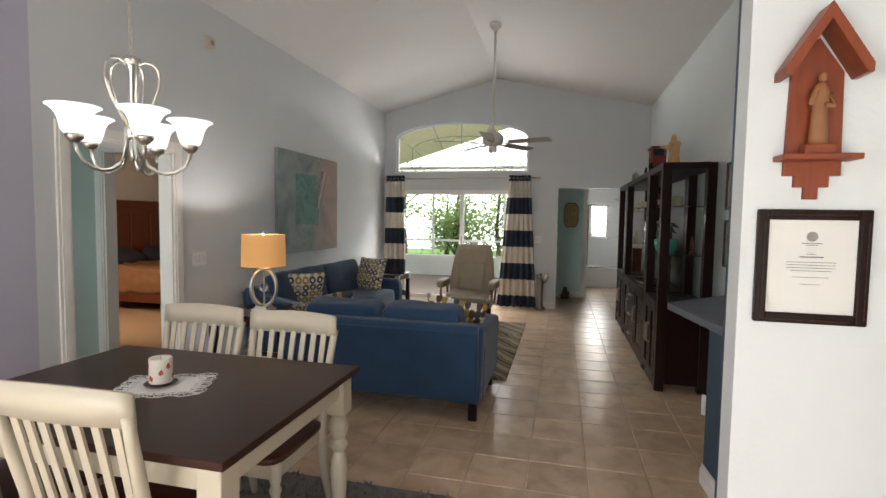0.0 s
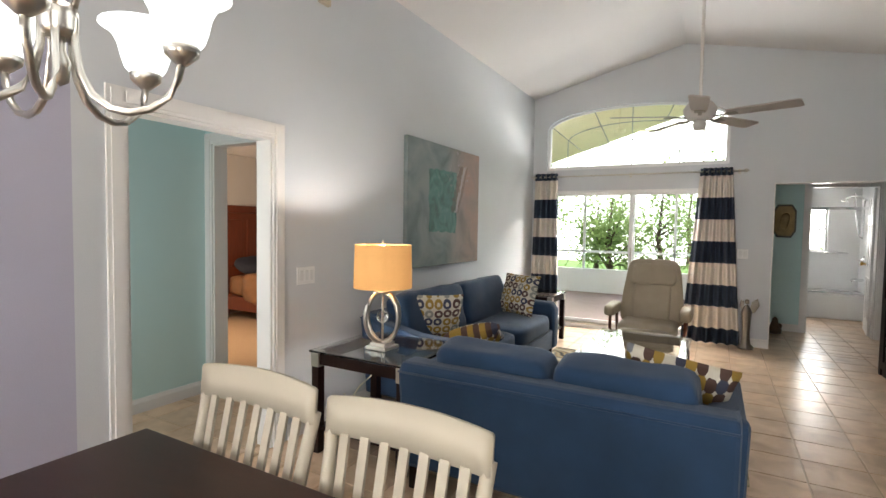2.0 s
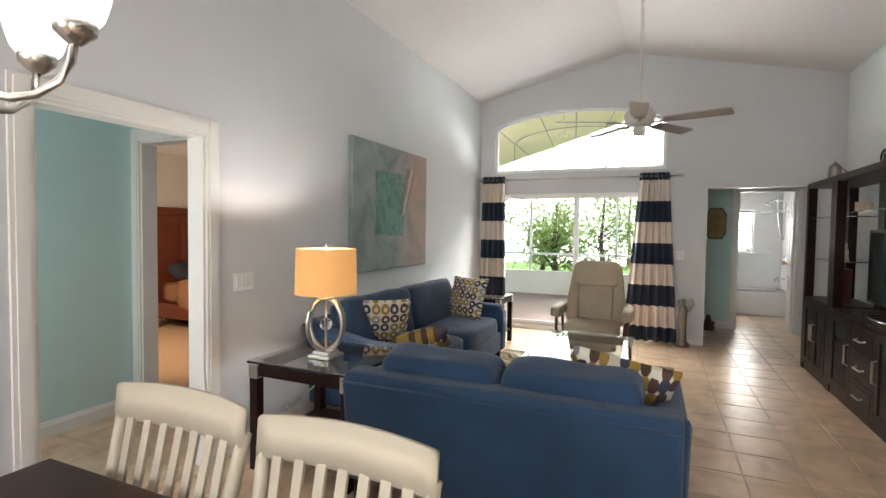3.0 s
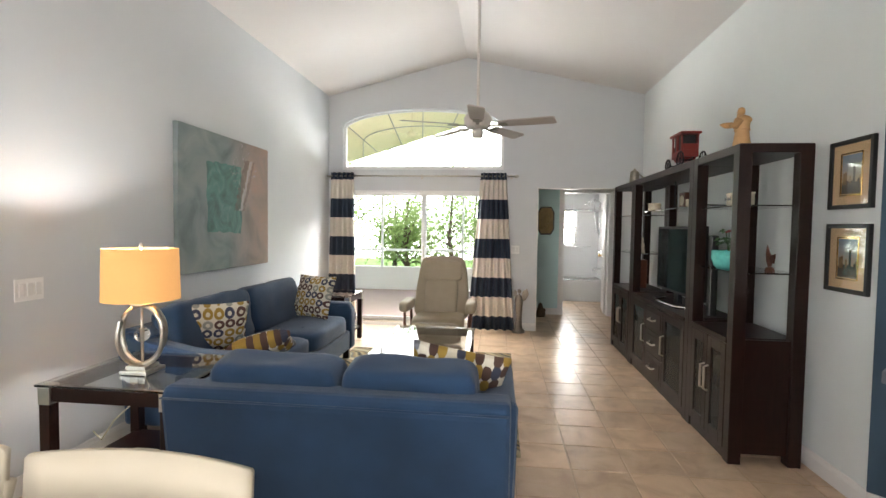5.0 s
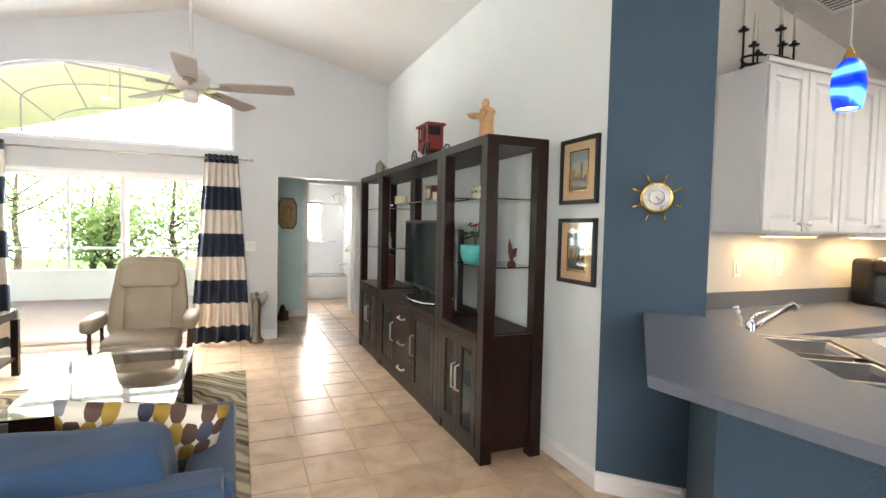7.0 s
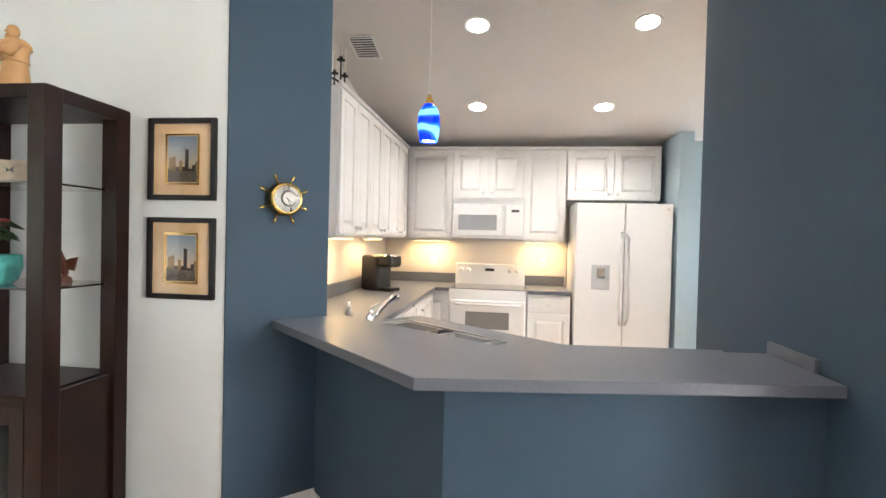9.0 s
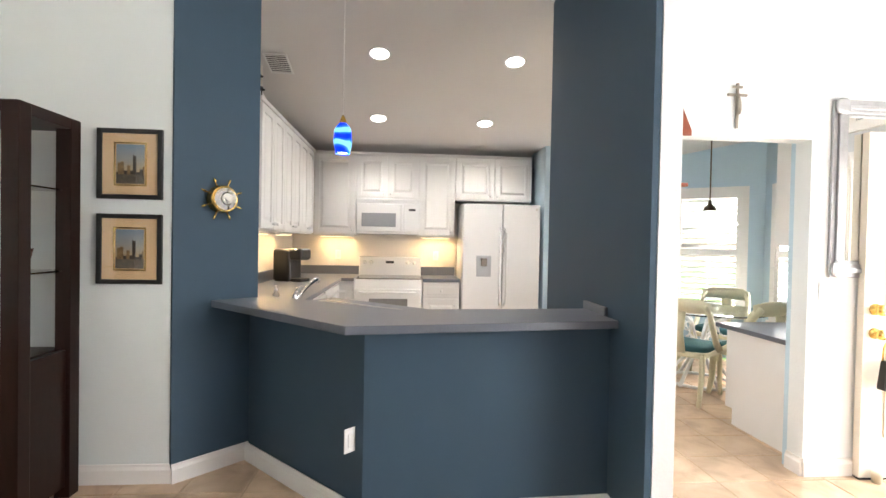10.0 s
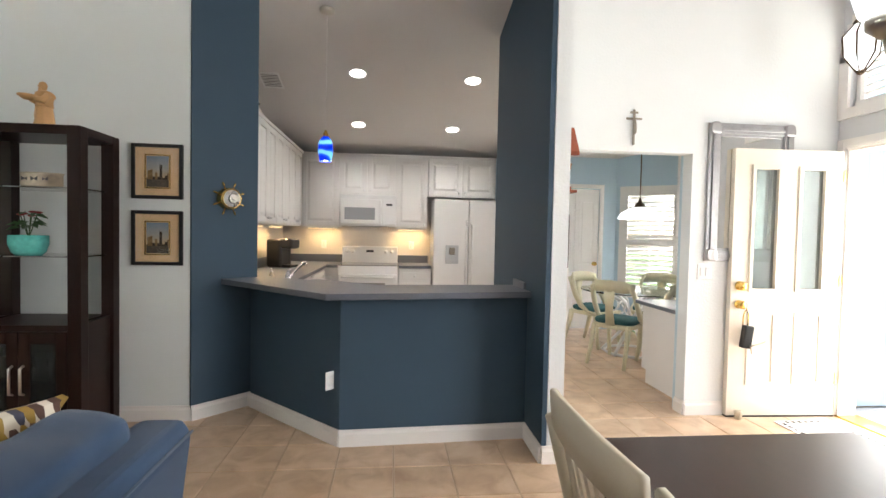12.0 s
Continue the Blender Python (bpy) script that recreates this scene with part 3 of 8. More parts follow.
# small hall to the bedroom
structure("wall_hall_west", pierced(2.10, 3.95, 'y', -4.54, -4.42, flat(2.44)), "aqua_wall", "aqua hall wall")
structure("wall_hall_north", pierced(-4.54, -3.30, 'x', 3.95, 4.07, flat(2.44), [(-4.335, -3.52, 0, flat(2.03))]), "aqua_wall", "aqua hall wall with bedroom doorway")
structure("wall_hall_south", pierced(-4.54, -3.30, 'x', 1.98, 2.10, flat(2.44)), "aqua_wall", "aqua hall wall end")
structure("ceiling_hall", box((-4.54, 1.98, 2.44), (-3.30, 4.07, 2.5)), "ceiling", "white hall ceiling", "ceiling")
structure("wall_bedroom", join(pierced(4.07, 8.4, 'y', -7.4, -7.28, flat(2.44)), pierced(-7.4, -3.3, 'x', 8.4, 8.52, flat(2.44)), pierced(-7.4, -4.54, 'x', 3.95, 4.07, flat(2.44))), "bed_wall", "beige bedroom walls")
structure("ceiling_bedroom", box((-7.4, 4.07, 2.44), (-3.3, 8.52, 2.5)), "ceiling", "white bedroom ceiling", "ceiling")
structure("floor_bedroom", box((-7.4, 4.07, -0.1), (-3.3, 8.52, 0.0)), "carpet", "tan bedroom carpet", "floor")
# hall to the bathroom
structure("wall_back_hall", join(pierced(-0.5, 1.9, 'x', 9.72, 9.84, flat(2.44), [(0.33, 1.07, 0, flat(2.02))]), pierced(YF + 0.15, 9.72, 'y', -0.62, -0.5, flat(2.44)), pierced(YF + 0.15, 9.72, 'y', 1.9, 2.02, flat(2.44)), pierced(1.17, 2.02, 'x', YF + 0.03, YF + 0.15, flat(2.44))), "aqua_wall", "aqua back hall walls with bathroom doorway")
structure("ceiling_back_hall", box((-0.62, YF + 0.15, 2.44), (2.02, 12.37, 2.5)), "ceiling", "white back hall ceiling", "ceiling")
structure("wall_bathroom", join(pierced(0.1, 1.9, 'x', 12.07, 12.19, flat(2.44), [(0.52, 0.90, 1.06, flat(1.84))]), pierced(9.84, 12.19, 'y', -0.02, 0.1, flat(2.44)), pierced(9.84, 12.19, 'y', 1.34, 1.46, flat(2.44))), "vinyl", "white tiled bathroom walls")
nook_roof = moved(prism([(0, -1.40), (1, -1.40), (1, YS - 0.15), (0, YS - 0.15)], 0, 1), Matrix(((3.65, 0, 0, 1.10), (0, 1, 0, 0), (roof(4.75) - roof(1.10), 0, 0.1, roof(1.10)), (0, 0, 0, 1))))
structure("ceiling", join(*[moved(prism([(0, YS - 0.15), (1, YS - 0.15), (1, YF + 0.15), (0, YF + 0.15)], 0, 1), Matrix(((b - a, 0, 0, a), (0, 1, 0, 0), (roof(b) - roof(a), 0, 0.1, roof(a)), (0, 0, 0, 1)))) for a, b in ((XL - 0.15, RX), (RX, 4.75))], nook_roof), "ceiling", "white vaulted ceiling", "ceiling")

# ground outside
structure("ground", box((-40, -40, -0.30), (40, 60, -0.14)), "lawn", "lawn round the house", "ground")
# added glowing sheet close behind the trees, in place of bright sky
structure("backdrop", box((-26, 25.0, -0.13), (24, 25.2, 14)), "sky_glow", "added glowing sheet behind the garden, standing in for bleached sky", "backdrop")
structure("floor_patio", box((-6, YF + 0.15, -0.14), (1.9, 12.6, -0.02)), "patio", "rosy concrete lanai floor", "patio")
structure("floor_porch", box((-2, -6, -0.14), (3, YS - 0.15, -0.02)), "paving", "pale concrete front porch", "porch")

# ---- trim, doors, windows ----


def baseboard(name, points, h=0.105, d=0.016):
    """A skirting board along the foot of a wall, drawn on the left of the line of points."""
    bms = []
    for (x0, y0), (x1, y1) in zip(points, points[1:]):
        L = math.hypot(x1 - x0, y1 - y0)
        a = math.degrees(math.atan2(y1 - y0, x1 - x0))
        prof = [(0.0, 0.0), (d, 0.0), (d, h * 0.72), (d * 0.55, h * 0.86), (d * 0.4, h), (0.0, h)]
        bms.append(moved(slab(prof, 'x', 0, L), pose(x0, y0, 0, 0, 0, a)))
    return tagged(part(name, join(*bms), "trim"), "white profiled skirting board", "baseboard", kind="structure")


baseboard("baseboard", [(XR, YF), (XR, 4.15)][::-1], d=0.016)
baseboard("baseboard", [(1.47, 3.835), (1.155, 4.15)])
baseboard("baseboard", [(0.385, 1.872), (0.385, 1.745), (1.10, 1.745)][::-1])
baseboard("baseboard", [(1.10, -0.05), (1.10, 0.535), (1.22, 0.535)])
baseboard("baseboard", [(-4.42, 3.95), (-4.42, 2.10)])
baseboard("baseboard", [(XL, YF), (XL, 3.62)])
baseboard("baseboard", [(XL, 2.56), (XL, YS)])
baseboard("baseboard", [(-0.20, YF), (-0.66, YF)])
baseboard("baseboard", [(0.26, 9.72), (-0.5, 9.72)])
for line in ([(0.68, 3.08), (1.48, 3.87)], [(0.755, 1.875), (0.68, 3.08)], [(0.385, 1.873), (0.75, 1.873)]):
    baseboard("baseboard", line)


def casing(name, axis, wall, out, a, b, top, w=0.085, d=0.022, label="white moulded door casing"):
    """Door trim on a wall face: wall is its plane, out the side on which it stands."""
    bm = bmesh.new()
    for (u, v, z0, z1) in ((a - w, a, 0, top + w), (b, b + w, 0, top + w), (a, b, top, top + w)):
        for inset, depth in ((0.0, d * 0.7), (0.018, d)):
            lo_a, hi_a, lo_z, hi_z = u + inset * (z0 == 0), v - inset * (z0 == 0), z0 if z0 == 0 else z0 + inset, z1 - inset
            p, q = sorted((wall, wall + out * depth))
            add_box(bm, (p, lo_a, lo_z) if axis == 'x' else (lo_a, p, lo_z), (q, hi_a, hi_z) if axis == 'x' else (hi_a, q, hi_z))
    return tagged(part(name, bm, "trim"), label, "door frame", kind="structure")


def lining(name, axis, d0, d1, a, b, top, t=0.016):
    bm = bmesh.new()
    for (u, v, z0, z1) in ((a, a + t, 0, top), (b - t, b, 0, top), (a + t, b - t, top - t, top)):
        add_box(bm, (d0, u, z0) if axis == 'x' else (u, d0, z0), (d1, v, z1) if axis == 'x' else (v, d1, z1))
    return tagged(part(name, bm, "trim"), "white door jamb lining", "door frame", kind="structure")


casing("door_casing_1", 'x', XL, 1, 2.645, 3.50, 1.925)
lining("door_jamb_1", 'x', XL - 0.12, XL, 2.645, 3.50, 1.925)
casing("door_casing_2", 'y', 3.95, -1, -4.335, -3.52, 2.03)
lining("door_jamb_2", 'y', 3.95, 4.07, -4.335, -3.52, 2.03)
casing("door_casing_3", 'y', 9.72, -1, 0.33, 1.07, 2.02, w=0.07)
lining("door_jamb_3", 'y', 9.72, 9.84, 0.33, 1.07, 2.02)
lining("door_jamb_4", 'y', YF - 0.002, YF + 0.152, -0.20, 0.92, 1.968, t=0.012)
casing("door_casing_5", 'y', YS, 1, 0.13, 1.02, 2.05, w=0.075)
lining("door_jamb_5", 'y', YS - 0.15, YS, 0.13, 1.02, 2.05, t=0.02)
casing("door_casing_6", 'x', 4.45, -1, -0.20, 0.52, 2.03, w=0.06)


def panel_door(name, m, w, h, panels, label, handle=True, mat="trim", t=0.04):
    """A door leaf from its hinge along +x, in its own plane, with sunk panels on both faces."""
    door = thing(name, label, "door", m)
    part("leaf", box((0, -t / 2, 0.01), (w, t / 2, h), 0.003), mat, door)
    for (x0, z0, x1, z1) in panels:
        for s in (-1, 1):
            y0, y1 = sorted((s * t / 2, s * (t / 2 + 0.006)))
            fr = boxes(((x0, y0, z0), (x0 + 0.02, y1, z1)), ((x1 - 0.02, y0, z0), (x1, y1, z1)), ((x0 + 0.02, y0, z0), (x1 - 0.02, y1, z0 + 0.02)), ((x0 + 0.02, y0, z1 - 0.02), (x1 - 0.02, y1, z1)))
            part("panel_moulding", fr, mat, door)
            y0, y1 = sorted((s * t / 2, s * (t / 2 + 0.005)))
            part("panel", box((x0 + 0.045, y0, z0 + 0.045), (x1 - 0.045, y1, z1 - 0.045), 0.004), mat, door)
    if handle:
        for s in (-1, 1):
            knob = lathe([(0.0, 0.0), (0.030, 0.0), (0.030, 0.006), (0.012, 0.010), (0.012, 0.03), (0.026, 0.042), (0.028, 0.055), (0.018, 0.066), (0, 0.068)], 16)
            part("knob", moved(knob, pose(w - 0.06, s * t / 2, 0.95, -90 * s)), "brass", door, "round brass door knob", True)
    return door


SIX = lambda w, h: [(x0, z0, x1, z1) for x0, x1 in ((0.09, w / 2 - 0.04), (w / 2 + 0.04, w - 0.09)) for z0, z1 in ((0.2, 0.78), (0.92, h - 0.48), (h - 0.38, h - 0.12))]
panel_door("bathroom_door", pose(1.05, 9.87, 0, 0, 0, 82), 0.72, 2.0, SIX(0.72, 2.0), "white six-panel bathroom door standing open")
for k in range(2):
    y = 0.52 - 0.36 * k
    panel_door("closet_door", pose(4.47, y, 0, 0, 0, -90), 0.355, 2.02, [(0.06, 0.2, 0.295, 0.8), (0.06, 0.92, 0.295, 1.88)], "white two-panel folding closet door leaf", handle=k == 1)

# the front door stands open against the foyer wall
fd = thing("front_door", "cream panelled front door with narrow glass lights, standing open", "door", pose(1.035, -0.63, 0, 0, 0, 88))
W, H, T = 0.86, 2.03, 0.045
frame_bm = boxes(((0, -T / 2, 0.012), (W, T / 2, 0.98)), ((0, -T / 2, 1.88), (W, T / 2, H)), ((0, -T / 2, 0.98), (0.15, T / 2, 1.88)), ((0.33, -T / 2, 0.98), (0.52, T / 2, 1.88)), ((0.70, -T / 2, 0.98), (W, T / 2, 1.88)))
M["door_paint"] = material("ivory_door_paint", (0.74, 0.68, 0.58), 0.4, vary=0.03, bump=0.04)
part("leaf", frame_bm, "door_paint", fd)
for x0 in (0.15, 0.52):
    part("door_light", box((x0, -0.006, 0.98), (x0 + 0.18, 0.006, 1.88)), "door_pane", fd, "narrow glass door light")
    for s in (-1, 1):
        y0, y1 = sorted((s * T / 2, s * (T / 2 + 0.012)))
        part("light_moulding", boxes(((x0 - 0.025, y0, 0.955), (x0, y1, 1.905)), ((x0 + 0.18, y0, 0.955), (x0 + 0.205, y1, 1.905)), ((x0, y0, 0.955), (x0 + 0.18, y1, 0.98)), ((x0, y0, 1.88), (x0 + 0.18, y1, 1.905))), "door_paint", fd)
        y0, y1 = sorted((s * T / 2, s * (T / 2 + 0.008)))
        part("panel_moulding", boxes(((x0 - 0.02, y0, 0.25), (x0, y1, 0.80)), ((x0 + 0.18, y0, 0.25), (x0 + 0.20, y1, 0.80)), ((x0, y0, 0.25), (x0 + 0.18, y1, 0.27)), ((x0, y0, 0.78), (x0 + 0.18, y1, 0.80))), "door_paint", fd)
for z, r in ((1.00, 0.034), (0.86, 0.032)):
    for s in (1, -1):
        part("knob", moved(lathe([(0, 0), (r, 0), (r, 0.008), (r * 0.5, 0.014), (r * 0.5, 0.03), (r * 0.95, 0.042), (r * 0.9, 0.06), (0, 0.066)], 18), pose(W - 0.065, s * T / 2, z, -90 * s)), "brass", fd, "round brass lock and knob", True)
part("weather_strip", box((0.0, -T / 2 - 0.002, 0.0), (W, T / 2 + 0.002, 0.012)), "black", fd)
for z in (0.25, 1.0, 1.8):
    part("hinge", box((-0.012, -0.03, z), (0.004, 0.03, z + 0.09), 0.003), "brass", fd)
lock = thing("key_lockbox", "black key lockbox hanging open from the door knob", "lockbox", pose(0.985, 0.145, 0.52))
part("shackle", tube([(0, 0.02, 0.19), (-0.005, 0.02, 0.27), (-0.01, 0.0, 0.315), (-0.005, -0.02, 0.27), (0, -0.02, 0.19)], 0.005), "brass", lock, "thin metal shackle", True)
part("body", moved(box((-0.025, -0.035, 0.02), (0.025, 0.035, 0.19), 0.008), pose(0, 0, 0, 8, 0, 0)), "black", lock)
part("lid", moved(box((-0.03, -0.035, 0.0), (-0.012, 0.035, 0.12), 0.005), pose(-0.01, -0.03, 0.015, 70, -15, 0)), "nickel", lock, "folded-down grey lid")
stop = thing("door_stop", "small pale rubber door stop on the tiles", "door stop", pose(1.0, 0.16, 0))
part("wedge", lathe([(0, 0), (0.022, 0), (0.030, 0.05), (0.026, 0.062), (0, 0.062)], 14), "cream", stop, smooth=True)

# sliding door
sd = thing("sliding_door", "white aluminium sliding glass door to the lanai", "sliding door", pose(0, YF + 0.075, 0.05))


def sash(parent, x0, x1, y, z0, z1, t=0.05, mat="vinyl"):
    f = part("sash", boxes(((x0, y - 0.015, z0), (x0 + t, y + 0.015, z1)), ((x1 - t, y - 0.015, z0), (x1, y + 0.015, z1)), ((x0 + t, y - 0.015, z0), (x1 - t, y + 0.015, z0 + t)), ((x0 + t, y - 0.015, z1 - t), (x1 - t, y + 0.015, z1)), bevel=0.002), mat, parent)
    g = part("pane", box((x0 + t, y - 0.003, z0 + t), (x1 - t, y + 0.003, z1 - t)), "pane", f)
    g.visible_shadow = False
    return f


sash(sd, -2.90, -1.74, 0.02, 0.02, 1.855)
sash(sd, -1.81, -0.76, -0.02, 0.02, 1.855)
part("track", boxes(((-2.92, -0.06, -0.05), (-0.74, 0.06, 0.018)), ((-2.92, -0.004, 0.018), (-0.74, 0.004, 0.03))), "nickel", sd)
part("handle", box((-1.785, -0.055, 0.85), (-1.765, -0.036, 1.10), 0.004), "nickel", sd)
part("head", box((-2.92, -0.06, 1.85), (-0.74, 0.06, 1.875)), "vinyl", sd)

# arched window
aw = thing("arched_window", "white arched window with curved glazing bars over the sliding door", "window", pose(-1.81, YF + 0.07, 2.215))
arc = [(1.14 * math.cos(math.pi - a * math.pi / 28), 0, 0.59 + 0.26 * math.sin(a * math.pi / 28)) for a in range(29)]

part("frame", join(tube([(p[0] * 0.985, 0, p[2] - 0.015) for p in arc], 0.022, 6), boxes(((-1.14, -0.03, 0), (-1.10, 0.03, 0.60)), ((1.10, -0.03, 0), (1.14, 0.03, 0.60)), ((-1.10, -0.03, 0), (1.10, 0.03, 0.04)))), "vinyl", aw)
in1 = [(0.86 * math.cos(math.pi - a * math.pi / 20), 0, 0.40 + 0.22 * math.sin(a * math.pi / 20)) for a in range(21)]
in2 = [(0.58 * math.cos(math.pi - a * math.pi / 20), 0, 0.18 + 0.20 * math.sin(a * math.pi / 20)) for a in range(21)]
M["lead"] = material("grey_glazing_bar", (0.45, 0.44, 0.40), 0.5, vary=0.05)
part("glazing_bar", tube([(-0.86, 0, 0.04)] + in1 + [(0.86, 0, 0.04)], 0.007, 6), "lead", aw)
part("glazing_bar", tube([(-0.58, 0, 0.04)] + in2 + [(0.58, 0, 0.04)], 0.007, 6), "lead", aw)
for x0, z0, x1, z1 in ((0, 0.38, 0, 0.84), (-0.58, 0.20, -1.08, 0.62), (0.58, 0.20, 1.08, 0.62), (-0.30, 0.36, -0.5, 0.80), (0.30, 0.36, 0.5, 0.80), (0, 0.04, 0, 0.38)):
    part("glazing_bar", tube([(x0, 0, z0), (x1, 0, z1)], 0.007, 6), "lead", aw)
poly = [(-1.10, 0.03)] + [(p[0] * 0.97, p[2] - 0.02) for p in arc] + [(1.10, 0.03)]
g = part("pane", slab(poly, 'y', -0.003, 0.003), "pane", aw)
g.visible_shadow = False

# entry arch window with slatted shutters
ew = thing("entry_arch_window", "white arched entry window with slatted shutters", "window", pose(0.59, YS - 0.07, 2.36))
earc = [(0.43 * math.cos(math.pi - a * math.pi / 20), 0, 0.39 + 0.40 * math.sin(a * math.pi / 20)) for a in range(21)]
part("frame", join(tube([(-0.41, 0, 0)] + [(p[0] * 0.95, 0, p[2] * 0.98) for p in earc] + [(0.41, 0, 0)], 0.03, 6), box((-0.43, -0.03, 0), (0.43, 0.03, 0.05)), box((-0.02, -0.03, 0.05), (0.02, 0.03, 0.76))), "trim", ew)
part("casing", join(*[moved(box((-0.04, 0.07, -0.04), (0.04, 0.095, 0.04)), pose(p[0] * 1.09, 0, 0.39 + (p[2] - 0.39) * 1.09)) for p in earc], box((-0.51, 0.07, -0.08), (0.51, 0.095, 0.0)), box((-0.51, 0.07, 0.0), (-0.43, 0.095, 0.40)), box((0.43, 0.07, 0.0), (0.51, 0.095, 0.40))), "trim", ew)
for i in range(13):
    z = 0.09 + i * 0.052
    half = 0.37 if z < 0.38 else 0.37 * math.sqrt(max(0.02, 1 - ((z - 0.39) / 0.40) ** 2))
    part("slat", moved(box((-half, -0.022, -0.004), (half, 0.022, 0.004)), pose(0, 0, z, 35)), "trim", ew)


def shutter_window(m, w, h, name="shutter_window"):
    win = thing(name, "white plantation shutters in a window of the nook", "window", m, group="nook windows")
    part("casing", boxes(((-0.07, -0.03, -0.07), (0, 0.0, h + 0.07)), ((w, -0.03, -0.07), (w + 0.07, 0.0, h + 0.07)), ((0, -0.03, h), (w, 0.0, h + 0.07)), ((-0.09, -0.05, -0.07), (w + 0.09, 0.0, -0.03)), ((0, -0.03, -0.03), (w, 0, 0))), "trim", win)
    part("shutter_frame", boxes(((0, -0.02, 0), (0.05, 0.02, h)), ((w - 0.05, -0.02, 0), (w, 0.02, h)), ((0.05, -0.02, 0), (w - 0.05, 0.02, 0.07)), ((0.05, -0.02, h - 0.07), (w - 0.05, 0.02, h)), ((0.05, -0.02, h * 0.5 - 0.04), (w - 0.05, 0.02, h * 0.5 + 0.04))), "trim", win)
    for z0, z1 in ((0.07, h * 0.5 - 0.04), (h * 0.5 + 0.04, h - 0.07)):
        n = int((z1 - z0) / 0.062)
        for i in range(n):
            part("slat", moved(box((0.052, -0.03, -0.004), (w - 0.052, 0.03, 0.004)), pose(0, 0, z0 + (i + 0.5) * (z1 - z0) / n, 50)), "trim", win)
        part("tilt_rod", box((w / 2 - 0.006, -0.045, z0 + 0.03), (w / 2 + 0.006, -0.033, z1 - 0.03)), "trim", win)
    return win


shutter_window(pose(4.45, -0.45, 0, 0, 0, -128) @ pose(0.82, -0.001, 0.55, 0, 0, 180) @ pose(0, 0, 0), 0.70, 1.45)
shutter_window(pose(3.60, -1.279, 0.55, 0, 0, 180), 0.75, 1.45)
bw = thing("bathroom_window", "small white sash window in the bathroom", "window", pose(0.52, 12.12, 1.06))
sash(bw, 0, 0.38, 0, 0, 0.41, 0.035)
sash(bw, 0, 0.38, 0.03, 0.37, 0.78, 0.035)
part("window_sill", box((-0.03, -0.09, -0.03), (0.41, -0.02, 0.0), 0.004), "vinyl", bw)
# sashes for the assumed opening, out of view
dwin = thing("dining_window", "plain white dining room window, unseen and added to let in light", "window", pose(-2.7, YS - 0.08, 0.8))
sash(dwin, 0, 0.8, 0, 0, 1.4)
sash(dwin, 0.8, 1.6, 0, 0, 1.4)

# ---- curtains ----


def curtain(name, x0, x1, b0, b1, z0, z1, folds, label):
    c = thing(name, label, "curtain", pose(0, YF - 0.10, 0), group="striped curtains")
    bm = bmesh.new()
    nu, nv = folds * 10, 24
    g = []
    for j in range(nv + 1):
        v = j / nv
        row = []
        for i in range(nu + 1):
            u = i / nu
            x = (x0 + (x1 - x0) * u) * v + (b0 + (b1 - b0) * u) * (1 - v)
            amp = 0.035 + 0.012 * (1 - v)
            y = amp * math.sin(2 * math.pi * folds * u + 0.5 * math.sin(5 * u + 2 * v)) + 0.008 * math.sin(11 * u + 3 * v)
            row.append(bm.verts.new((x, y, z0 + (z1 - z0) * v)))
        g.append(row)
    for j in range(nv):
        for i in range(nu):
            bm.faces.new((g[j][i], g[j][i + 1], g[j + 1][i + 1], g[j + 1][i]))
    ob = part("cloth", bm, "striped", c, smooth=True)
    sol = ob.modifiers.new("thickness", 'SOLIDIFY')
    sol.thickness = 0.004
    for k in range(folds):
        x = x0 + (x1 - x0) * (k + 0.5) / folds
        part("grommet", tube([(x + 0.002 * math.cos(a), 0.022 * math.cos(a), z1 - 0.045 + 0.022 * math.sin(a)) for a in [i * math.pi / 6 for i in range(12)]], 0.005, 6, True), "pewter", c, smooth=True)
    return c


curtain("curtain", -3.085, -2.76, -3.13, -2.70, 0.10, 2.165, 5, "navy and cream striped curtain panel beside the sofa table")
curtain("curtain", -0.97, -0.63, -1.13, -0.49, 0.015, 2.16, 6, "navy and cream striped curtain panel, wider at the hem")
rod = thing("curtain_rod", "thin nickel curtain rod with small finials", "curtain rod", pose(0, YF - 0.10, 2.115))
part("rod", tube([(-3.14, 0, 0), (-0.52, 0, 0)], 0.010, 10), "nickel", rod, smooth=True)
part("finial", moved(lathe([(0, 0), (0.012, 0), (0.022, 0.02), (0.018, 0.04), (0.006, 0.055), (0, 0.06)], 14), pose(-0.52, 0, 0, 0, 90, 0)), "nickel", rod, smooth=True)
for x in (-3.12, -1.80, -0.56):
    part("bracket", boxes(((x - 0.008, 0, -0.008), (x + 0.008, 0.10, 0.008)), ((x - 0.015, 0.092, -0.03), (x + 0.015, 0.10, 0.03))), "nickel", rod)

# ---- living room ----


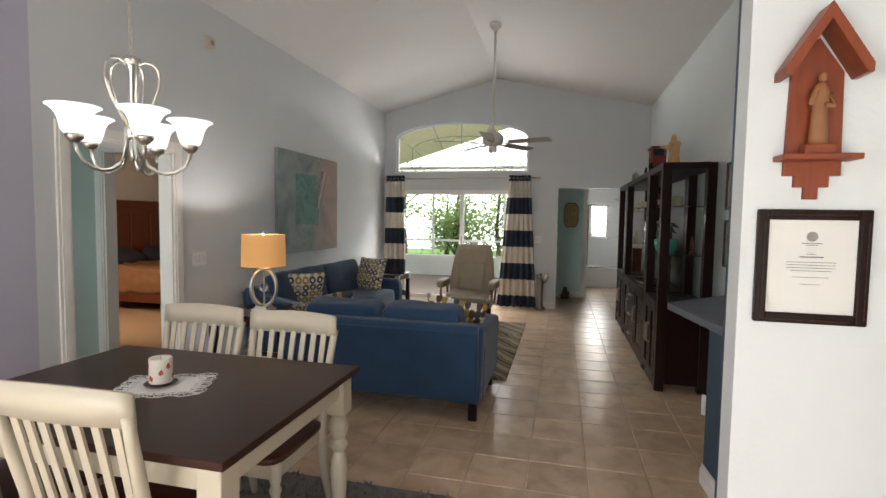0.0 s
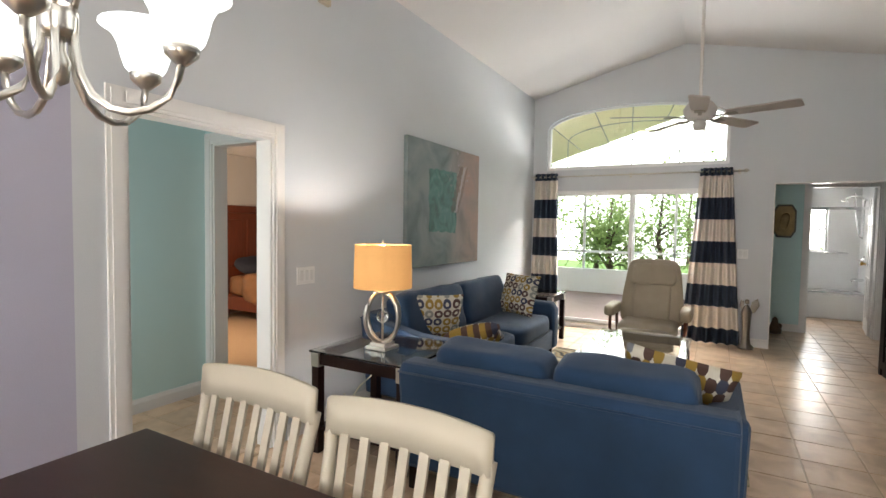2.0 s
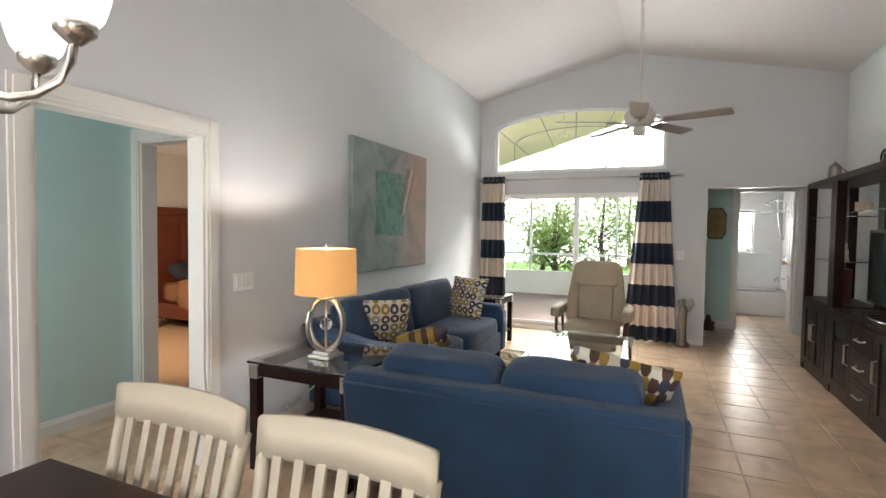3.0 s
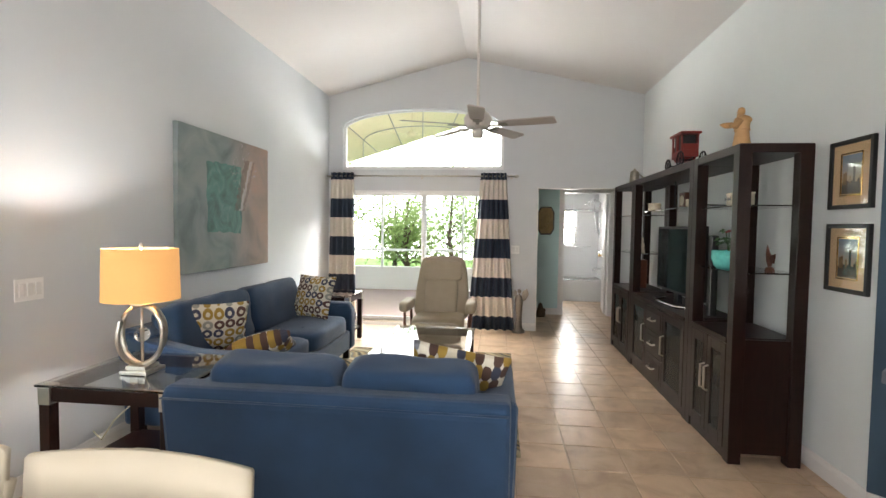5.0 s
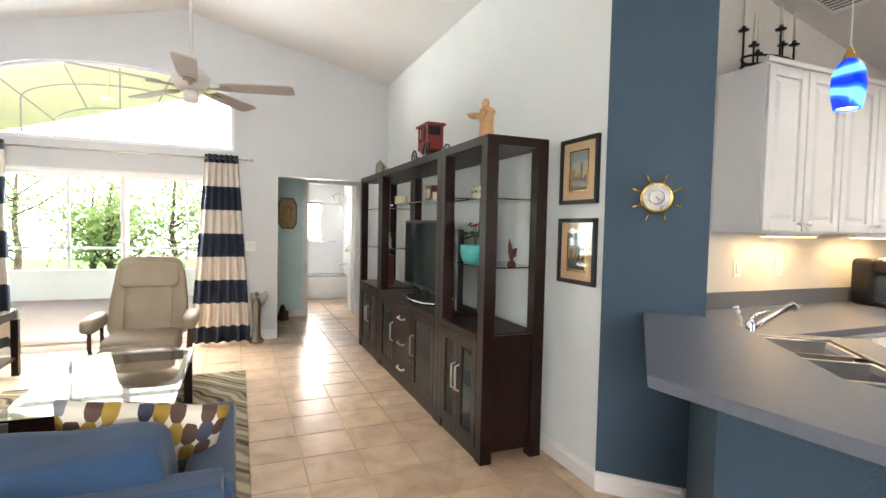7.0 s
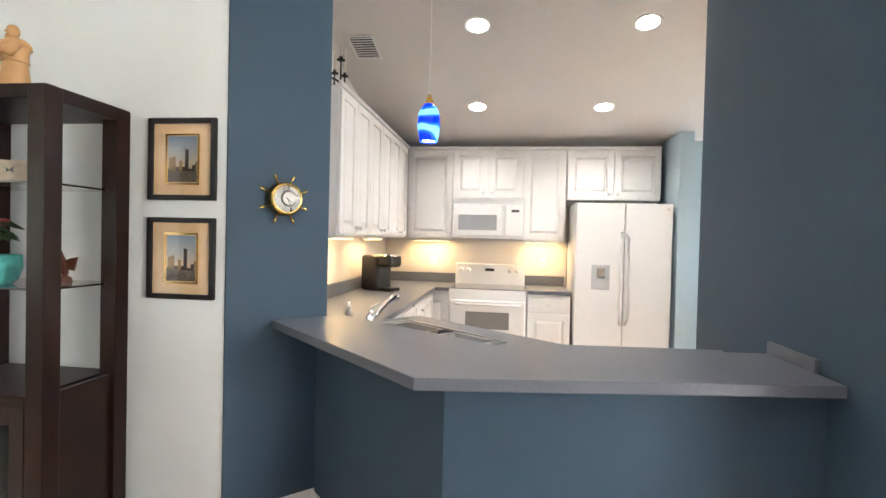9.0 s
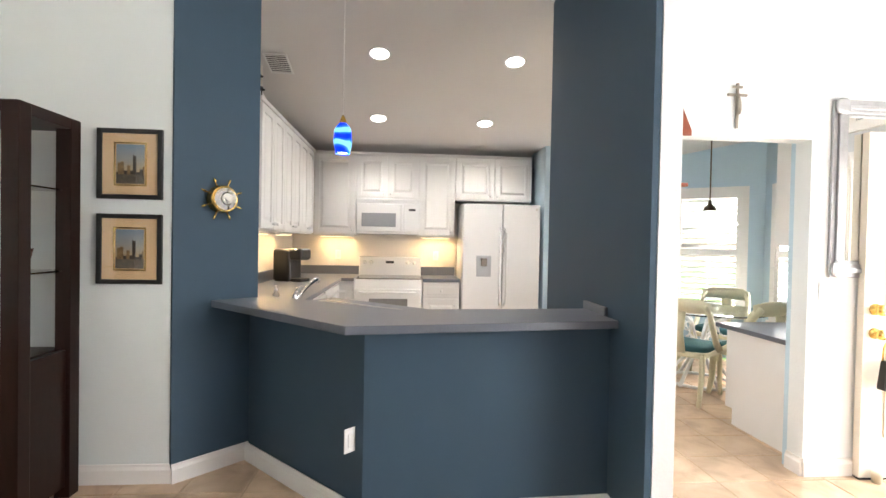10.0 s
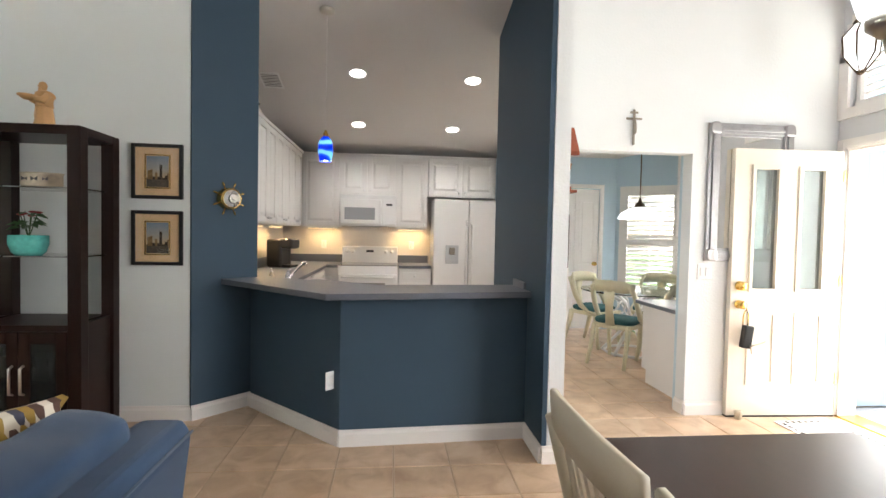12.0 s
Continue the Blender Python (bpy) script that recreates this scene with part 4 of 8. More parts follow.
def sofa(name, m, w, d, seats, label, arm_h=0.62, back_h=0.76, cush=0.66):
    """A sofa with its back along the local x axis at y=0 and the seat towards +y."""
    s = thing(name, label, "sofa", m)
    part("base", box((0.03, 0.03, 0.13), (w - 0.03, d - 0.02, 0.33), 0.02, 3), "navy", s)
    back = slab([(0.0, 0.14), (0.20, 0.14), (0.17, back_h - 0.05), (0.10, back_h), (-0.03, back_h), (-0.06, back_h - 0.05)], 'x', 0.015, w - 0.015, 0.022)
    back_part = part("backrest", back, "navy", s)
    for yy, zz in ((-0.058, back_h - 0.046), (0.165, back_h - 0.046)):
        part("piping", tube([(0.02, yy, zz), (w * 0.5, yy, zz + 0.002), (w - 0.02, yy, zz)], 0.005, 6), "navy", back_part, smooth=True)
    aw_ = 0.15
    for x0, sgn in ((0.0, -1), (w, 1)):
        prof = [(0.0, 0.13), (d, 0.13), (d, arm_h - 0.08), (d - 0.05, arm_h - 0.01), (d * 0.55, arm_h), (0.16, back_h - 0.06), (0.05, back_h - 0.01), (0.0, back_h - 0.03)]
        a = slab(prof, 'x', 0, aw_, 0.03)
        for v in a.verts:
            v.co.x += 0.05 * max(0, v.co.z - 0.35) * (1 if sgn > 0 else -1)
        moved(a, pose(x0 - (aw_ if sgn > 0 else 0), 0, 0))
        part("arm", a, "navy", s)
        seam = tube([(x0 + sgn * (0.004 + 0.05 * max(0, z - 0.35)), y, z) for y, z in ((0.10, 0.16), (0.10, arm_h - 0.10))], 0.004, 5)
        part("seam", seam, "navy", s)
    cw = (w - 2 * aw_) / seats
    for i in range(seats):
        cx = aw_ + cw * (i + 0.5)
        c = part("seat_cushion", moved(puffy(cw - 0.01, d - 0.16, 0.19, 6, 8, seed=i), pose(cx, 0.12 + (d - 0.10) / 2, 0.405)), "navy", s, smooth=True)
        for bx in (-0.22, 0.0, 0.22):
            for by in (-0.12, 0.12):
                part("button", moved(lathe([(0, 0), (0.014, 0.0), (0.010, 0.006), (0, 0.008)], 10), pose(cx + bx * cw, 0.12 + (d - 0.10) / 2 + by, 0.497)), "navy", c, "sewn tuft button", True)
        b = part("back_cushion", moved(puffy(cw - 0.012, 0.22, 0.42, 8, 11, seed=i + 5, wob=0.014), pose(cx, 0.19, cush, 12, 0, 0)), "navy", s, smooth=True)
        part("piping", moved(tube([((cw / 2 - 0.035) * math.copysign(abs(math.cos(a)) ** 0.4, math.cos(a)), -0.085, 0.19 * math.copysign(abs(math.sin(a)) ** 0.4, math.sin(a))) for a in [k * math.pi / 20 for k in range(40)]], 0.004, 5, True), pose(cx, 0.19, cush, 12, 0, 0)), "navy", b, smooth=True)
    for x in (0.06, w - 0.06):
        for y in (0.07, d - 0.08):
            part("leg", prism([(x - 0.03, y - 0.03), (x + 0.03, y - 0.03), (x + 0.03, y + 0.03), (x - 0.03, y + 0.03)], 0.0, 0.14, 0.004), "espresso", s, "dark tapered wooden leg")
    return s


sofa("loveseat", pose(-2.19, 3.50, 0, 0, 0, 0), 1.55, 0.95, 2, "navy blue two-seat sofa with loose back cushions, seen from behind", arm_h=0.63, back_h=0.70, cush=0.59)
sofa("sofa", pose(-3.06, 6.56, 0, 0, 0, -90), 2.26, 0.84, 2, "long navy blue sofa with tufted seats against the wall", arm_h=0.62, back_h=0.74)


def pillow(m, w, h, t, cloth, label):
    p = thing("throw_pillow", label, "pillow", m)
    bm = bmesh.new()
    bmesh.ops.create_cube(bm, size=2)
    bmesh.ops.subdivide_edges(bm, edges=bm.edges[:], cuts=9, use_grid_fill=True)
    for v in bm.verts:
        x, y, z = v.co
        e = (1 - abs(x) ** 3.0) * (1 - abs(z) ** 3.0)
        pinch = 1 - 0.10 * (1 - max(abs(x), abs(z)) ** 2)
        v.co = Vector((x * w / 2 * (1 - 0.06 * (1 - z * z)), y * (0.012 + t / 2 * max(0, e) ** 0.55), z * h / 2 * (1 - 0.06 * (1 - x * x))))
    part("cover", bm, cloth, p, smooth=True)
    return p


pillow(pose(-2.56, 6.24, 0.70, -18, 0, -22), 0.46, 0.43, 0.15, "ring_cloth", "square cream pillow with coloured rings on the sofa")
pillow(pose(-2.72, 4.80, 0.67, -22, 0, -142), 0.40, 0.40, 0.15, "ring_cloth", "square cream pillow with coloured rings leaning on the sofa arm")
pillow(pose(-2.36, 4.74, 0.56, -62, 14, -158), 0.44, 0.30, 0.14, "leaf_cloth", "cream pillow with faceted motifs lying on the sofa seat")
pillow(pose(-0.92, 3.93, 0.645, -28, -10, 184), 0.48, 0.40, 0.14, "leaf_cloth", "cream pillow with faceted olive and brown motifs on the loveseat")


def glass_table(name, m, w, d, h, label, category="side table", shelf=True):
    t = thing(name, label, category, m)
    for x in (0.0, w - 0.055):
        for y in (0.0, d - 0.055):
            part("leg", prism([(x, y), (x + 0.055, y), (x + 0.055, y + 0.055), (x, y + 0.055)], 0, h - 0.10, 0.003), "espresso", t)
            part("corner_block", box((x - 0.003, y - 0.003, h - 0.10), (x + 0.058, y + 0.058, h - 0.015), 0.003), "nickel", t, "brushed nickel corner block")
    part("apron", boxes(((0.055, 0.01, h - 0.085), (w - 0.055, 0.035, h - 0.018)), ((0.055, d - 0.035, h - 0.085), (w - 0.055, d - 0.01, h - 0.018)), ((0.01, 0.055, h - 0.085), (0.035, d - 0.055, h - 0.018)), ((w - 0.035, 0.055, h - 0.085), (w - 0.01, d - 0.055, h - 0.018))), "espresso", t)
    part("glass_top", box((-0.012, -0.012, h - 0.012), (w + 0.012, d + 0.012, h), 0.003), "glass", t, "bevelled glass top")
    if shelf:
        part("shelf", box((0.02, 0.02, 0.14), (w - 0.02, d - 0.02, 0.165), 0.003), "espresso", t)
    return t


glass_table("end_table", pose(-2.90, 3.58, 0), 0.68, 0.64, 0.635, "espresso end table with glass top and nickel corners under the lamp")
glass_table("end_table", pose(-2.96, 6.98, 0), 0.54, 0.56, 0.60, "espresso end table with glass top beside the curtain")
glass_table("coffee_table", pose(-1.68, 4.95, 0), 0.74, 1.24, 0.45, "low glass-topped coffee table with dark legs", "coffee table", False)

tl = thing("table_lamp", "table lamp with orange drum shade and round nickel cage base", "lamp", pose(-2.56, 3.84, 0.637))
part("foot", boxes(((-0.075, -0.075, 0), (0.075, 0.075, 0.02)), ((-0.055, -0.055, 0.02), (0.055, 0.055, 0.04)), bevel=0.003), "nickel", tl)
for k in range(3):
    a = k * math.pi / 3
    pts = [(0.115 * math.cos(b) * math.cos(a), 0.115 * math.cos(b) * math.sin(a), 0.195 + 0.155 * math.sin(b)) for b in [i * math.pi / 18 for i in range(36)]]
    if k < 2:
        part("hoop", tube(pts, 0.013, 8, True), "nickel", tl, "flat brushed metal hoop", True)
part("stem", tube([(0, 0, 0.04), (0, 0, 0.40)], 0.007, 10), "nickel", tl, smooth=True)
part("crystal_ball", moved(lathe([(0, -0.038)] + [(0.038 * math.cos(a), 0.038 * math.sin(a)) for a in [(-80 + 20 * i) * math.pi / 180 for i in range(9)]] + [(0, 0.038)], 16), pose(0, 0, 0.195)), "crystal", tl, "clear crystal ball", True)
part("collar", lathe([(0, 0.345), (0.05, 0.345), (0.055, 0.36), (0.02, 0.372), (0.012, 0.40), (0, 0.40)], 18), "nickel", tl, smooth=True)
sh = part("shade", lathe([(0.181, 0.380), (0.174, 0.645), (0.170, 0.645), (0.177, 0.380), (0.181, 0.380)], 40), "drum_shade", tl, "linen drum shade glowing orange", True)
part("bulb", lathe([(0, 0.45), (0.028, 0.47), (0.03, 0.51), (0, 0.545)], 12), "bulb", tl, smooth=True)
part("finial", lathe([(0, 0.640), (0.008, 0.640), (0.012, 0.655), (0.008, 0.67), (0, 0.675)], 10), "nickel", tl, smooth=True)
lamp('POINT', "table_lamp_bulb", pose(-2.56, 3.84, 1.19), 10, (1, 0.96, 0.92), 0.03)
part("cord", tube([(-2.72, 4.02, 0.62), (-2.80, 4.2, 0.42), (-2.95, 4.10, 0.25), (-3.05, 4.12, 0.12), (-3.12, 4.14, 0.16)], 0.004, 6), "ivory", thing("lamp_cord", "thin pale cord hanging behind the end table", "cord"), smooth=True)
ph = thing("cordless_phone", "white telephone handset on the end table shelf", "telephone", pose(-2.50, 3.78, 0.165))
part("cradle", box((-0.10, -0.06, 0), (0.10, 0.06, 0.03), 0.012, 3), "ivory", ph)
part("handset", join(tube([(-0.11, 0, 0.05), (-0.05, 0, 0.07), (0.05, 0, 0.07), (0.11, 0, 0.05)], [0.028, 0.022, 0.022, 0.028], 10)), "ivory", ph, smooth=True)

# recliner
rc = thing("recliner", "taupe leather recliner with padded arms facing the room", "armchair", pose(-1.37, 7.02, 0))
part("swivel_base", lathe([(0, 0), (0.26, 0), (0.26, 0.03), (0.06, 0.06), (0.05, 0.22), (0, 0.22)], 24), "brown_wood", rc, "round wooden swivel base", True)
part("seat", moved(puffy(0.56, 0.58, 0.20, 6, 9, seed=3), pose(0, -0.10, 0.34)), "taupe", rc, smooth=True)
part("footrest", moved(puffy(0.55, 0.10, 0.22, 5, 7, seed=8), pose(0, -0.42, 0.29)), "taupe", rc, smooth=True)
bk = puffy(0.54, 0.16, 0.74, 7, 11, seed=4)
for v in bk.verts:
    f = (v.co.z + 0.37) / 0.74
    v.co.x *= 1.22 - 0.26 * f + 0.04 * math.sin(f * math.pi)
part("backrest", moved(bk, pose(0, 0.26, 0.70, -16)), "taupe", rc, smooth=True)
part("lumbar_panel", moved(puffy(0.38, 0.10, 0.44, 7, 9, seed=6), pose(0, 0.155, 0.60, -16)), "taupe", rc, smooth=True)
part("headrest", moved(puffy(0.47, 0.10, 0.24, 6, 9, seed=7), pose(0, 0.232, 0.90, -16)), "taupe", rc, smooth=True)
for s in (-1, 1):
    part("arm", moved(puffy(0.12, 0.50, 0.12, 4, 7, seed=9), pose(s * 0.36, -0.08, 0.54)), "taupe", rc, smooth=True)
    part("arm_bracket", tube([(s * 0.34, -0.24, 0.24), (s * 0.355, -0.27, 0.36), (s * 0.36, -0.24, 0.49)], 0.016, 8), "brown_wood", rc, smooth=True)
    part("arm_bracket", tube([(s * 0.34, 0.10, 0.24), (s * 0.36, 0.14, 0.49)], 0.016, 8), "brown_wood", rc, smooth=True)

rug = thing("area_rug", "patterned rug with dark wavy lines under the coffee table", "rug", pose(-2.35, 4.48, 0.004))
part("weave", box((0, 0, 0), (1.79, 2.50, 0.014), 0.004), "rug_cloth", rug)

art = thing("abstract_painting", "large abstract teal and grey canvas on the wall", "painting", pose(XL + 0.022, 5.65, 1.60))
part("canvas", box((-0.02, -0.72, -0.58), (0.022, 0.72, 0.58), 0.004), "canvas", art)
part("stretcher", boxes(((-0.021, -0.70, -0.56), (-0.0202, 0.70, 0.56))), "carved_wood", art)

# ceiling fan
fan = thing("ceiling_fan", "white ceiling fan on a long rod, at rest", "ceiling fan", pose(-0.925, 5.92, 2.365))
zt = roof(-0.925) - 2.365
part("canopy", lathe([(0, zt - 0.09), (0.02, zt - 0.09), (0.065, zt - 0.04), (0.07, zt + 0.0), (0, zt + 0.0)], 20), "fan_white", fan, smooth=True)
part("rod", tube([(0, 0, 0.10), (0, 0, zt - 0.05)], 0.013, 10), "fan_white", fan, smooth=True)
part("motor", lathe([(0, -0.07), (0.07, -0.07), (0.115, -0.05), (0.125, 0.02), (0.10, 0.06), (0.06, 0.09), (0.03, 0.12), (0, 0.12)], 28), "fan_white", fan, smooth=True)
part("switch_cup", lathe([(0, -0.15), (0.045, -0.145), (0.05, -0.10), (0.04, -0.07), (0, -0.07)], 18), "fan_white", fan, smooth=True)
for k in range(5):
    R = pose(0, 0, 0, 0, 0, -16 + 72 * k)
    part("blade_iron", moved(join(box((0.10, -0.015, -0.055), (0.22, 0.015, -0.045), 0.003), box((0.19, -0.04, -0.052), (0.27, 0.04, -0.044), 0.003)), R), "pewter", fan)
    blade = prism([(0.20, -0.050), (0.30, -0.062), (0.66, -0.070), (0.69, -0.055), (0.69, 0.055), (0.66, 0.070), (0.30, 0.062), (0.20, 0.050)], -0.043, -0.035)
    part("blade", moved(blade, R @ pose(0, 0, 0, -11, 0, 0)), "blade_wood", fan, "taupe painted fan blade")

# ---- wall unit ----


def cabinet_door(parent, y0, y1, z0, z1, x, handle_y, mat="espresso"):
    d = part("door", boxes(((x - 0.022, y0, z0), (x, y0 + 0.06, z1)), ((x - 0.022, y1 - 0.06, z0), (x, y1, z1)), ((x - 0.022, y0 + 0.06, z0), (x, y1 - 0.06, z0 + 0.07)), ((x - 0.022, y0 + 0.06, z1 - 0.07), (x, y1 - 0.06, z1)), bevel=0.002), mat, parent)
    part("door_glass", box((x - 0.014, y0 + 0.06, z0 + 0.07), (x - 0.009, y1 - 0.06, z1 - 0.07)), "smoke_glass", d, "smoky glass pane")
    zc = (z0 + z1) / 2 + 0.04
    part("handle", tube([(x - 0.022, handle_y, zc - 0.085), (x - 0.05, handle_y, zc - 0.075), (x - 0.05, handle_y, zc + 0.075), (x - 0.022, handle_y, zc + 0.085)], 0.008, 8), "nickel", d, "curved nickel bar handle", True)
    return d


def wall_unit(y0, y1, label, kind):
    u = thing("wall_unit", label, "wall unit", pose(0, 0, 0), group="dark wood wall units")
    X0, X1, TOP, BASE = 0.685, 1.10, 1.93, 0.76
    w = 0.075
    for y in (y0, y1 - w):
        for x in (X0, X1 - w):
            part("post", box((x, y, 0), (x + w, y + w, TOP), 0.003), "espresso", u)
    part("top", box((X0 + 0.002, y0 + 0.002, TOP - 0.05), (X1 - 0.002, y1 - 0.002, TOP + 0.004), 0.003), "espresso", u)
    part("worktop", box((X0 - 0.004, y0 + w, BASE - 0.035), (X1, y1 - w, BASE), 0.002), "espresso", u)
    part("back_panel", box((X1 - 0.012, y0 + w, 0.06), (X1, y1 - w, BASE - 0.035)), "espresso", u)
    for y in (y0 + 0.02, y1 - 0.045):
        part("side_panel", boxes(((X0 + w, y, 0.06), (X1 - w, y + 0.025, BASE))), "espresso", u)
    part("plinth", box((X0 + 0.012, y0 + w, 0.0), (X0 + 0.03, y1 - w, 0.07)), "espresso", u)
    part("bottom", box((X0 + 0.03, y0 + w, 0.05), (X1 - 0.012, y1 - w, 0.07)), "espresso", u)
    fy0, fy1, x = y0 + w + 0.004, y1 - w - 0.004, X0 + 0.02
    if kind == "pair":
        mid = (fy0 + fy1) / 2
        cabinet_door(u, fy0, mid - 0.002, 0.07, BASE - 0.04, x, mid - 0.03)
        cabinet_door(u, mid + 0.002, fy1, 0.07, BASE - 0.04, x, mid + 0.03)
        part("inner_shelf", box((X0 + 0.04, y0 + w, 0.39), (X1 - 0.02, y1 - w, 0.405)), "espresso", u)
    else:
        a, b = fy0 + (fy1 - fy0) * 0.33, fy0 + (fy1 - fy0) * 0.67
        cabinet_door(u, fy0, a - 0.002, 0.07, BASE - 0.04, x, a - 0.035)
        cabinet_door(u, b + 0.002, fy1, 0.07, BASE - 0.04, x, b + 0.035)
        for i in range(3):
            z0 = 0.07 + i * 0.216
            dr = part("drawer", boxes(((x - 0.022, a + 0.002, z0), (x, b - 0.002, z0 + 0.21)), ((x - 0.027, a + 0.045, z0 + 0.04), (x - 0.022, b - 0.045, z0 + 0.17)), bevel=0.002), "espresso", u)
            ym = (a + b) / 2
            part("handle", tube([(x - 0.025, ym - 0.075, z0 + 0.11), (x - 0.055, ym - 0.06, z0 + 0.10), (x - 0.055, ym + 0.06, z0 + 0.10), (x - 0.025, ym + 0.075, z0 + 0.11)], 0.008, 8), "nickel", dr, "curved nickel bar handle", True)
    if kind == "pair":
        for z in (1.165, 1.575):
            part("glass_shelf", box((X0 + 0.03, y0 + 0.04, z - 0.008), (X1 - 0.02, y1 - 0.04, z), 0.001), "glass", u, "clear glass shelf")
    else:
        part("glass_shelf", box((X0 + 0.10, y0 + 0.02, 1.60), (X1 - 0.02, y1 - 0.02, 1.608)), "glass", u, "clear glass shelf")
        for y in (y0 + 0.45, y1 - 0.45):
            part("hanger", tube([(0.95, y, 1.60), (0.95, y, 1.88)], 0.007, 8), "iron", u)
    return u


wall_unit(4.59, 5.28, "dark espresso display unit with glass shelves and doors", "pair")
wall_unit(5.28, 6.88, "wide dark espresso unit with drawers holding the television", "wide")
wall_unit(6.88, 7.74, "dark espresso display unit beside the back hall", "pair")

tv = thing("television", "black flat television on a silver curved stand", "television", pose(0.86, 6.06, 0.76))
part("panel", box((0.0, -0.54, 0.09), (0.045, 0.54, 0.69), 0.006), "black", tv)
part("screen", box((-0.003, -0.515, 0.115), (0.001, 0.515, 0.665)), "screen", tv, "dark glossy screen")
part("stand", tube([(0.02, -0.36, 0.012), (-0.10, -0.28, 0.012), (-0.13, 0, 0.012), (-0.10, 0.28, 0.012), (0.02, 0.36, 0.012)], 0.012, 8), "chrome", tv, "curved silver stand", True)
part("neck", box((0.0, -0.05, 0.005), (0.04, 0.05, 0.10), 0.004), "black", tv)
part("speaker", box((0.07, -0.62, 0.0), (0.13, -0.56, 0.62), 0.01), "black", thing("speaker_bar", "slim black loudspeaker beside the television", "speaker", pose(0.82, 6.06, 0.76)))


def bowl(m, r, h, mat, label, name="bowl", prof=None):
    b = thing(name, label, name.replace("_", " "), m)
    part("body", lathe(prof or [(0, 0), (r * 0.8, 0), (r, h * 0.15), (r, h * 0.9), (r * 1.05, h), (r * 0.95, h), (r * 0.9, h * 0.2), (0, h * 0.15)], 24), mat, b, smooth=True)
    return b


oval = thing("oval_planter", "oval cream ceramic planter with butterflies on the glass shelf", "planter", pose(0.84, 4.90, 1.575))
part("body", lathe([(0, 0), (0.105, 0), (0.115, 0.015), (0.115, 0.075), (0.122, 0.088), (0.108, 0.088), (0.10, 0.02), (0, 0.02)], 28, 0.6), "ceramic", oval, smooth=True)
oval.rotation_euler = (0, 0, radians(90))
for k in (-1, 0, 1):
    part("butterfly", moved(slab([(0, 0), (0.02, 0.014), (0.018, -0.012), (0, -0.004), (-0.018, -0.012), (-0.02, 0.014)], 'y', 0.0, 0.002), pose(k * 0.055, 0.062 + 0.006 * (k == 0), 0.05)), "ink", oval)
pot = bowl(pose(0.80, 4.95, 1.165), 0.095, 0.125, "teal_pot", "teal patterned ceramic pot with a red-flowering plant", "flower_pot", [(0, 0), (0.065, 0), (0.085, 0.02), (0.10, 0.07), (0.098, 0.12), (0.088, 0.12), (0.085, 0.10), (0, 0.10)])
rnd = random.Random(4)
for k in range(22):
    a, l_, up = rnd.uniform(0, 6.28), rnd.uniform(0.06, 0.12), rnd.uniform(0.14, 0.24)
    lf = bmesh.new()
    P = [Vector((math.cos(a) * l_ * s, math.sin(a) * l_ * s, up + 0.03 * math.sin(s * 3))) for s in (0.3, 0.65, 1.0)]
    side = Vector((-math.sin(a), math.cos(a), 0.2)) * 0.022
    vs = [lf.verts.new(P[0]), lf.verts.new(P[1] + side), lf.verts.new(P[2]), lf.verts.new(P[1] - side)]
    lf.faces.new(vs)
    part("leaf", lf, "leaf", pot)
for k in range(5):
    a, up = rnd.uniform(0, 6.28), rnd.uniform(0.23, 0.28)
    c = Vector((0.05 * math.cos(a), 0.05 * math.sin(a), up))
    part("stem", tube([(0, 0, 0.10), c], 0.003, 5), "leaf", pot)
    part("flower", moved(puffy(0.035, 0.045, 0.016, 2, 3), Matrix.Translation(c)), "flower", pot, smooth=True)

bird = thing("bird_figurine", "small carved brown bird with raised wings on the shelf", "figurine", pose(0.985, 4.80, 1.165))
part("figure", join(lathe([(0, 0), (0.028, 0), (0.024, 0.02), (0.008, 0.03), (0, 0.03)], 12), tube([(0, 0.0, 0.03), (0, 0.005, 0.07), (0, 0.02, 0.10), (0, 0.03, 0.135), (0, 0.034, 0.165)], [0.012, 0.02, 0.016, 0.009, 0.002], 8), slab([(-0.0, 0.06), (-0.045, 0.05), (-0.052, 0.08), (-0.06, 0.11), (-0.03, 0.105), (0.005, 0.09)], 'x', -0.004, 0.004)), "brown_wood", bird, smooth=False)
monk = thing("robed_figurine", "carved light wood robed figure holding a bowl", "figurine", pose(0.82, 4.87, 1.934))
robe = lathe([(0, 0), (0.052, 0), (0.055, 0.012), (0.049, 0.05), (0.043, 0.10), (0.040, 0.125), (0.044, 0.135), (0.043, 0.16), (0.050, 0.185), (0.046, 0.205), (0.026, 0.218), (0.018, 0.224), (0, 0.226)], 28, 0.86)
for v in robe.verts:
    a = math.atan2(v.co.y, v.co.x)
    k = 1 + 0.07 * math.cos(7 * a + 9 * v.co.z) * max(0.0, 1 - v.co.z / 0.13)
    v.co.x *= k
    v.co.y *= k
hood = moved(lathe([(0.020, 0.0), (0.047, -0.006), (0.042, 0.010), (0.026, 0.022), (0.018, 0.020)], 20), pose(0.010, 0, 0.197, 0, 12, 0))
head = join(moved(puffy(0.044, 0.042, 0.056, 2.3, 6, wob=0.003), pose(-0.008, 0, 0.248)), moved(puffy(0.026, 0.03, 0.03, 2.2, 4), pose(-0.022, 0, 0.226)), moved(puffy(0.012, 0.008, 0.010, 2.2, 3), pose(-0.031, 0, 0.247)))
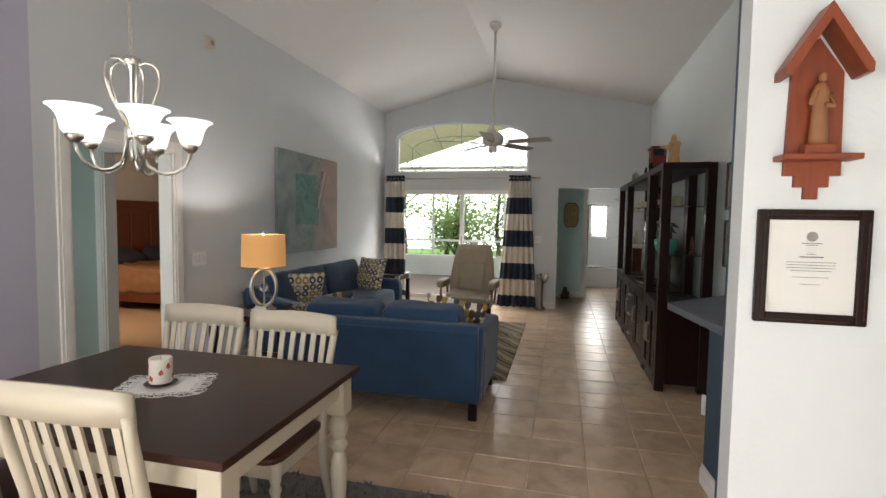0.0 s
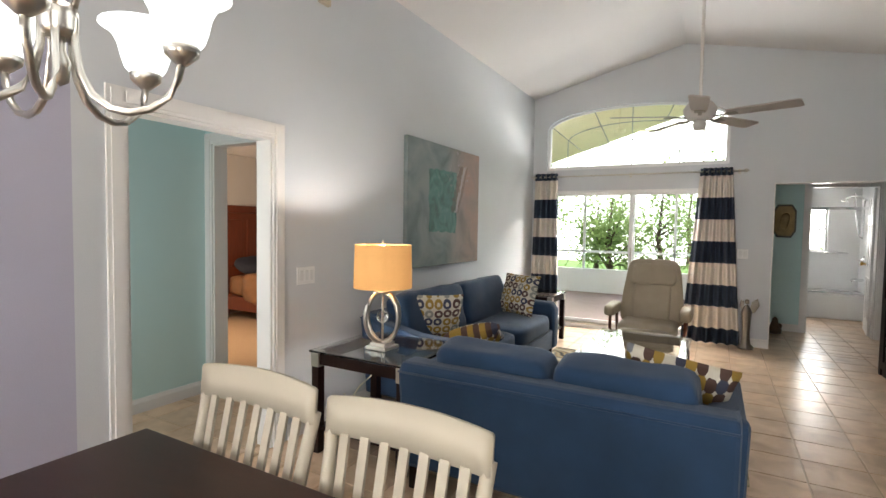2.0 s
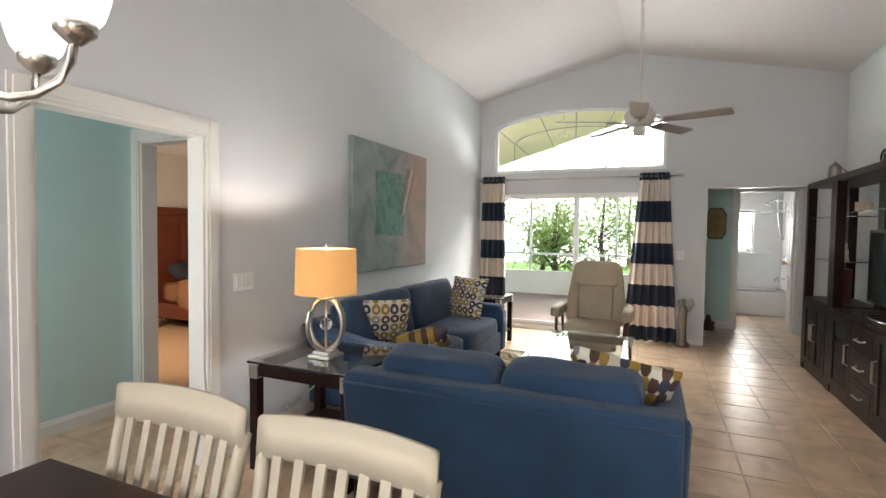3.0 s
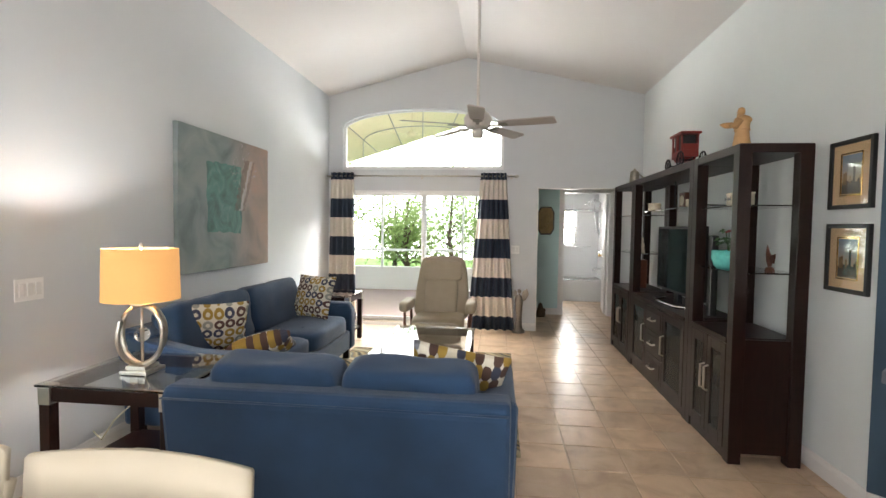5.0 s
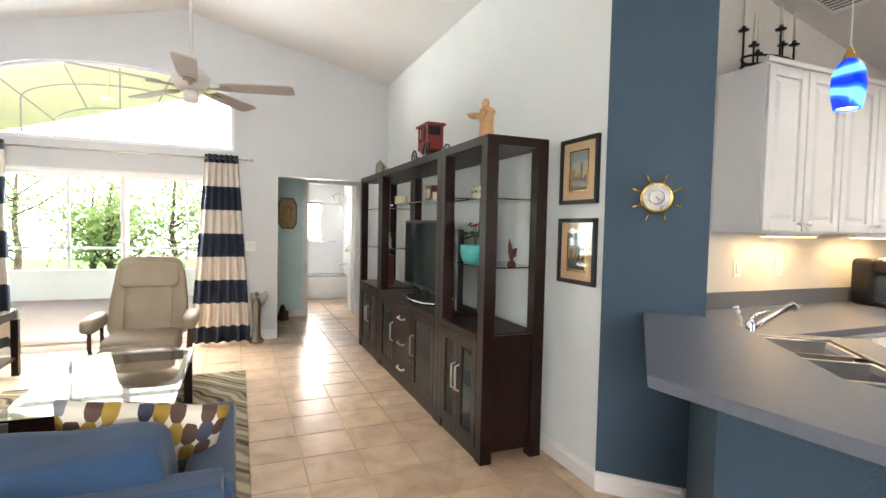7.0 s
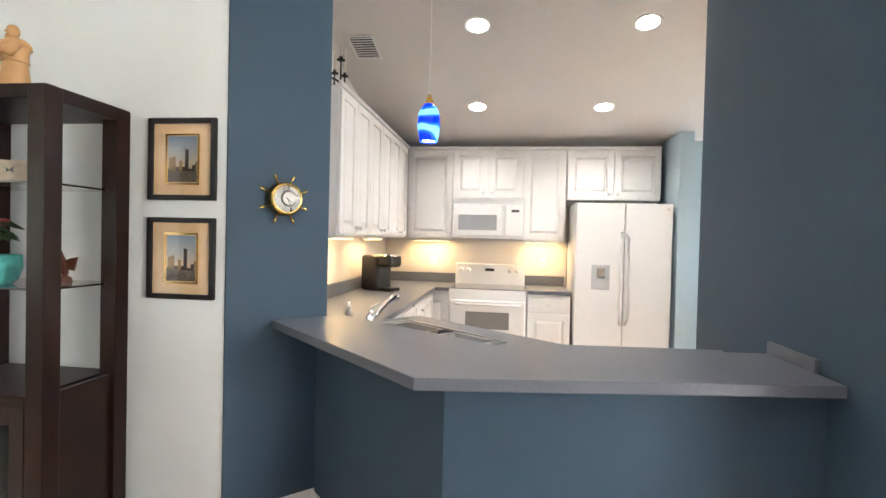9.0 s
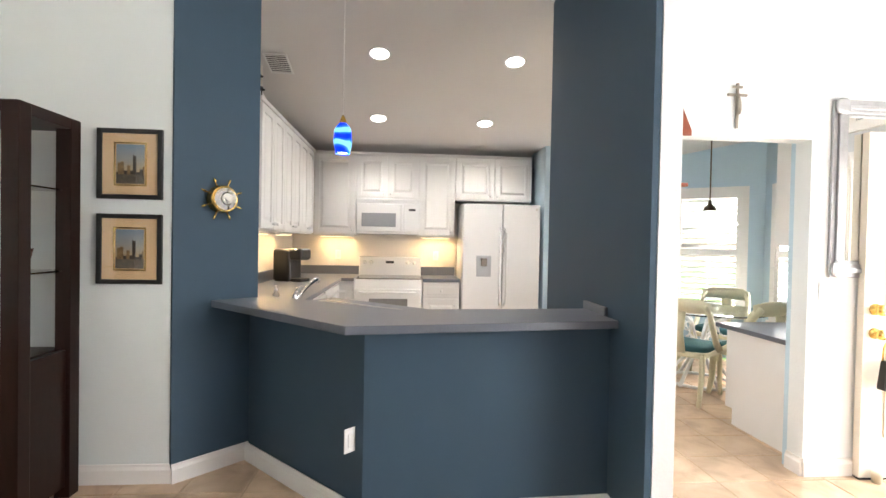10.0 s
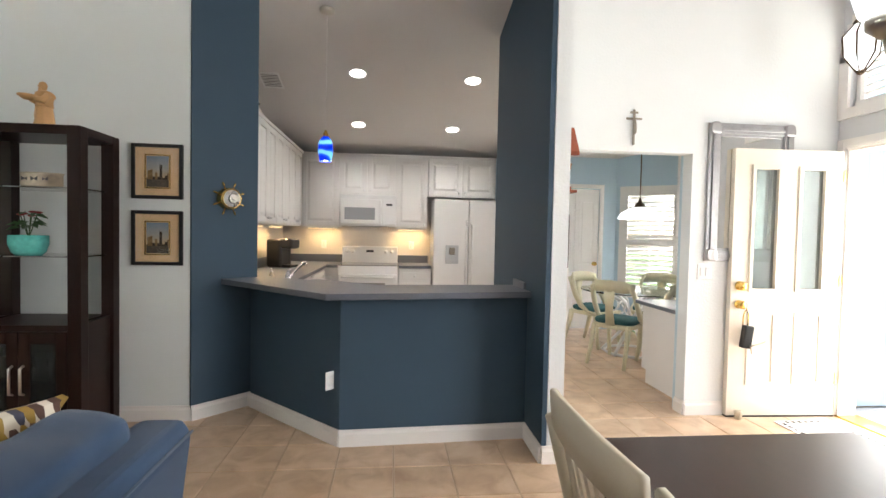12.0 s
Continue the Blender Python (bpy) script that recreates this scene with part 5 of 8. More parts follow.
sleeves = [tube([(0.005, sy * 0.044, 0.192), (-0.020, sy * 0.052, 0.155), (-0.058, sy * 0.026, 0.160)], [0.019, 0.022, 0.013], 10) for sy in (-1, 1)]
basket = moved(lathe([(0, 0), (0.022, 0.002), (0.046, 0.020), (0.050, 0.028), (0.042, 0.024), (0, 0.012)], 18), pose(-0.082, 0, 0.152))
cord_belt = tube([(0.044 * math.cos(a), 0.038 * math.sin(a), 0.128) for a in [i * math.pi / 10 for i in range(20)]], 0.004, 6, True)
part("figure", join(robe, hood, head, *sleeves, basket, cord_belt, tube([(-0.040, 0.012, 0.125), (-0.046, 0.014, 0.06)], 0.003, 6)), "carved_wood", monk, smooth=True)
monk.rotation_euler = (0, 0, radians(-42))
coach = thing("model_stagecoach", "dark red model stagecoach with black wheels on the wall unit", "model coach", pose(0.88, 6.02, 1.934))
part("body", join(boxes(((-0.07, -0.12, 0.11), (0.07, 0.12, 0.17)), ((-0.07, -0.12, 0.17), (-0.06, -0.09, 0.30)), ((-0.07, 0.09, 0.17), (-0.06, 0.12, 0.30)), ((0.06, -0.12, 0.17), (0.07, 0.12, 0.30)), ((-0.07, -0.02, 0.17), (-0.06, 0.02, 0.30)), ((-0.06, 0.11, 0.17), (0.06, 0.12, 0.22)), ((-0.06, -0.12, 0.17), (0.06, -0.11, 0.22)), bevel=0.002), slab([(-0.10, 0.11), (0.10, 0.11), (0.06, 0.08), (-0.06, 0.08)], 'x', -0.06, 0.06)), "red_paint", coach)
part("roof", box((-0.085, -0.14, 0.30), (0.085, 0.14, 0.322), 0.006), "red_paint", coach)
part("dark_window", boxes(((-0.055, -0.09, 0.175), (0.055, 0.09, 0.295))), "black", coach)


def wheel(parent, y, r, x):
    w = part("wheel", tube([(x, y + r * math.cos(a), r + r * 0.94 * math.sin(a) * 1.0) for a in [i * math.pi / 12 for i in range(24)]], 0.007, 6, True), "iron", parent, smooth=True)
    part("spokes", join(*[tube([(x, y, r), (x, y + r * math.cos(a), r + r * 0.94 * math.sin(a))], 0.003, 5) for a in [i * math.pi / 4 for i in range(8)]]), "iron", w)


for x in (-0.09, 0.09):
    wheel(coach, -0.15, 0.075, x)
    wheel(coach, 0.15, 0.060, x)
part("axle", join(tube([(-0.09, -0.15, 0.075), (0.09, -0.15, 0.075)], 0.005, 6), tube([(-0.09, 0.15, 0.06), (0.09, 0.15, 0.06)], 0.005, 6), tube([(0, -0.2, 0.09), (0, 0.32, 0.07)], 0.006, 6)), "iron", coach)
steins = thing("beer_stein", "dark pewter lidded stein on the wall unit", "stein", pose(0.88, 7.62, 1.934))
part("body", lathe([(0, 0), (0.055, 0), (0.06, 0.02), (0.05, 0.15), (0.052, 0.165), (0, 0.165)], 20), "pewter", steins, smooth=True)
part("lid", lathe([(0.05, 0.165), (0.04, 0.18), (0.012, 0.195), (0.01, 0.21), (0, 0.215)], 16), "pewter", steins, smooth=True)
part("handle", tube([(0.05, 0, 0.03), (0.095, 0, 0.05), (0.10, 0, 0.11), (0.05, 0, 0.15)], 0.008, 8), "pewter", steins, smooth=True)
tw = thing("driftwood_strip", "thin piece of wood lying on the wall unit", "wood", pose(0.98, 4.70, 1.934))
part("strip", moved(box((-0.09, -0.012, 0), (0.09, 0.012, 0.012), 0.003), pose(0, 0, 0, 0, -4, 12)), "carved_wood", tw)
bowl(pose(0.86, 5.70, 1.608), 0.07, 0.06, "ceramic", "cream ceramic bowl on the glass shelf")
bowl(pose(0.86, 6.75, 1.608), 0.06, 0.08, "ceramic", "cream ceramic tureen on the glass shelf", "tureen")
bx = thing("wooden_clock_box", "small dark wooden box on the glass shelf", "box", pose(0.93, 6.05, 1.608))
part("body", box((-0.05, -0.07, 0), (0.05, 0.07, 0.14), 0.006), "brown_wood", bx)
part("dial", moved(lathe([(0, 0), (0.045, 0), (0.045, 0.004), (0, 0.005)], 18), pose(-0.05, 0, 0.07, 0, -90, 0)), "ceramic", bx)
for z, lab in ((1.575, "cream cup and saucer on the glass shelf"), (1.165, "cream dish on the glass shelf")):
    bowl(pose(0.86, 7.40, z), 0.055, 0.07, "ceramic", lab, "cup")
fig = thing("china_figurine", "small pale china figure on the glass shelf", "figurine", pose(0.86, 7.15, 1.165))
part("figure", lathe([(0, 0), (0.035, 0), (0.025, 0.05), (0.03, 0.09), (0.014, 0.12), (0.02, 0.14), (0.012, 0.165), (0, 0.17)], 16), "ceramic", fig, smooth=True)
mc = thing("mantel_clock", "dark wooden mantel clock with round pale dial", "clock", pose(0.88, 7.30, 0.762))
part("case", box((-0.06, -0.10, 0), (0.06, 0.10, 0.32), 0.01), "brown_wood", mc)
part("dial", moved(lathe([(0, 0), (0.065, 0), (0.065, 0.006), (0, 0.008)], 22), pose(-0.06, 0, 0.2, 0, -90, 0)), "ceramic", mc, "round pale dial")
for k in range(5):
    g = thing("drinking_glass", "clear drinking glass behind the cabinet door", "glass", pose(0.84 + 0.07 * (k % 2), 4.76 + 0.075 * (k // 2), 0.407), group="glasses in the cabinet")
    part("body", lathe([(0, 0), (0.026, 0), (0.032, 0.15), (0.029, 0.15), (0.024, 0.01), (0, 0.01)], 14), "glass", g, smooth=True)
sb = thing("sugar_bowl", "white china sugar bowl behind the cabinet door", "bowl", pose(0.84, 5.13, 0.407))
part("body", lathe([(0, 0), (0.04, 0), (0.065, 0.04), (0.055, 0.09), (0.02, 0.11), (0.012, 0.13), (0, 0.135)], 18), "ceramic", sb, smooth=True)
bk_ = thing("red_book", "red book lying in the cabinet", "book", pose(0.86, 4.80, 0.07))
part("cover", box((-0.08, -0.10, 0), (0.08, 0.10, 0.14), 0.004), "red_paint", bk_)

# framed pictures on the living room wall


def framed(m, w, h, label, art_mat, group=""):
    p = thing("framed_picture", label, "picture", m, group=group)
    f = 0.024
    part("frame", boxes(((-w / 2, 0, -h / 2), (-w / 2 + f, 0.022, h / 2)), ((w / 2 - f, 0, -h / 2), (w / 2, 0.022, h / 2)), ((-w / 2 + f, 0, -h / 2), (w / 2 - f, 0.022, -h / 2 + f)), ((-w / 2 + f, 0, h / 2 - f), (w / 2 - f, 0.022, h / 2)), bevel=0.003), "black", p)
    part("mat_board", box((-w / 2 + f, 0.002, -h / 2 + f), (w / 2 - f, 0.008, h / 2 - f)), "mat_tan", p, "tan mat board")
    iw, ih = w * 0.43, h * 0.56
    part("inner_border", boxes(((-iw / 2 - 0.012, 0.008, -ih / 2 - 0.012), (iw / 2 + 0.012, 0.011, -ih / 2 - 0.004)), ((-iw / 2 - 0.012, 0.008, ih / 2 + 0.004), (iw / 2 + 0.012, 0.011, ih / 2 + 0.012)), ((-iw / 2 - 0.012, 0.008, -ih / 2 - 0.004), (-iw / 2 - 0.004, 0.011, ih / 2 + 0.004)), ((iw / 2 + 0.004, 0.008, -ih / 2 - 0.004), (iw / 2 + 0.012, 0.011, ih / 2 + 0.004))), "brass", p)
    part("print", box((-iw / 2, 0.008, -ih / 2), (iw / 2, 0.010, ih / 2)), art_mat, p, "small landscape print")
    part("glazing", box((-w / 2 + f, 0.014, -h / 2 + f), (w / 2 - f, 0.016, h / 2 - f)), "pane_gloss", p)
    return p


M["pane_gloss"] = material("picture_glass", (1, 1, 1), 0.0, vary=0, bump=0, transmission=1.0, ior=1.45)
for z, lab in ((1.73, "small harbour print in a black frame with tan mat"), (1.275, "small tower landscape print in a black frame with tan mat")):
    framed(pose(XR - 0.002, 4.375, z, 0, 0, 90), 0.335, 0.375, lab, "small_view", "pair of framed prints")

# wide wooden picture frame on the dining room wall
wf = thing("wooden_picture_frame", "broad orange-stained wooden picture frame on the lavender wall", "picture", pose(XL, 1.83, 1.53, 0, 0, 90))
FW, FH, FB = 0.48, 0.55, 0.09
corners = [(-FW / 2, -FH / 2), (FW / 2, -FH / 2), (FW / 2, FH / 2), (-FW / 2, FH / 2)]
M["orange_wood"] = material("orange_stained_wood", (0.33, 0.095, 0.025), 0.45, vary=0.3, scale=7, bump=0.08, fine=70, stretch=(3, 8, 3))
for k in range(4):
    (ax, az), (bx_, bz) = corners[k], corners[(k + 1) % 4]
    ins = lambda x, z, d: (x - math.copysign(d, x), z - math.copysign(d, z))
    rail = bmesh.new()
    rings_ = [[(x, -dep, z) for x, z in (ins(ax, az, d), ins(bx_, bz, d))] for d, dep in ((0.0, 0.002), (0.0, 0.030), (0.012, 0.034), (FB - 0.012, 0.020), (FB, 0.022), (FB, 0.002))]
    vs = [[rail.verts.new(p) for p in pair] for pair in rings_]
    for p, q in zip(vs, vs[1:] + vs[:1]):
        rail.faces.new((p[0], p[1], q[1], q[0]))
    rail.faces.new([p[0] for p in vs])
    rail.faces.new([p[1] for p in vs][::-1])
    bmesh.ops.recalc_face_normals(rail, faces=rail.faces)
    part("frame_rail", rail, "orange_wood", wf, "mitred wooden rail")
part("backing", box((-FW / 2 + FB - 0.004, -0.010, -FH / 2 + FB - 0.004), (FW / 2 - FB + 0.004, -0.004, FH / 2 - FB + 0.004)), "mat_tan", wf)

# ship's wheel clock
ck = thing("ships_wheel_clock", "brass ship's wheel wall clock with white dial", "clock", pose(1.328, 3.972, 1.565, 0, 0, -45) @ Matrix.Diagonal((0.84, 1.5, 0.84, 1)))
R90 = pose(0, 0, 0, 90)
part("case", moved(lathe([(0, 0), (0.092, 0), (0.096, 0.012), (0.088, 0.03), (0.094, 0.04), (0.082, 0.052), (0.074, 0.05), (0.074, 0.044), (0, 0.044)], 36), R90), "brass", ck, smooth=True)
part("dial", moved(lathe([(0, 0.045), (0.074, 0.045), (0.074, 0.047), (0, 0.047)], 32), R90), "paper", ck, "white clock dial")
part("glass", moved(lathe([(0, 0.053), (0.074, 0.051), (0.074, 0.049), (0, 0.051)], 32), R90), "pane_gloss", ck, smooth=True)
for k in range(12):
    a = k * math.pi / 6
    part("hour_mark", moved(box((-0.0015, -0.049, 0.058), (0.0015, -0.0475, 0.068)), pose(0, 0, 0, 0, math.degrees(a), 0)), "ink", ck)
for a, l_ in ((125, 0.035), (155, 0.055)):
    part("clock_pointer", moved(box((-0.002, -0.050, -0.008), (0.002, -0.0485, l_)), pose(0, 0, 0, 0, a, 0)), "ink", ck)
for k in range(8):
    a = (k + 0.5) * math.pi / 4
    c, s = math.cos(a), math.sin(a)
    part("spoke", tube([(0.09 * c, -0.02, 0.09 * s), (0.115 * c, -0.02, 0.115 * s), (0.125 * c, -0.02, 0.125 * s), (0.14 * c, -0.02, 0.14 * s), (0.152 * c, -0.02, 0.152 * s)], [0.005, 0.004, 0.008, 0.007, 0.002], 8), "brass", ck, "turned brass spoke", True)

# things on the far walls
plate = thing("oval_wall_plaque", "octagonal dark brass relief plaque on the aqua wall", "plaque", pose(0.045, 9.72, 1.545))
octo = [(0.135 * sx, 0.23 * sz) for sx, sz in ((1, 0.62), (0.62, 1), (-0.62, 1), (-1, 0.62), (-1, -0.62), (-0.62, -1), (0.62, -1), (1, -0.62))]
part("rim", slab(octo, 'y', -0.02, 0.0, 0.004), "black", plate)
part("relief", slab([(x * 0.86, z * 0.9) for x, z in octo], 'y', -0.028, -0.02, 0.003), "plate_metal", plate, "aged brass relief")
part("boss", moved(puffy(0.10, 0.03, 0.22, 2.2, 6, seed=2, wob=0.02), pose(0, -0.03, 0.0)), "plate_metal", plate, smooth=True)


def switch_plate(m, n, label):
    s = thing("switch_plate", label, "switch", m)
    w = 0.07 + 0.046 * (n - 1)
    part("plate", box((-w / 2, -0.006, -0.058), (w / 2, 0, 0.058), 0.003), "vinyl", s)
    for i in range(n):
        x = (i - (n - 1) / 2) * 0.046
        part("rocker", box((x - 0.016, -0.011, -0.033), (x + 0.016, -0.005, 0.033), 0.002), "white_gloss", s)
    return s


switch_plate(pose(-0.49, YF, 1.12), 2, "white double switch plate beside the curtain")
switch_plate(pose(XL, 3.78, 1.06, 0, 0, 90), 3, "white triple switch plate on the grey wall")
switch_plate(pose(0.665, 3.145, 0.41) @ pose(0, 0, 0, 0, 0, -46) @ pose(0.03, 0.03, 0), 1, "white outlet cover on the slate bar wall")
switch_plate(pose(1.098, 0.41, 1.10, 0, 0, -90), 2, "white switch plate beside the front door")
sm = thing("wall_alarm_box", "small cream alarm box high on the wall", "alarm", pose(XL, 3.93, 2.93))
part("body", box((0, -0.05, -0.05), (0.035, 0.05, 0.05), 0.006), "cream", sm)
part("speaker_grille", moved(lathe([(0, 0), (0.02, 0), (0.02, 0.004), (0, 0.005)], 14), pose(0.035, 0.01, 0.0, 0, 90, 0)), "pewter", sm)
angel = thing("angel_statue", "tall bronze winged figure standing on the floor by the curtain", "statue", pose(-0.43, 8.20, 0))
part("figure", join(lathe([(0, 0), (0.085, 0), (0.085, 0.03), (0.05, 0.06), (0.04, 0.20), (0.048, 0.36), (0.055, 0.44), (0.03, 0.50), (0.015, 0.52), (0, 0.52)], 16), moved(puffy(0.05, 0.05, 0.065, 2.2, 5), pose(0, 0, 0.56)), slab([(0.02, 0.40), (0.09, 0.44), (0.13, 0.52), (0.11, 0.60), (0.05, 0.56)], 'y', 0.02, 0.035, 0.004), slab([(-0.02, 0.40), (-0.05, 0.44), (-0.07, 0.52), (-0.06, 0.58), (-0.03, 0.56)], 'y', 0.02, 0.035, 0.004)), "pewter", angel, smooth=True)
dstop = thing("bronze_doorstop", "small dark bronze ornament on the hall floor", "ornament", pose(-0.03, 9.5, 0))
part("figure", join(lathe([(0, 0), (0.08, 0), (0.085, 0.05), (0.05, 0.12), (0.03, 0.2), (0, 0.23)], 14), moved(puffy(0.07, 0.05, 0.08, 2, 5), pose(0.05, 0, 0.10))), "bronze", dstop, smooth=True)

# ---- dining area ----
rugd = thing("shag_rug", "grey shaggy rug under the dining table", "rug", pose(-1.62, 1.60, 0.004))
pile = bmesh.new()
rr = random.Random(2)
add_box(pile, (-1.0, -0.95, 0), (1.0, 0.95, 0.012))
part("backing", pile, "shag", rugd)
tuft = bmesh.new()
for k in range(5200):
    x, y = rr.uniform(-1.0, 1.0), rr.uniform(-0.95, 0.95)
    if x < 0.2 and abs(y) < 0.7:
        continue
    a, h = rr.uniform(0, 6.28), rr.uniform(0.015, 0.03)
    dx, dy = 0.011 * math.cos(a), 0.011 * math.sin(a)
    v = [tuft.verts.new(p) for p in ((x - dx, y - dy, 0.011), (x + dx, y + dy, 0.011), (x + dy * 1.4, y - dx * 1.4, 0.011 + h))]
    tuft.faces.new(v)
tagged(part("pile", tuft, "shag", rugd), kind="stuff")

dt = thing("dining_table", "dining table with dark cherry top and white turned legs", "dining table", pose(-1.665, 1.782, 0))
TX, TY = 0.655, 0.475
part("tabletop", box((-TX, -TY, 0.722), (TX, TY, 0.75), 0.006, 3), "table_wood", dt)
part("apron", boxes(((-TX + 0.08, -TY + 0.05, 0.63), (TX - 0.08, -TY + 0.075, 0.722)), ((-TX + 0.08, TY - 0.075, 0.63), (TX - 0.08, TY - 0.05, 0.722)), ((-TX + 0.05, -TY + 0.08, 0.63), (-TX + 0.075, TY - 0.08, 0.722)), ((TX - 0.075, -TY + 0.08, 0.63), (TX - 0.05, TY - 0.08, 0.722))), "cream", dt)
LEG = [(0, 0.0), (0.026, 0.0), (0.030, 0.03), (0.022, 0.07), (0.030, 0.12), (0.036, 0.20), (0.040, 0.28), (0.034, 0.34), (0.024, 0.37), (0.040, 0.395), (0.040, 0.41), (0.026, 0.43), (0.038, 0.46), (0.044, 0.49), (0.038, 0.52), (0.028, 0.535), (0.042, 0.55), (0, 0.55)]
for sx in (-1, 1):
    for sy in (-1, 1):
        part("leg", join(lathe(LEG, 20, at=(sx * (TX - 0.07), sy * (TY - 0.07), 0)), box((sx * (TX - 0.07) - 0.042, sy * (TY - 0.07) - 0.042, 0.55), (sx * (TX - 0.07) + 0.042, sy * (TY - 0.07) + 0.042, 0.722), 0.004)), "cream", dt, smooth=False)


def dining_chair(m):
    c = thing("dining_chair", "cream painted slat-back dining chair with dark wooden seat", "chair", m, group="chairs round the dining table")
    w = 0.235
    part("seat", moved(puffy(0.45, 0.43, 0.035, 7, 7, wob=0.0), pose(0, 0.215, 0.455)), "seat_wood", c, "dark saddle-shaped seat", True)
    part("seat_rail", boxes(((-0.20, 0.03, 0.37), (0.20, 0.05, 0.44)), ((-0.20, 0.37, 0.37), (0.20, 0.39, 0.44)), ((-0.20, 0.05, 0.37), (-0.18, 0.37, 0.44)), ((0.18, 0.05, 0.37), (0.20, 0.37, 0.44))), "cream", c)
    fl = [(0, 0), (0.016, 0), (0.018, 0.06), (0.014, 0.10), (0.022, 0.16), (0.026, 0.24), (0.018, 0.30), (0.026, 0.325), (0.018, 0.345), (0.024, 0.37), (0.024, 0.44), (0, 0.44)]
    for s in (-1, 1):
        part("front_leg", lathe(fl, 14, at=(s * 0.19, 0.38, 0)), "cream", c, smooth=True)
        pts = [(s * 0.215, -0.07, 0.0), (s * 0.205, -0.015, 0.20), (s * 0.20, 0.01, 0.42), (s * 0.205, -0.015, 0.60), (s * 0.218, -0.065, 0.80), (s * 0.225, -0.085, 0.88)]
        part("back_post", tube(pts, [0.017, 0.02, 0.024, 0.021, 0.018, 0.017], 10), "cream", c, smooth=True)

    def bowed(z0, z1, y0, depth, half, n=12, t=0.022):
        bm = bmesh.new()
        rows = []
        for i in range(n + 1):
            u = -1 + 2 * i / n
            x, y = u * half, y0 - depth * (1 - u * u)
            rise = 0.012 * (1 - u * u)
            rows.append([bm.verts.new(p) for p in ((x, y, z0), (x, y + t, z0), (x, y + t - 0.008, z1 + rise), (x, y - 0.008, z1 + rise))])
        for a, b in zip(rows, rows[1:]):
            for k in range(4):
                bm.faces.new((a[k], a[(k + 1) % 4], b[(k + 1) % 4], b[k]))
        bm.faces.new(rows[0])
        bm.faces.new(rows[-1][::-1])
        bmesh.ops.recalc_face_normals(bm, faces=bm.faces)
        bmesh.ops.bevel(bm, geom=[e for e in bm.edges if e.calc_face_angle(0) > 0.6], offset=0.004, segments=2, affect='EDGES')
        return bm
    part("top_rail", bowed(0.85, 0.945, -0.082, 0.022, w), "cream", c, "bowed top rail", True)
    part("lower_rail", bowed(0.50, 0.535, -0.005, 0.01, 0.20), "cream", c, smooth=True)
    for i in range(7):
        u = -1 + 2 * (i + 0.5) / 7
        x = u * 0.19
        y0, y1 = 0.005 - 0.01 * (1 - u * u), -0.066 - 0.022 * (1 - u * u)
        part("slat", moved(prism([(-0.013, -0.005), (0.013, -0.005), (0.013, 0.005), (-0.013, 0.005)], 0, 1), Matrix(((1.0, 0, x * 0.06, x), (0, 1, y1 - y0, y0), (0, 0, 0.33, 0.53), (0, 0, 0, 1)))), "cream", c)
    return c


TALL = Matrix.Diagonal((1, 1, 1.008, 1))
ch = dining_chair(pose(-1.405, 2.265, 0, 0, 0, 180) @ TALL)
copy_thing(ch, pose(-1.92, 2.265, 0, 0, 0, 180) @ TALL)
copy_thing(ch, pose(-1.45, 1.285, 0, 0, 0, 2) @ TALL)
copy_thing(ch, pose(-2.0, 1.28, 0, 0, 0, -2) @ TALL)

doily = thing("lace_doily", "white lace doily with scalloped openwork edge on the table", "doily", pose(-1.65, 1.79, 0.7505, 0, 0, 24))
net = bmesh.new()
add_box(net, (-0.115, -0.09, 0), (0.115, 0.09, 0.0012))
part("centre", net, "lace", doily)
edge = []
for i in range(48):
    u = i / 48 * 4
    side, f = int(u), (u % 1) * 2 - 1
    cx, cy = ((f * 0.15, 0.115), (0.15, -f * 0.115), (-f * 0.15, -0.115), (-0.15, f * 0.115))[side]
    r = 0.020 + 0.008 * math.cos(i * 1.7)
    edge.append(tube([(cx + r * math.cos(a), cy + r * math.sin(a), 0.001) for a in [k * math.pi / 5 for k in range(10)]], 0.0016, 4, True))
    edge.append(tube([(cx * 0.84 + 0.6 * r * math.cos(a), cy * 0.84 + 0.6 * r * math.sin(a), 0.001) for a in [k * math.pi / 4 for k in range(8)]], 0.0016, 4, True))
part("lace_edge", join(*edge), "lace", doily)
cd = thing("pillar_candle", "white pillar candle with pressed orange leaves", "candle", pose(-1.669, 1.79, 0.764))
part("wax", lathe([(0, 0.0), (0.041, 0.0), (0.043, 0.003), (0.043, 0.096), (0.040, 0.10), (0.030, 0.095), (0, 0.088)], 28), "wax", cd, smooth=True)
part("wick", tube([(0, 0, 0.085), (0.002, 0, 0.103)], 0.0012, 5), "black", cd)
for k in range(9):
    a = k * 0.7
    lf = slab([(0, 0), (0.010, 0.012), (0.005, 0.02), (0.0, 0.03), (-0.005, 0.02), (-0.010, 0.012)], 'y', 0.0, 0.001)
    part("pressed_leaf", moved(lf, pose(0, 0, 0.012 + 0.022 * (k % 3), 0, 0, math.degrees(a)) @ pose(0, -0.0438, 0, 0, (k * 37) % 50 - 25, 0)), "orange_leaf", cd)
dish = thing("candle_dish", "small dark saucer under the candle", "dish", pose(-1.669, 1.79, 0.7525))
part("saucer", lathe([(0, 0), (0.040, 0), (0.062, 0.010), (0.058, 0.011), (0.04, 0.006), (0, 0.006)], 26), "bronze", dish, smooth=True)

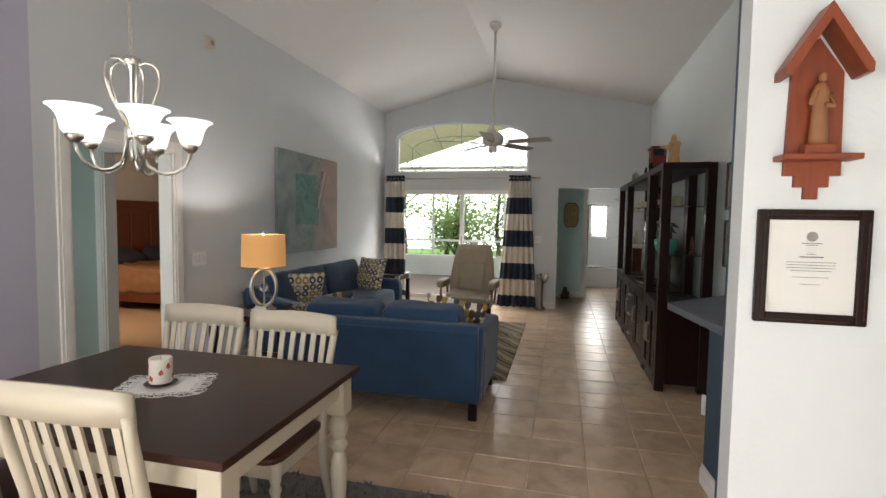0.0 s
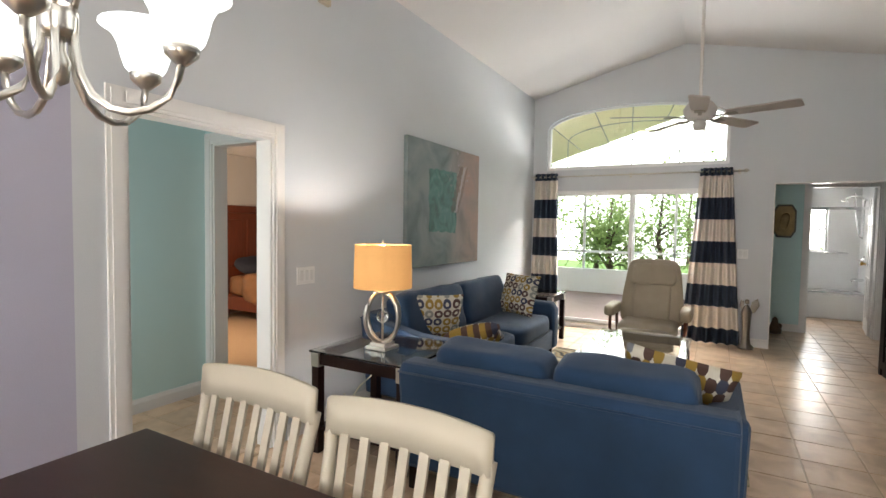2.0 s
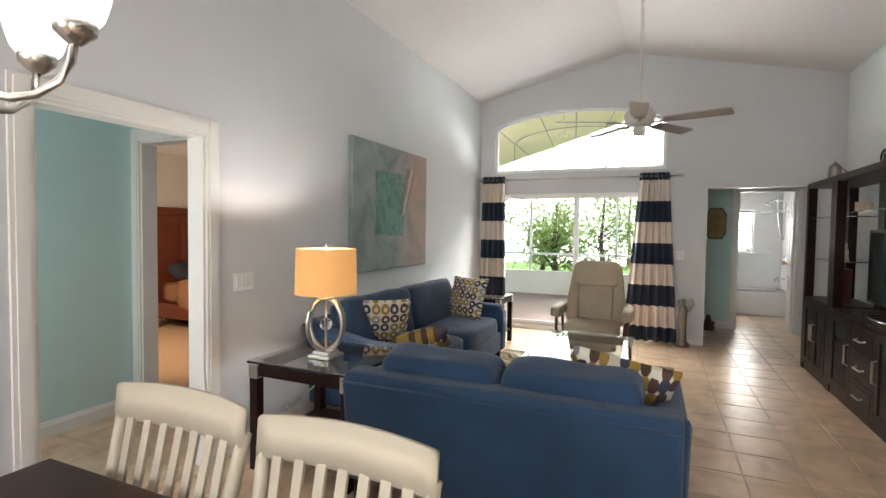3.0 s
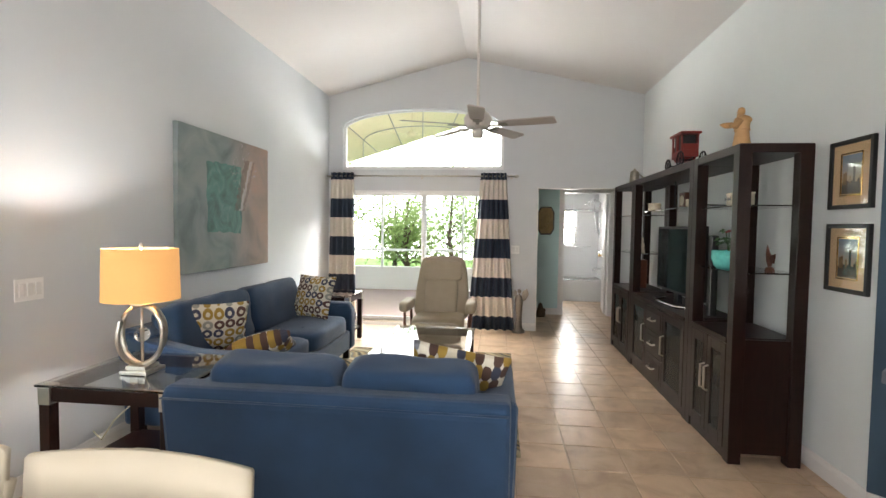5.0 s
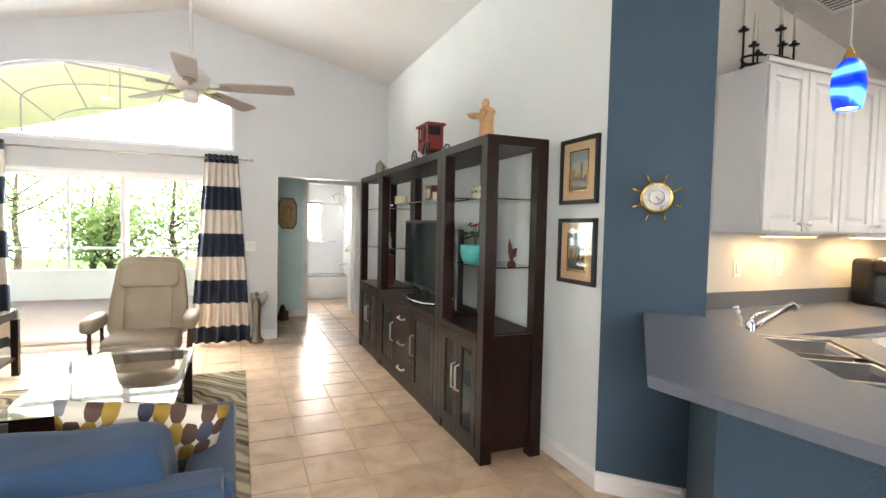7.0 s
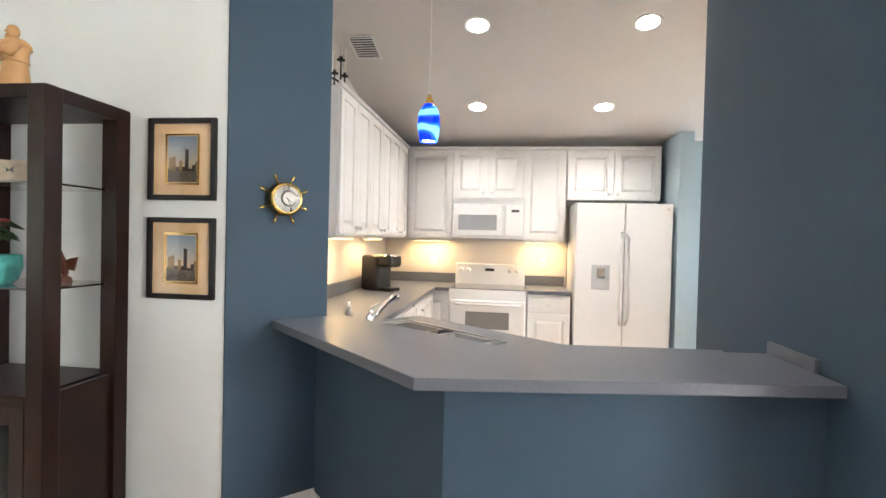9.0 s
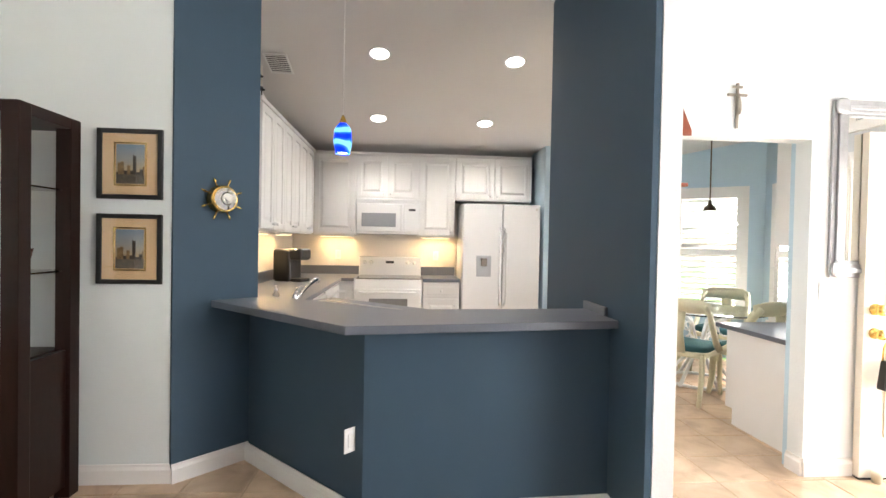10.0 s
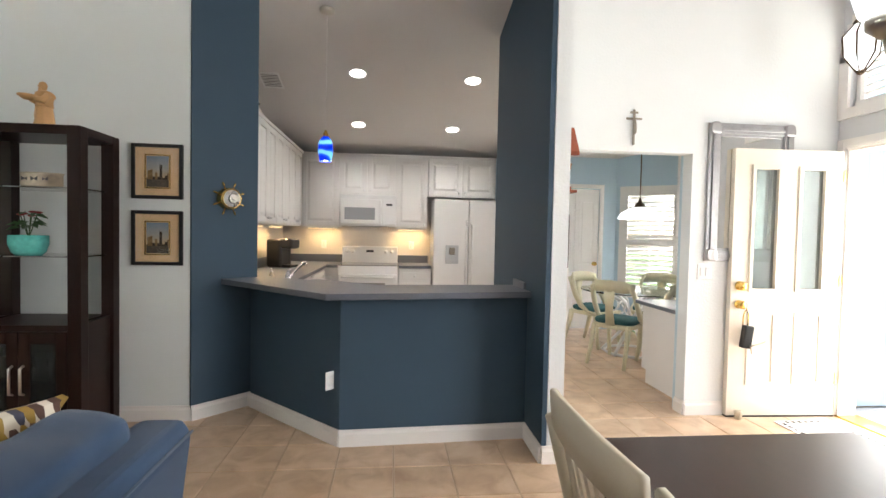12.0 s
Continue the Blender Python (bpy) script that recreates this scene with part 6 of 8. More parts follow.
# chandelier
cz = 1.60
CH = thing("chandelier", "nickel five-arm chandelier with frosted glass bell shades", "chandelier", pose(-1.81, 1.82, cz) @ Matrix.Scale(0.88, 4))
top = (roof(-1.81) - cz) / 0.88
part("stem", lathe([(0, 0.05), (0.016, 0.06), (0.020, 0.10), (0.012, 0.12), (0.010, 0.46), (0.020, 0.48), (0.022, 0.50), (0, 0.50)], 16), "nickel", CH, smooth=True)
part("hub", lathe([(0, 0.15), (0.03, 0.15), (0.034, 0.165), (0.034, 0.20), (0.03, 0.215), (0, 0.215)], 18), "nickel", CH, smooth=True)
part("cap", lathe([(0, 0.49), (0.04, 0.495), (0.036, 0.52), (0.012, 0.53), (0, 0.53)], 18), "nickel", CH, smooth=True)
for k in range(5):
    a = radians(38 + 72 * k)
    c, s = math.cos(a), math.sin(a)
    loop = [(0.03, 0.495), (0.055, 0.508), (0.085, 0.502), (0.106, 0.478), (0.113, 0.44), (0.107, 0.39), (0.088, 0.33), (0.062, 0.28), (0.040, 0.24), (0.03, 0.21)]
    part("cage_rod", tube([(r * c, r * s, z) for r, z in loop], 0.006, 8), "nickel", CH, smooth=True)
    arm = [(0.028, 0.19), (0.030, 0.13), (0.040, 0.075), (0.062, 0.035), (0.095, 0.010), (0.132, 0.003), (0.172, 0.012), (0.208, 0.040), (0.228, 0.078), (0.235, 0.115)]
    part("arm", tube([(r * c, r * s, z) for r, z in arm], 0.008, 8), "nickel", CH, smooth=True)
    part("socket_cup", lathe([(0, 0.103), (0.012, 0.108), (0.034, 0.128), (0.036, 0.148), (0, 0.148)], 16, at=(0.235 * c, 0.235 * s, 0)), "nickel", CH, smooth=True)
    shd = part("shade", lathe([(0.030, 0.138), (0.046, 0.158), (0.054, 0.185), (0.060, 0.212), (0.072, 0.236), (0.090, 0.252), (0.100, 0.256), (0.099, 0.259), (0.088, 0.255), (0.069, 0.239), (0.057, 0.213), (0.051, 0.186), (0.043, 0.160), (0.027, 0.142)], 24, at=(0.235 * c, 0.235 * s, 0)), "frost", CH, "frosted white bell glass shade", True)
    part("bulb", lathe([(0, 0.15), (0.018, 0.16), (0.024, 0.185), (0.017, 0.205), (0, 0.21)], 12, at=(0.235 * c, 0.235 * s, 0)), "bulb", shd, smooth=True)
chain = []
nl = int((top - 0.53) / 0.030)
for i in range(nl):
    z = 0.535 + i * (top - 0.56) / nl
    ring = [(0.009 * math.cos(b), 0.0, z + 0.017 + 0.020 * math.sin(b)) for b in [j * math.pi / 5 for j in range(10)]]
    if i % 2:
        ring = [(0, x, zz) for x, y, zz in ring]
    chain.append(tube(ring, 0.0022, 5, True))
part("chain", join(*chain), "nickel", CH, smooth=True)
part("ceiling_canopy", lathe([(0, top - 0.05), (0.03, top - 0.045), (0.06, top - 0.012), (0.06, top + 0.02), (0, top + 0.02)], 20), "nickel", CH, smooth=True)
lamp('POINT', "chandelier_bulbs", pose(-1.81, 1.82, cz + 0.30), 1.3, (1, 0.95, 0.88), 0.12)

# shrine and certificate on the white partition
shr = thing("wooden_wall_shrine", "reddish wooden wall shrine with gabled roof and shelf", "wall shrine", pose(0.548, 1.745, 1.506) @ Matrix.Scale(1.04, 4))
part("back_board", slab([(-0.065, 0.10), (0.065, 0.10), (0.060, 0.33), (0.0, 0.42), (-0.060, 0.33)], 'y', -0.014, 0.0), "red_wood", shr)
part("stepped_base", slab([(-0.066, 0.10), (0.066, 0.10), (0.066, 0.062), (0.04, 0.062), (0.04, 0.032), (0.016, 0.032), (0.016, 0.0), (-0.016, 0.0), (-0.016, 0.032), (-0.04, 0.032), (-0.04, 0.062), (-0.066, 0.062)], 'y', -0.014, 0.0), "red_wood", shr)
part("shelf", box((-0.09, -0.07, 0.10), (0.09, 0, 0.115), 0.003), "red_wood", shr)
for s in (-1, 1):
    part("roof_board", slab([(0, 0.49), (s * 0.096, 0.335), (s * 0.096, 0.312), (s * 0.083, 0.312), (0, 0.448)][::1], 'y', -0.075, 0.0), "red_wood", shr)
part("pedestal", box((-0.035, -0.055, 0.115), (0.035, -0.014, 0.14), 0.003), "red_wood", shr)
sf = thing("shrine_figurine", "small carved wooden robed figure in the shrine", "figurine", pose(0.548, 1.7085, 1.6525) @ Matrix.Scale(0.9, 4))
part("figure", join(lathe([(0, 0), (0.026, 0), (0.024, 0.04), (0.020, 0.10), (0.025, 0.15), (0.016, 0.175), (0.009, 0.182), (0, 0.184)], 14, 0.7), moved(puffy(0.024, 0.026, 0.034, 2.2, 4), pose(0, 0, 0.20)), tube([(0.022, -0.006, 0.15), (0.028, -0.016, 0.11), (0.005, -0.024, 0.115)], 0.007, 6), tube([(-0.022, -0.006, 0.15), (-0.03, -0.014, 0.12), (-0.02, -0.022, 0.155)], 0.007, 6)), "shrine_figure", sf, smooth=True)
ct = thing("framed_certificate", "framed certificate with beaded dark wood frame", "certificate", pose(0.561, 1.745, 1.318))
w, h, f = 0.277, 0.320, 0.029
part("frame", boxes(((-w / 2, -0.02, -h / 2), (-w / 2 + f, 0, h / 2)), ((w / 2 - f, -0.02, -h / 2), (w / 2, 0, h / 2)), ((-w / 2 + f, -0.02, -h / 2), (w / 2 - f, 0, -h / 2 + f)), ((-w / 2 + f, -0.02, h / 2 - f), (w / 2 - f, 0, h / 2)), bevel=0.004), "espresso", ct)
beads = [moved(puffy(0.005, 0.004, 0.005, 2, 1), pose(s * (w / 2 - 0.013), -0.021, -h / 2 + 0.02 + i * 0.0066)) for s in (-1, 1) for i in range(41)] + [moved(puffy(0.005, 0.004, 0.005, 2, 1), pose(-w / 2 + 0.02 + i * 0.0066, -0.021, s * (h / 2 - 0.013))) for s in (-1, 1) for i in range(33)]
part("beading", join(*beads), "bronze", ct)
part("paper", box((-w / 2 + f, -0.008, -h / 2 + f), (w / 2 - f, -0.004, h / 2 - f)), "paper", ct, "cream certificate sheet")
lines = [(0.065, 0.05, 0.002), (0.060, 0.03, 0.0015), (0.035, 0.02, 0.0015), (0.026, 0.06, 0.003), (0.012, 0.12, 0.0015), (0.004, 0.12, 0.0015), (-0.004, 0.12, 0.0015), (-0.012, 0.10, 0.0015), (-0.03, 0.09, 0.0012), (-0.05, 0.05, 0.0012)]
part("writing", boxes(*[((-l_ / 2, -0.0092, z), (l_ / 2, -0.008, z + t)) for z, l_, t in lines]), "ink", ct)
part("seal", moved(lathe([(0, 0), (0.014, 0), (0.014, 0.001), (0, 0.001)], 18), pose(0, -0.008, 0.085, 90)), "pewter", ct)
part("glazing", box((-w / 2 + f, -0.014, -h / 2 + f), (w / 2 - f, -0.012, h / 2 - f)), "pane_gloss", ct)

# ---- kitchen ----
KN = [(1.50, 3.87), (0.68, 3.08), (0.755, 1.875), (0.90, 1.875), (0.83, 3.02), (1.58, 3.74)]
structure("wall_bar", prism(KN, 0, 0.944), "slate_wall", "slate blue half wall under the breakfast bar")
bar = thing("breakfast_bar", "blue-grey laminate breakfast bar top with angled corner", "bar top", pose(0, 0, 0))
part("top", prism([(1.31, 4.01), (0.475, 3.147), (0.666, 1.875), (1.10, 1.875), (1.00, 2.93), (1.56, 3.73)], 0.946, 0.984, 0.004), "laminate", bar)
part("end_splash", box((0.80, 1.874, 0.985), (1.10, 1.890, 1.03), 0.002), "laminate", bar)
worktop = thing("kitchen_worktop", "blue-grey laminate L-shaped kitchen worktop with backsplash lip", "worktop", pose(0, 0, 0))
part("top", join(box((1.62, 3.60, 0.878), (4.62, 4.275, 0.915), 0.003), box((3.98, 3.46, 0.878), (4.618, 3.60, 0.915), 0.003)), "laminate", worktop)
part("side_top", box((3.98, 2.26, 0.878), (4.618, 2.68, 0.915), 0.003), "laminate", worktop)
part("peninsula_top", prism([(1.12, 1.90), (1.02, 2.78), (1.42, 2.62), (1.48, 1.90)], 0.876, 0.913), "laminate", worktop)
part("sink_top", join(*[moved(box((x0, y0, 0.877), (x1, y1, 0.9135)), pose(1.50, 3.27, 0, 0, 0, 50)) for x0, y0, x1, y1 in ((-0.62, 0.175, 0.42, 0.30), (-0.62, -0.36, 0.50, -0.175), (-0.62, -0.175, -0.37, 0.175), (0.37, -0.175, 0.50, 0.175))]), "laminate", worktop)
part("splash_lip", join(box((1.62, 4.258, 0.915), (4.60, 4.277, 1.02), 0.002), box((4.60, 2.26, 0.915), (4.617, 4.258, 1.02), 0.002)), "laminate", worktop)
sink = thing("kitchen_sink", "stainless steel double bowl sink set diagonally", "sink", pose(1.50, 3.27, 0.914, 0, 0, 50))
for cx in (-0.19, 0.19):
    bmn = lathe([(0.0, -0.15), (0.10, -0.15), (0.16, -0.13), (0.175, -0.02), (0.185, 0.004), (0.21, 0.005), (0.21, 0.001)], 4)
    for v in bmn.verts:
        v.co = pose(cx, 0, 0, 0, 0, 45) @ v.co
    part("basin", bmn, "steel", sink)
    part("drain", lathe([(0, -0.149), (0.04, -0.148), (0.04, -0.147), (0, -0.146)], 16, at=(cx, 0, 0)), "chrome", sink)
part("rim", join(*[tube([(-0.36, s * 0.165, 0.005), (0.36, s * 0.165, 0.005)], 0.007, 6) for s in (-1, 1)], *[tube([(s * 0.36, -0.165, 0.005), (s * 0.36, 0.165, 0.005)], 0.007, 6) for s in (-1, 1)]), "steel", sink, smooth=True)
fa = thing("kitchen_faucet", "chrome single-lever kitchen faucet", "faucet", pose(1.50, 3.57, 0.915, 0, 0, -40) @ Matrix.Scale(0.8, 4))
part("base", lathe([(0, 0), (0.032, 0), (0.03, 0.02), (0.024, 0.05), (0.028, 0.10), (0.015, 0.125), (0, 0.125)], 18), "chrome", fa, smooth=True)
part("spout", tube([(0, 0, 0.06), (0.06, 0, 0.12), (0.13, 0, 0.175), (0.20, 0, 0.215), (0.22, 0, 0.20)], [0.018, 0.017, 0.017, 0.022, 0.022], 12), "chrome", fa, smooth=True)
part("lever", tube([(0, 0, 0.12), (0.03, 0.02, 0.15), (0.10, 0.04, 0.17)], [0.012, 0.009, 0.007], 10), "chrome", fa, smooth=True)
sp = thing("soap_bottle", "small pale pump bottle of soap by the sink", "soap bottle", pose(1.62, 3.72, 0.915) @ Matrix.Scale(0.72, 4))
part("bottle", lathe([(0, 0), (0.03, 0), (0.033, 0.02), (0.03, 0.10), (0.014, 0.125), (0.014, 0.135), (0, 0.135)], 16), "soap", sp, smooth=True)
part("pump", join(lathe([(0, 0.135), (0.016, 0.135), (0.016, 0.15), (0.005, 0.155), (0.005, 0.175), (0, 0.175)], 12), tube([(0, 0, 0.175), (-0.045, 0, 0.172)], 0.008, 8)), "vinyl", sp, smooth=True)


def slab_panel(x0, z0, x1, z1, y0, y1, edge):
    """A raised field with wide chamfered edges."""
    bm = bmesh.new()
    a = [bm.verts.new((x, y0, z)) for x, z in ((x0, z0), (x1, z0), (x1, z1), (x0, z1))]
    b = [bm.verts.new((x, y1, z)) for x, z in ((x0 + edge, z0 + edge), (x1 - edge, z0 + edge), (x1 - edge, z1 - edge), (x0 + edge, z1 - edge))]
    bm.faces.new(b)
    bm.faces.new(a[::-1])
    for i in range(4):
        bm.faces.new((a[i], a[(i + 1) % 4], b[(i + 1) % 4], b[i]))
    bmesh.ops.recalc_face_normals(bm, faces=bm.faces)
    return bm


def raised_door(parent, w, h, m, knob=None):
    """A cabinet door with a raised panel; front face towards -y, from the corner at m."""
    d = part("door", moved(boxes(((0, -0.02, 0), (0.055, 0, h)), ((w - 0.055, -0.02, 0), (w, 0, h)), ((0.055, -0.02, 0), (w - 0.055, 0, 0.055)), ((0.055, -0.02, h - 0.055), (w - 0.055, 0, h)), ((0.055, -0.006, 0.055), (w - 0.055, 0, h - 0.055)), bevel=0.003), m), "white_cab", parent)
    if w > 0.18 and h > 0.18:
        part("raised_panel", moved(slab_panel(0.072, 0.072, w - 0.072, h - 0.072, -0.006, -0.019, 0.022), m), "white_cab", d)
    if knob:
        part("knob", moved(moved(lathe([(0, 0), (0.006, 0), (0.006, 0.012), (0.014, 0.02), (0.011, 0.03), (0, 0.032)], 12), pose(knob[0], -0.02, knob[1], 90)), m), "white_gloss", d, smooth=True)
    return d


def upper(m, w, h, doors, label):
    """A wall cabinet w wide and h high, 0.30 deep, front towards -y."""
    u = thing("wall_cabinet", label, "cabinet", m, group="white wall cabinets")
    part("carcass", box((0, 0, 0), (w, 0.30, h), 0.002), "white_cab", u)
    dw = w / doors
    for i in range(doors):
        kx = dw - 0.05 if i % 2 == 0 else 0.035
        raised_door(u, dw - 0.012, h - 0.03, pose(i * dw + 0.006, 0, 0.015), (kx, 0.045))
    return u


ZB, ZT = 1.40, 2.36
for i in range(3):
    upper(pose(2.10 + i * 0.70, 3.975, ZB), 0.70, ZT - ZB, 2, "white raised-panel wall cabinet with two doors")
east = lambda y, z: pose(4.32, y, z, 0, 0, -90)
upper(east(3.97, ZB), 0.49, ZT - ZB, 1, "white raised-panel corner wall cabinet")
upper(east(3.48, 1.84), 0.74, ZT - 1.84, 2, "short white cabinet above the microwave")
upper(east(2.74, ZB), 0.44, ZT - ZB, 1, "white raised-panel wall cabinet beside the fridge")
upper(east(2.295, 1.84), 0.935, ZT - 1.84, 2, "short white cabinet above the fridge")
cr = thing("cabinet_crown", "white crown strip along the cabinet tops", "moulding", pose(0, 0, ZT), kind="structure")
part("crown", join(box((2.09, 3.955, 0), (4.32, 3.975, 0.03), 0.004), box((4.30, 1.36, 0), (4.32, 3.97, 0.03), 0.004)), "white_cab", cr)


def base_unit(m, w, label, drawer=True):
    u = thing("base_cabinet", label, "cabinet", m, group="white base cabinets")
    part("carcass", box((0, 0, 0.10), (w, 0.58, 0.876), 0.002), "white_cab", u)
    part("toe_kick", box((0, 0.06, 0), (w, 0.08, 0.10)), "white_cab", u)
    if drawer:
        dr = part("drawer", moved(boxes(((0.006, -0.02, 0.70), (w - 0.006, 0, 0.86)), ((0.05, -0.026, 0.735), (w - 0.05, -0.02, 0.825)), bevel=0.003), pose(0, 0, 0)), "white_cab", u)
        part("knob", moved(lathe([(0, 0), (0.006, 0), (0.006, 0.012), (0.014, 0.02), (0.011, 0.03), (0, 0.032)], 12), pose(w / 2, -0.026, 0.78, 90)), "white_gloss", dr, smooth=True)
    raised_door(u, w - 0.012, 0.57 if drawer else 0.73, pose(0.006, 0, 0.115), (w - 0.06, 0.50))
    return u


base_unit(pose(4.02, 2.68, 0, 0, 0, -90), 0.42, "white base cabinet with drawer beside the fridge")
base_unit(pose(4.02, 3.98, 0, 0, 0, -90), 0.52, "white base cabinet in the kitchen corner", False)
for i in range(4):
    base_unit(pose(2.05 + i * 0.48, 3.64, 0), 0.48, "white base cabinet below the kitchen worktop", i % 2 == 0)

rg = thing("kitchen_range", "white electric range with black glass cooktop", "stove", pose(3.97, 3.455, 0, 0, 0, -90))
part("body", box((0, 0, 0.03), (0.765, 0.63, 0.905), 0.006), "white_gloss", rg)
part("oven_door", box((0.01, -0.035, 0.20), (0.755, 0, 0.80), 0.008), "white_gloss", rg)
part("oven_window", box((0.17, -0.038, 0.52), (0.60, -0.034, 0.69), 0.002), material("grey_oven_glass", (0.24, 0.235, 0.23), 0.15, vary=0.03, bump=0), rg, "grey oven window")
part("oven_handle", tube([(0.06, -0.03, 0.765), (0.07, -0.075, 0.765), (0.695, -0.075, 0.765), (0.705, -0.03, 0.765)], 0.011, 10), "white_gloss", rg, smooth=True)
part("bottom_drawer", box((0.01, -0.03, 0.05), (0.755, 0, 0.19), 0.006), "white_gloss", rg)
part("cooktop", box((0.02, 0.0, 0.905), (0.745, 0.55, 0.916), 0.003), material("grey_ceramic_hob", (0.20, 0.19, 0.185), 0.12, vary=0.1, scale=80, bump=0), rg, "glossy ceramic hob")
part("backguard", box((0.0, 0.55, 0.905), (0.765, 0.63, 1.14), 0.012, 3), "white_gloss", rg)
part("clock_display", box((0.33, 0.545, 1.06), (0.43, 0.552, 1.09)), "black", rg)
for x in (0.07, 0.15, 0.60, 0.68):
    part("knob", moved(lathe([(0, 0), (0.024, 0), (0.02, 0.022), (0, 0.024)], 16), pose(x, 0.55, 1.07, 90)), "white_gloss", rg, smooth=True)
mwv = thing("microwave", "white over-range microwave with grey window", "microwave", pose(4.24, 3.475, 1.415, 0, 0, -90))
part("body", box((0, 0, 0), (0.755, 0.36, 0.42), 0.008), "white_gloss", mwv)
part("door", box((0.01, -0.022, 0.03), (0.56, 0, 0.36), 0.006), "white_gloss", mwv)
part("window", box((0.07, -0.025, 0.09), (0.47, -0.021, 0.25), 0.002), material("grey_mesh_glass", (0.30, 0.31, 0.33), 0.2, vary=0.05, bump=0), mwv, "grey mesh window")
part("handle", box((0.525, -0.05, 0.05), (0.555, -0.022, 0.35), 0.008), "white_gloss", mwv)
part("control_panel", box((0.565, -0.02, 0.03), (0.745, 0, 0.36), 0.004), "white_gloss", mwv)
part("display", box((0.62, -0.023, 0.28), (0.70, -0.019, 0.305)), "black", mwv)
part("vent_grille", boxes(*[((0.02, -0.012, 0.375 + i * 0.011), (0.735, 0, 0.380 + i * 0.011)) for i in range(4)]), "white_gloss", mwv)
fr = thing("refrigerator", "white side-by-side refrigerator with ice dispenser", "refrigerator", pose(3.97, 2.235, 0, 0, 0, -90))
part("body", box((0, 0.07, 0.02), (0.90, 0.63, 1.785), 0.004), "white_gloss", fr)
dl = part("freezer_door", box((0.003, 0, 0.03), (0.455, 0.066, 1.785), 0.010, 3), "white_gloss", fr)
part("fridge_door", box((0.462, 0, 0.03), (0.897, 0.066, 1.785), 0.010, 3), "white_gloss", fr)
for x, x2 in ((0.435, 0.42), (0.482, 0.497)):
    part("handle", tube([(x, 0.0, 0.62), (x2, -0.05, 0.68), (x2, -0.055, 1.05), (x2, -0.05, 1.45), (x, 0.0, 1.50)], 0.013, 8), "white_gloss", fr, smooth=True)
part("dispenser_recess", box((0.16, -0.004, 0.95), (0.33, 0.002, 1.19), 0.004), material("pale_grey_plastic", (0.46, 0.48, 0.50), 0.4, vary=0.04), dl, "grey ice dispenser recess")
part("dispenser_nozzle", box((0.21, -0.02, 1.07), (0.28, 0.0, 1.16), 0.006), "pewter", dl)
part("emblem", box((0.84, -0.003, 1.72), (0.865, 0.002, 1.745)), "nickel", fr)
cm = thing("coffee_maker", "black single-cup coffee maker on the worktop", "coffee maker", pose(3.48, 4.04, 0.915, 0, 0, -25) @ Matrix.Scale(1.08, 4))
part("body", box((-0.10, -0.05, 0), (0.10, 0.14, 0.30), 0.03, 3), "black", cm)
part("head", box((-0.085, -0.17, 0.20), (0.085, 0.0, 0.31), 0.03, 3), "black", cm)
part("drip_tray", box((-0.07, -0.16, 0.0), (0.07, -0.04, 0.03), 0.008), "black", cm)
part("chrome_band", tube([(-0.085, -0.10, 0.295), (-0.05, -0.165, 0.30), (0.05, -0.165, 0.30), (0.085, -0.10, 0.295)], 0.007, 8), "chrome", cm, smooth=True)
for y, axis_m in ((3.72, pose(4.616, 3.72, 1.16, 0, 0, -90)), (2.50, pose(4.616, 2.50, 1.16, 0, 0, -90))):
    switch_plate(axis_m, 1, "white outlet plate on the kitchen wall")
for x in (2.35, 2.75):
    switch_plate(pose(x, 4.278, 1.17), 1, "white outlet plate above the worktop")
for (x, y, w, d) in ((2.6, 4.12, 0.5, 0.05), (3.5, 4.12, 0.5, 0.05), (4.47, 3.72, 0.05, 0.40), (4.47, 2.52, 0.05, 0.36)):
    ul = thing("under_cabinet_light", "warm strip light under the wall cabinets", "light", pose(x, y, ZB), group="under cabinet lights")
    part("housing", box((-w / 2, -d / 2, -0.02), (w / 2, d / 2, 0.0), 0.003), "vinyl", ul)
    part("strip", box((-w / 2 + 0.01, -d / 2 + 0.01, -0.023), (w / 2 - 0.01, d / 2 - 0.01, -0.019)), "warm_bulb", ul)
    lamp('AREA', "under_cabinet_glow", pose(x, y, ZB - 0.03), 0.8, (1, 0.66, 0.30), w, d)
SL = math.degrees(math.atan(0.2245))
for (x, y) in ((2.545, 3.135), (2.57, 1.985), (3.69, 3.20), (3.72, 2.05)):
    cn = thing("recessed_light", "round recessed ceiling light with white trim, lit", "ceiling light", pose(x, y, roof(x) - 0.006, 0, SL, 0), group="recessed kitchen lights")
    part("trim_ring", lathe([(0.075, 0.004), (0.078, 0.0), (0.095, 0.0), (0.097, 0.006), (0.075, 0.006)], 28), "vinyl", cn, smooth=True)
    part("lens", lathe([(0, 0.002), (0.075, 0.002), (0.075, 0.005), (0, 0.005)], 24), "bulb", cn, "glowing lens")
    lamp('SPOT', "recessed_beam", pose(x, y, roof(x) - 0.03), 10, (1, 0.95, 0.89), 0.08, spot=130)
vt = thing("ceiling_vent", "rectangular white ceiling air vent with slats", "vent", pose(2.755, 4.01, roof(2.755) - 0.004, 0, SL, 0))
part("frame", boxes(((-0.15, -0.10, -0.006), (0.15, -0.085, 0.0)), ((-0.15, 0.085, -0.006), (0.15, 0.10, 0.0)), ((-0.15, -0.085, -0.006), (-0.135, 0.085, 0)), ((0.135, -0.085, -0.006), (0.15, 0.085, 0))), "vinyl", vt)
part("backing", box((-0.135, -0.085, -0.001), (0.135, 0.085, 0.0)), "black", vt)
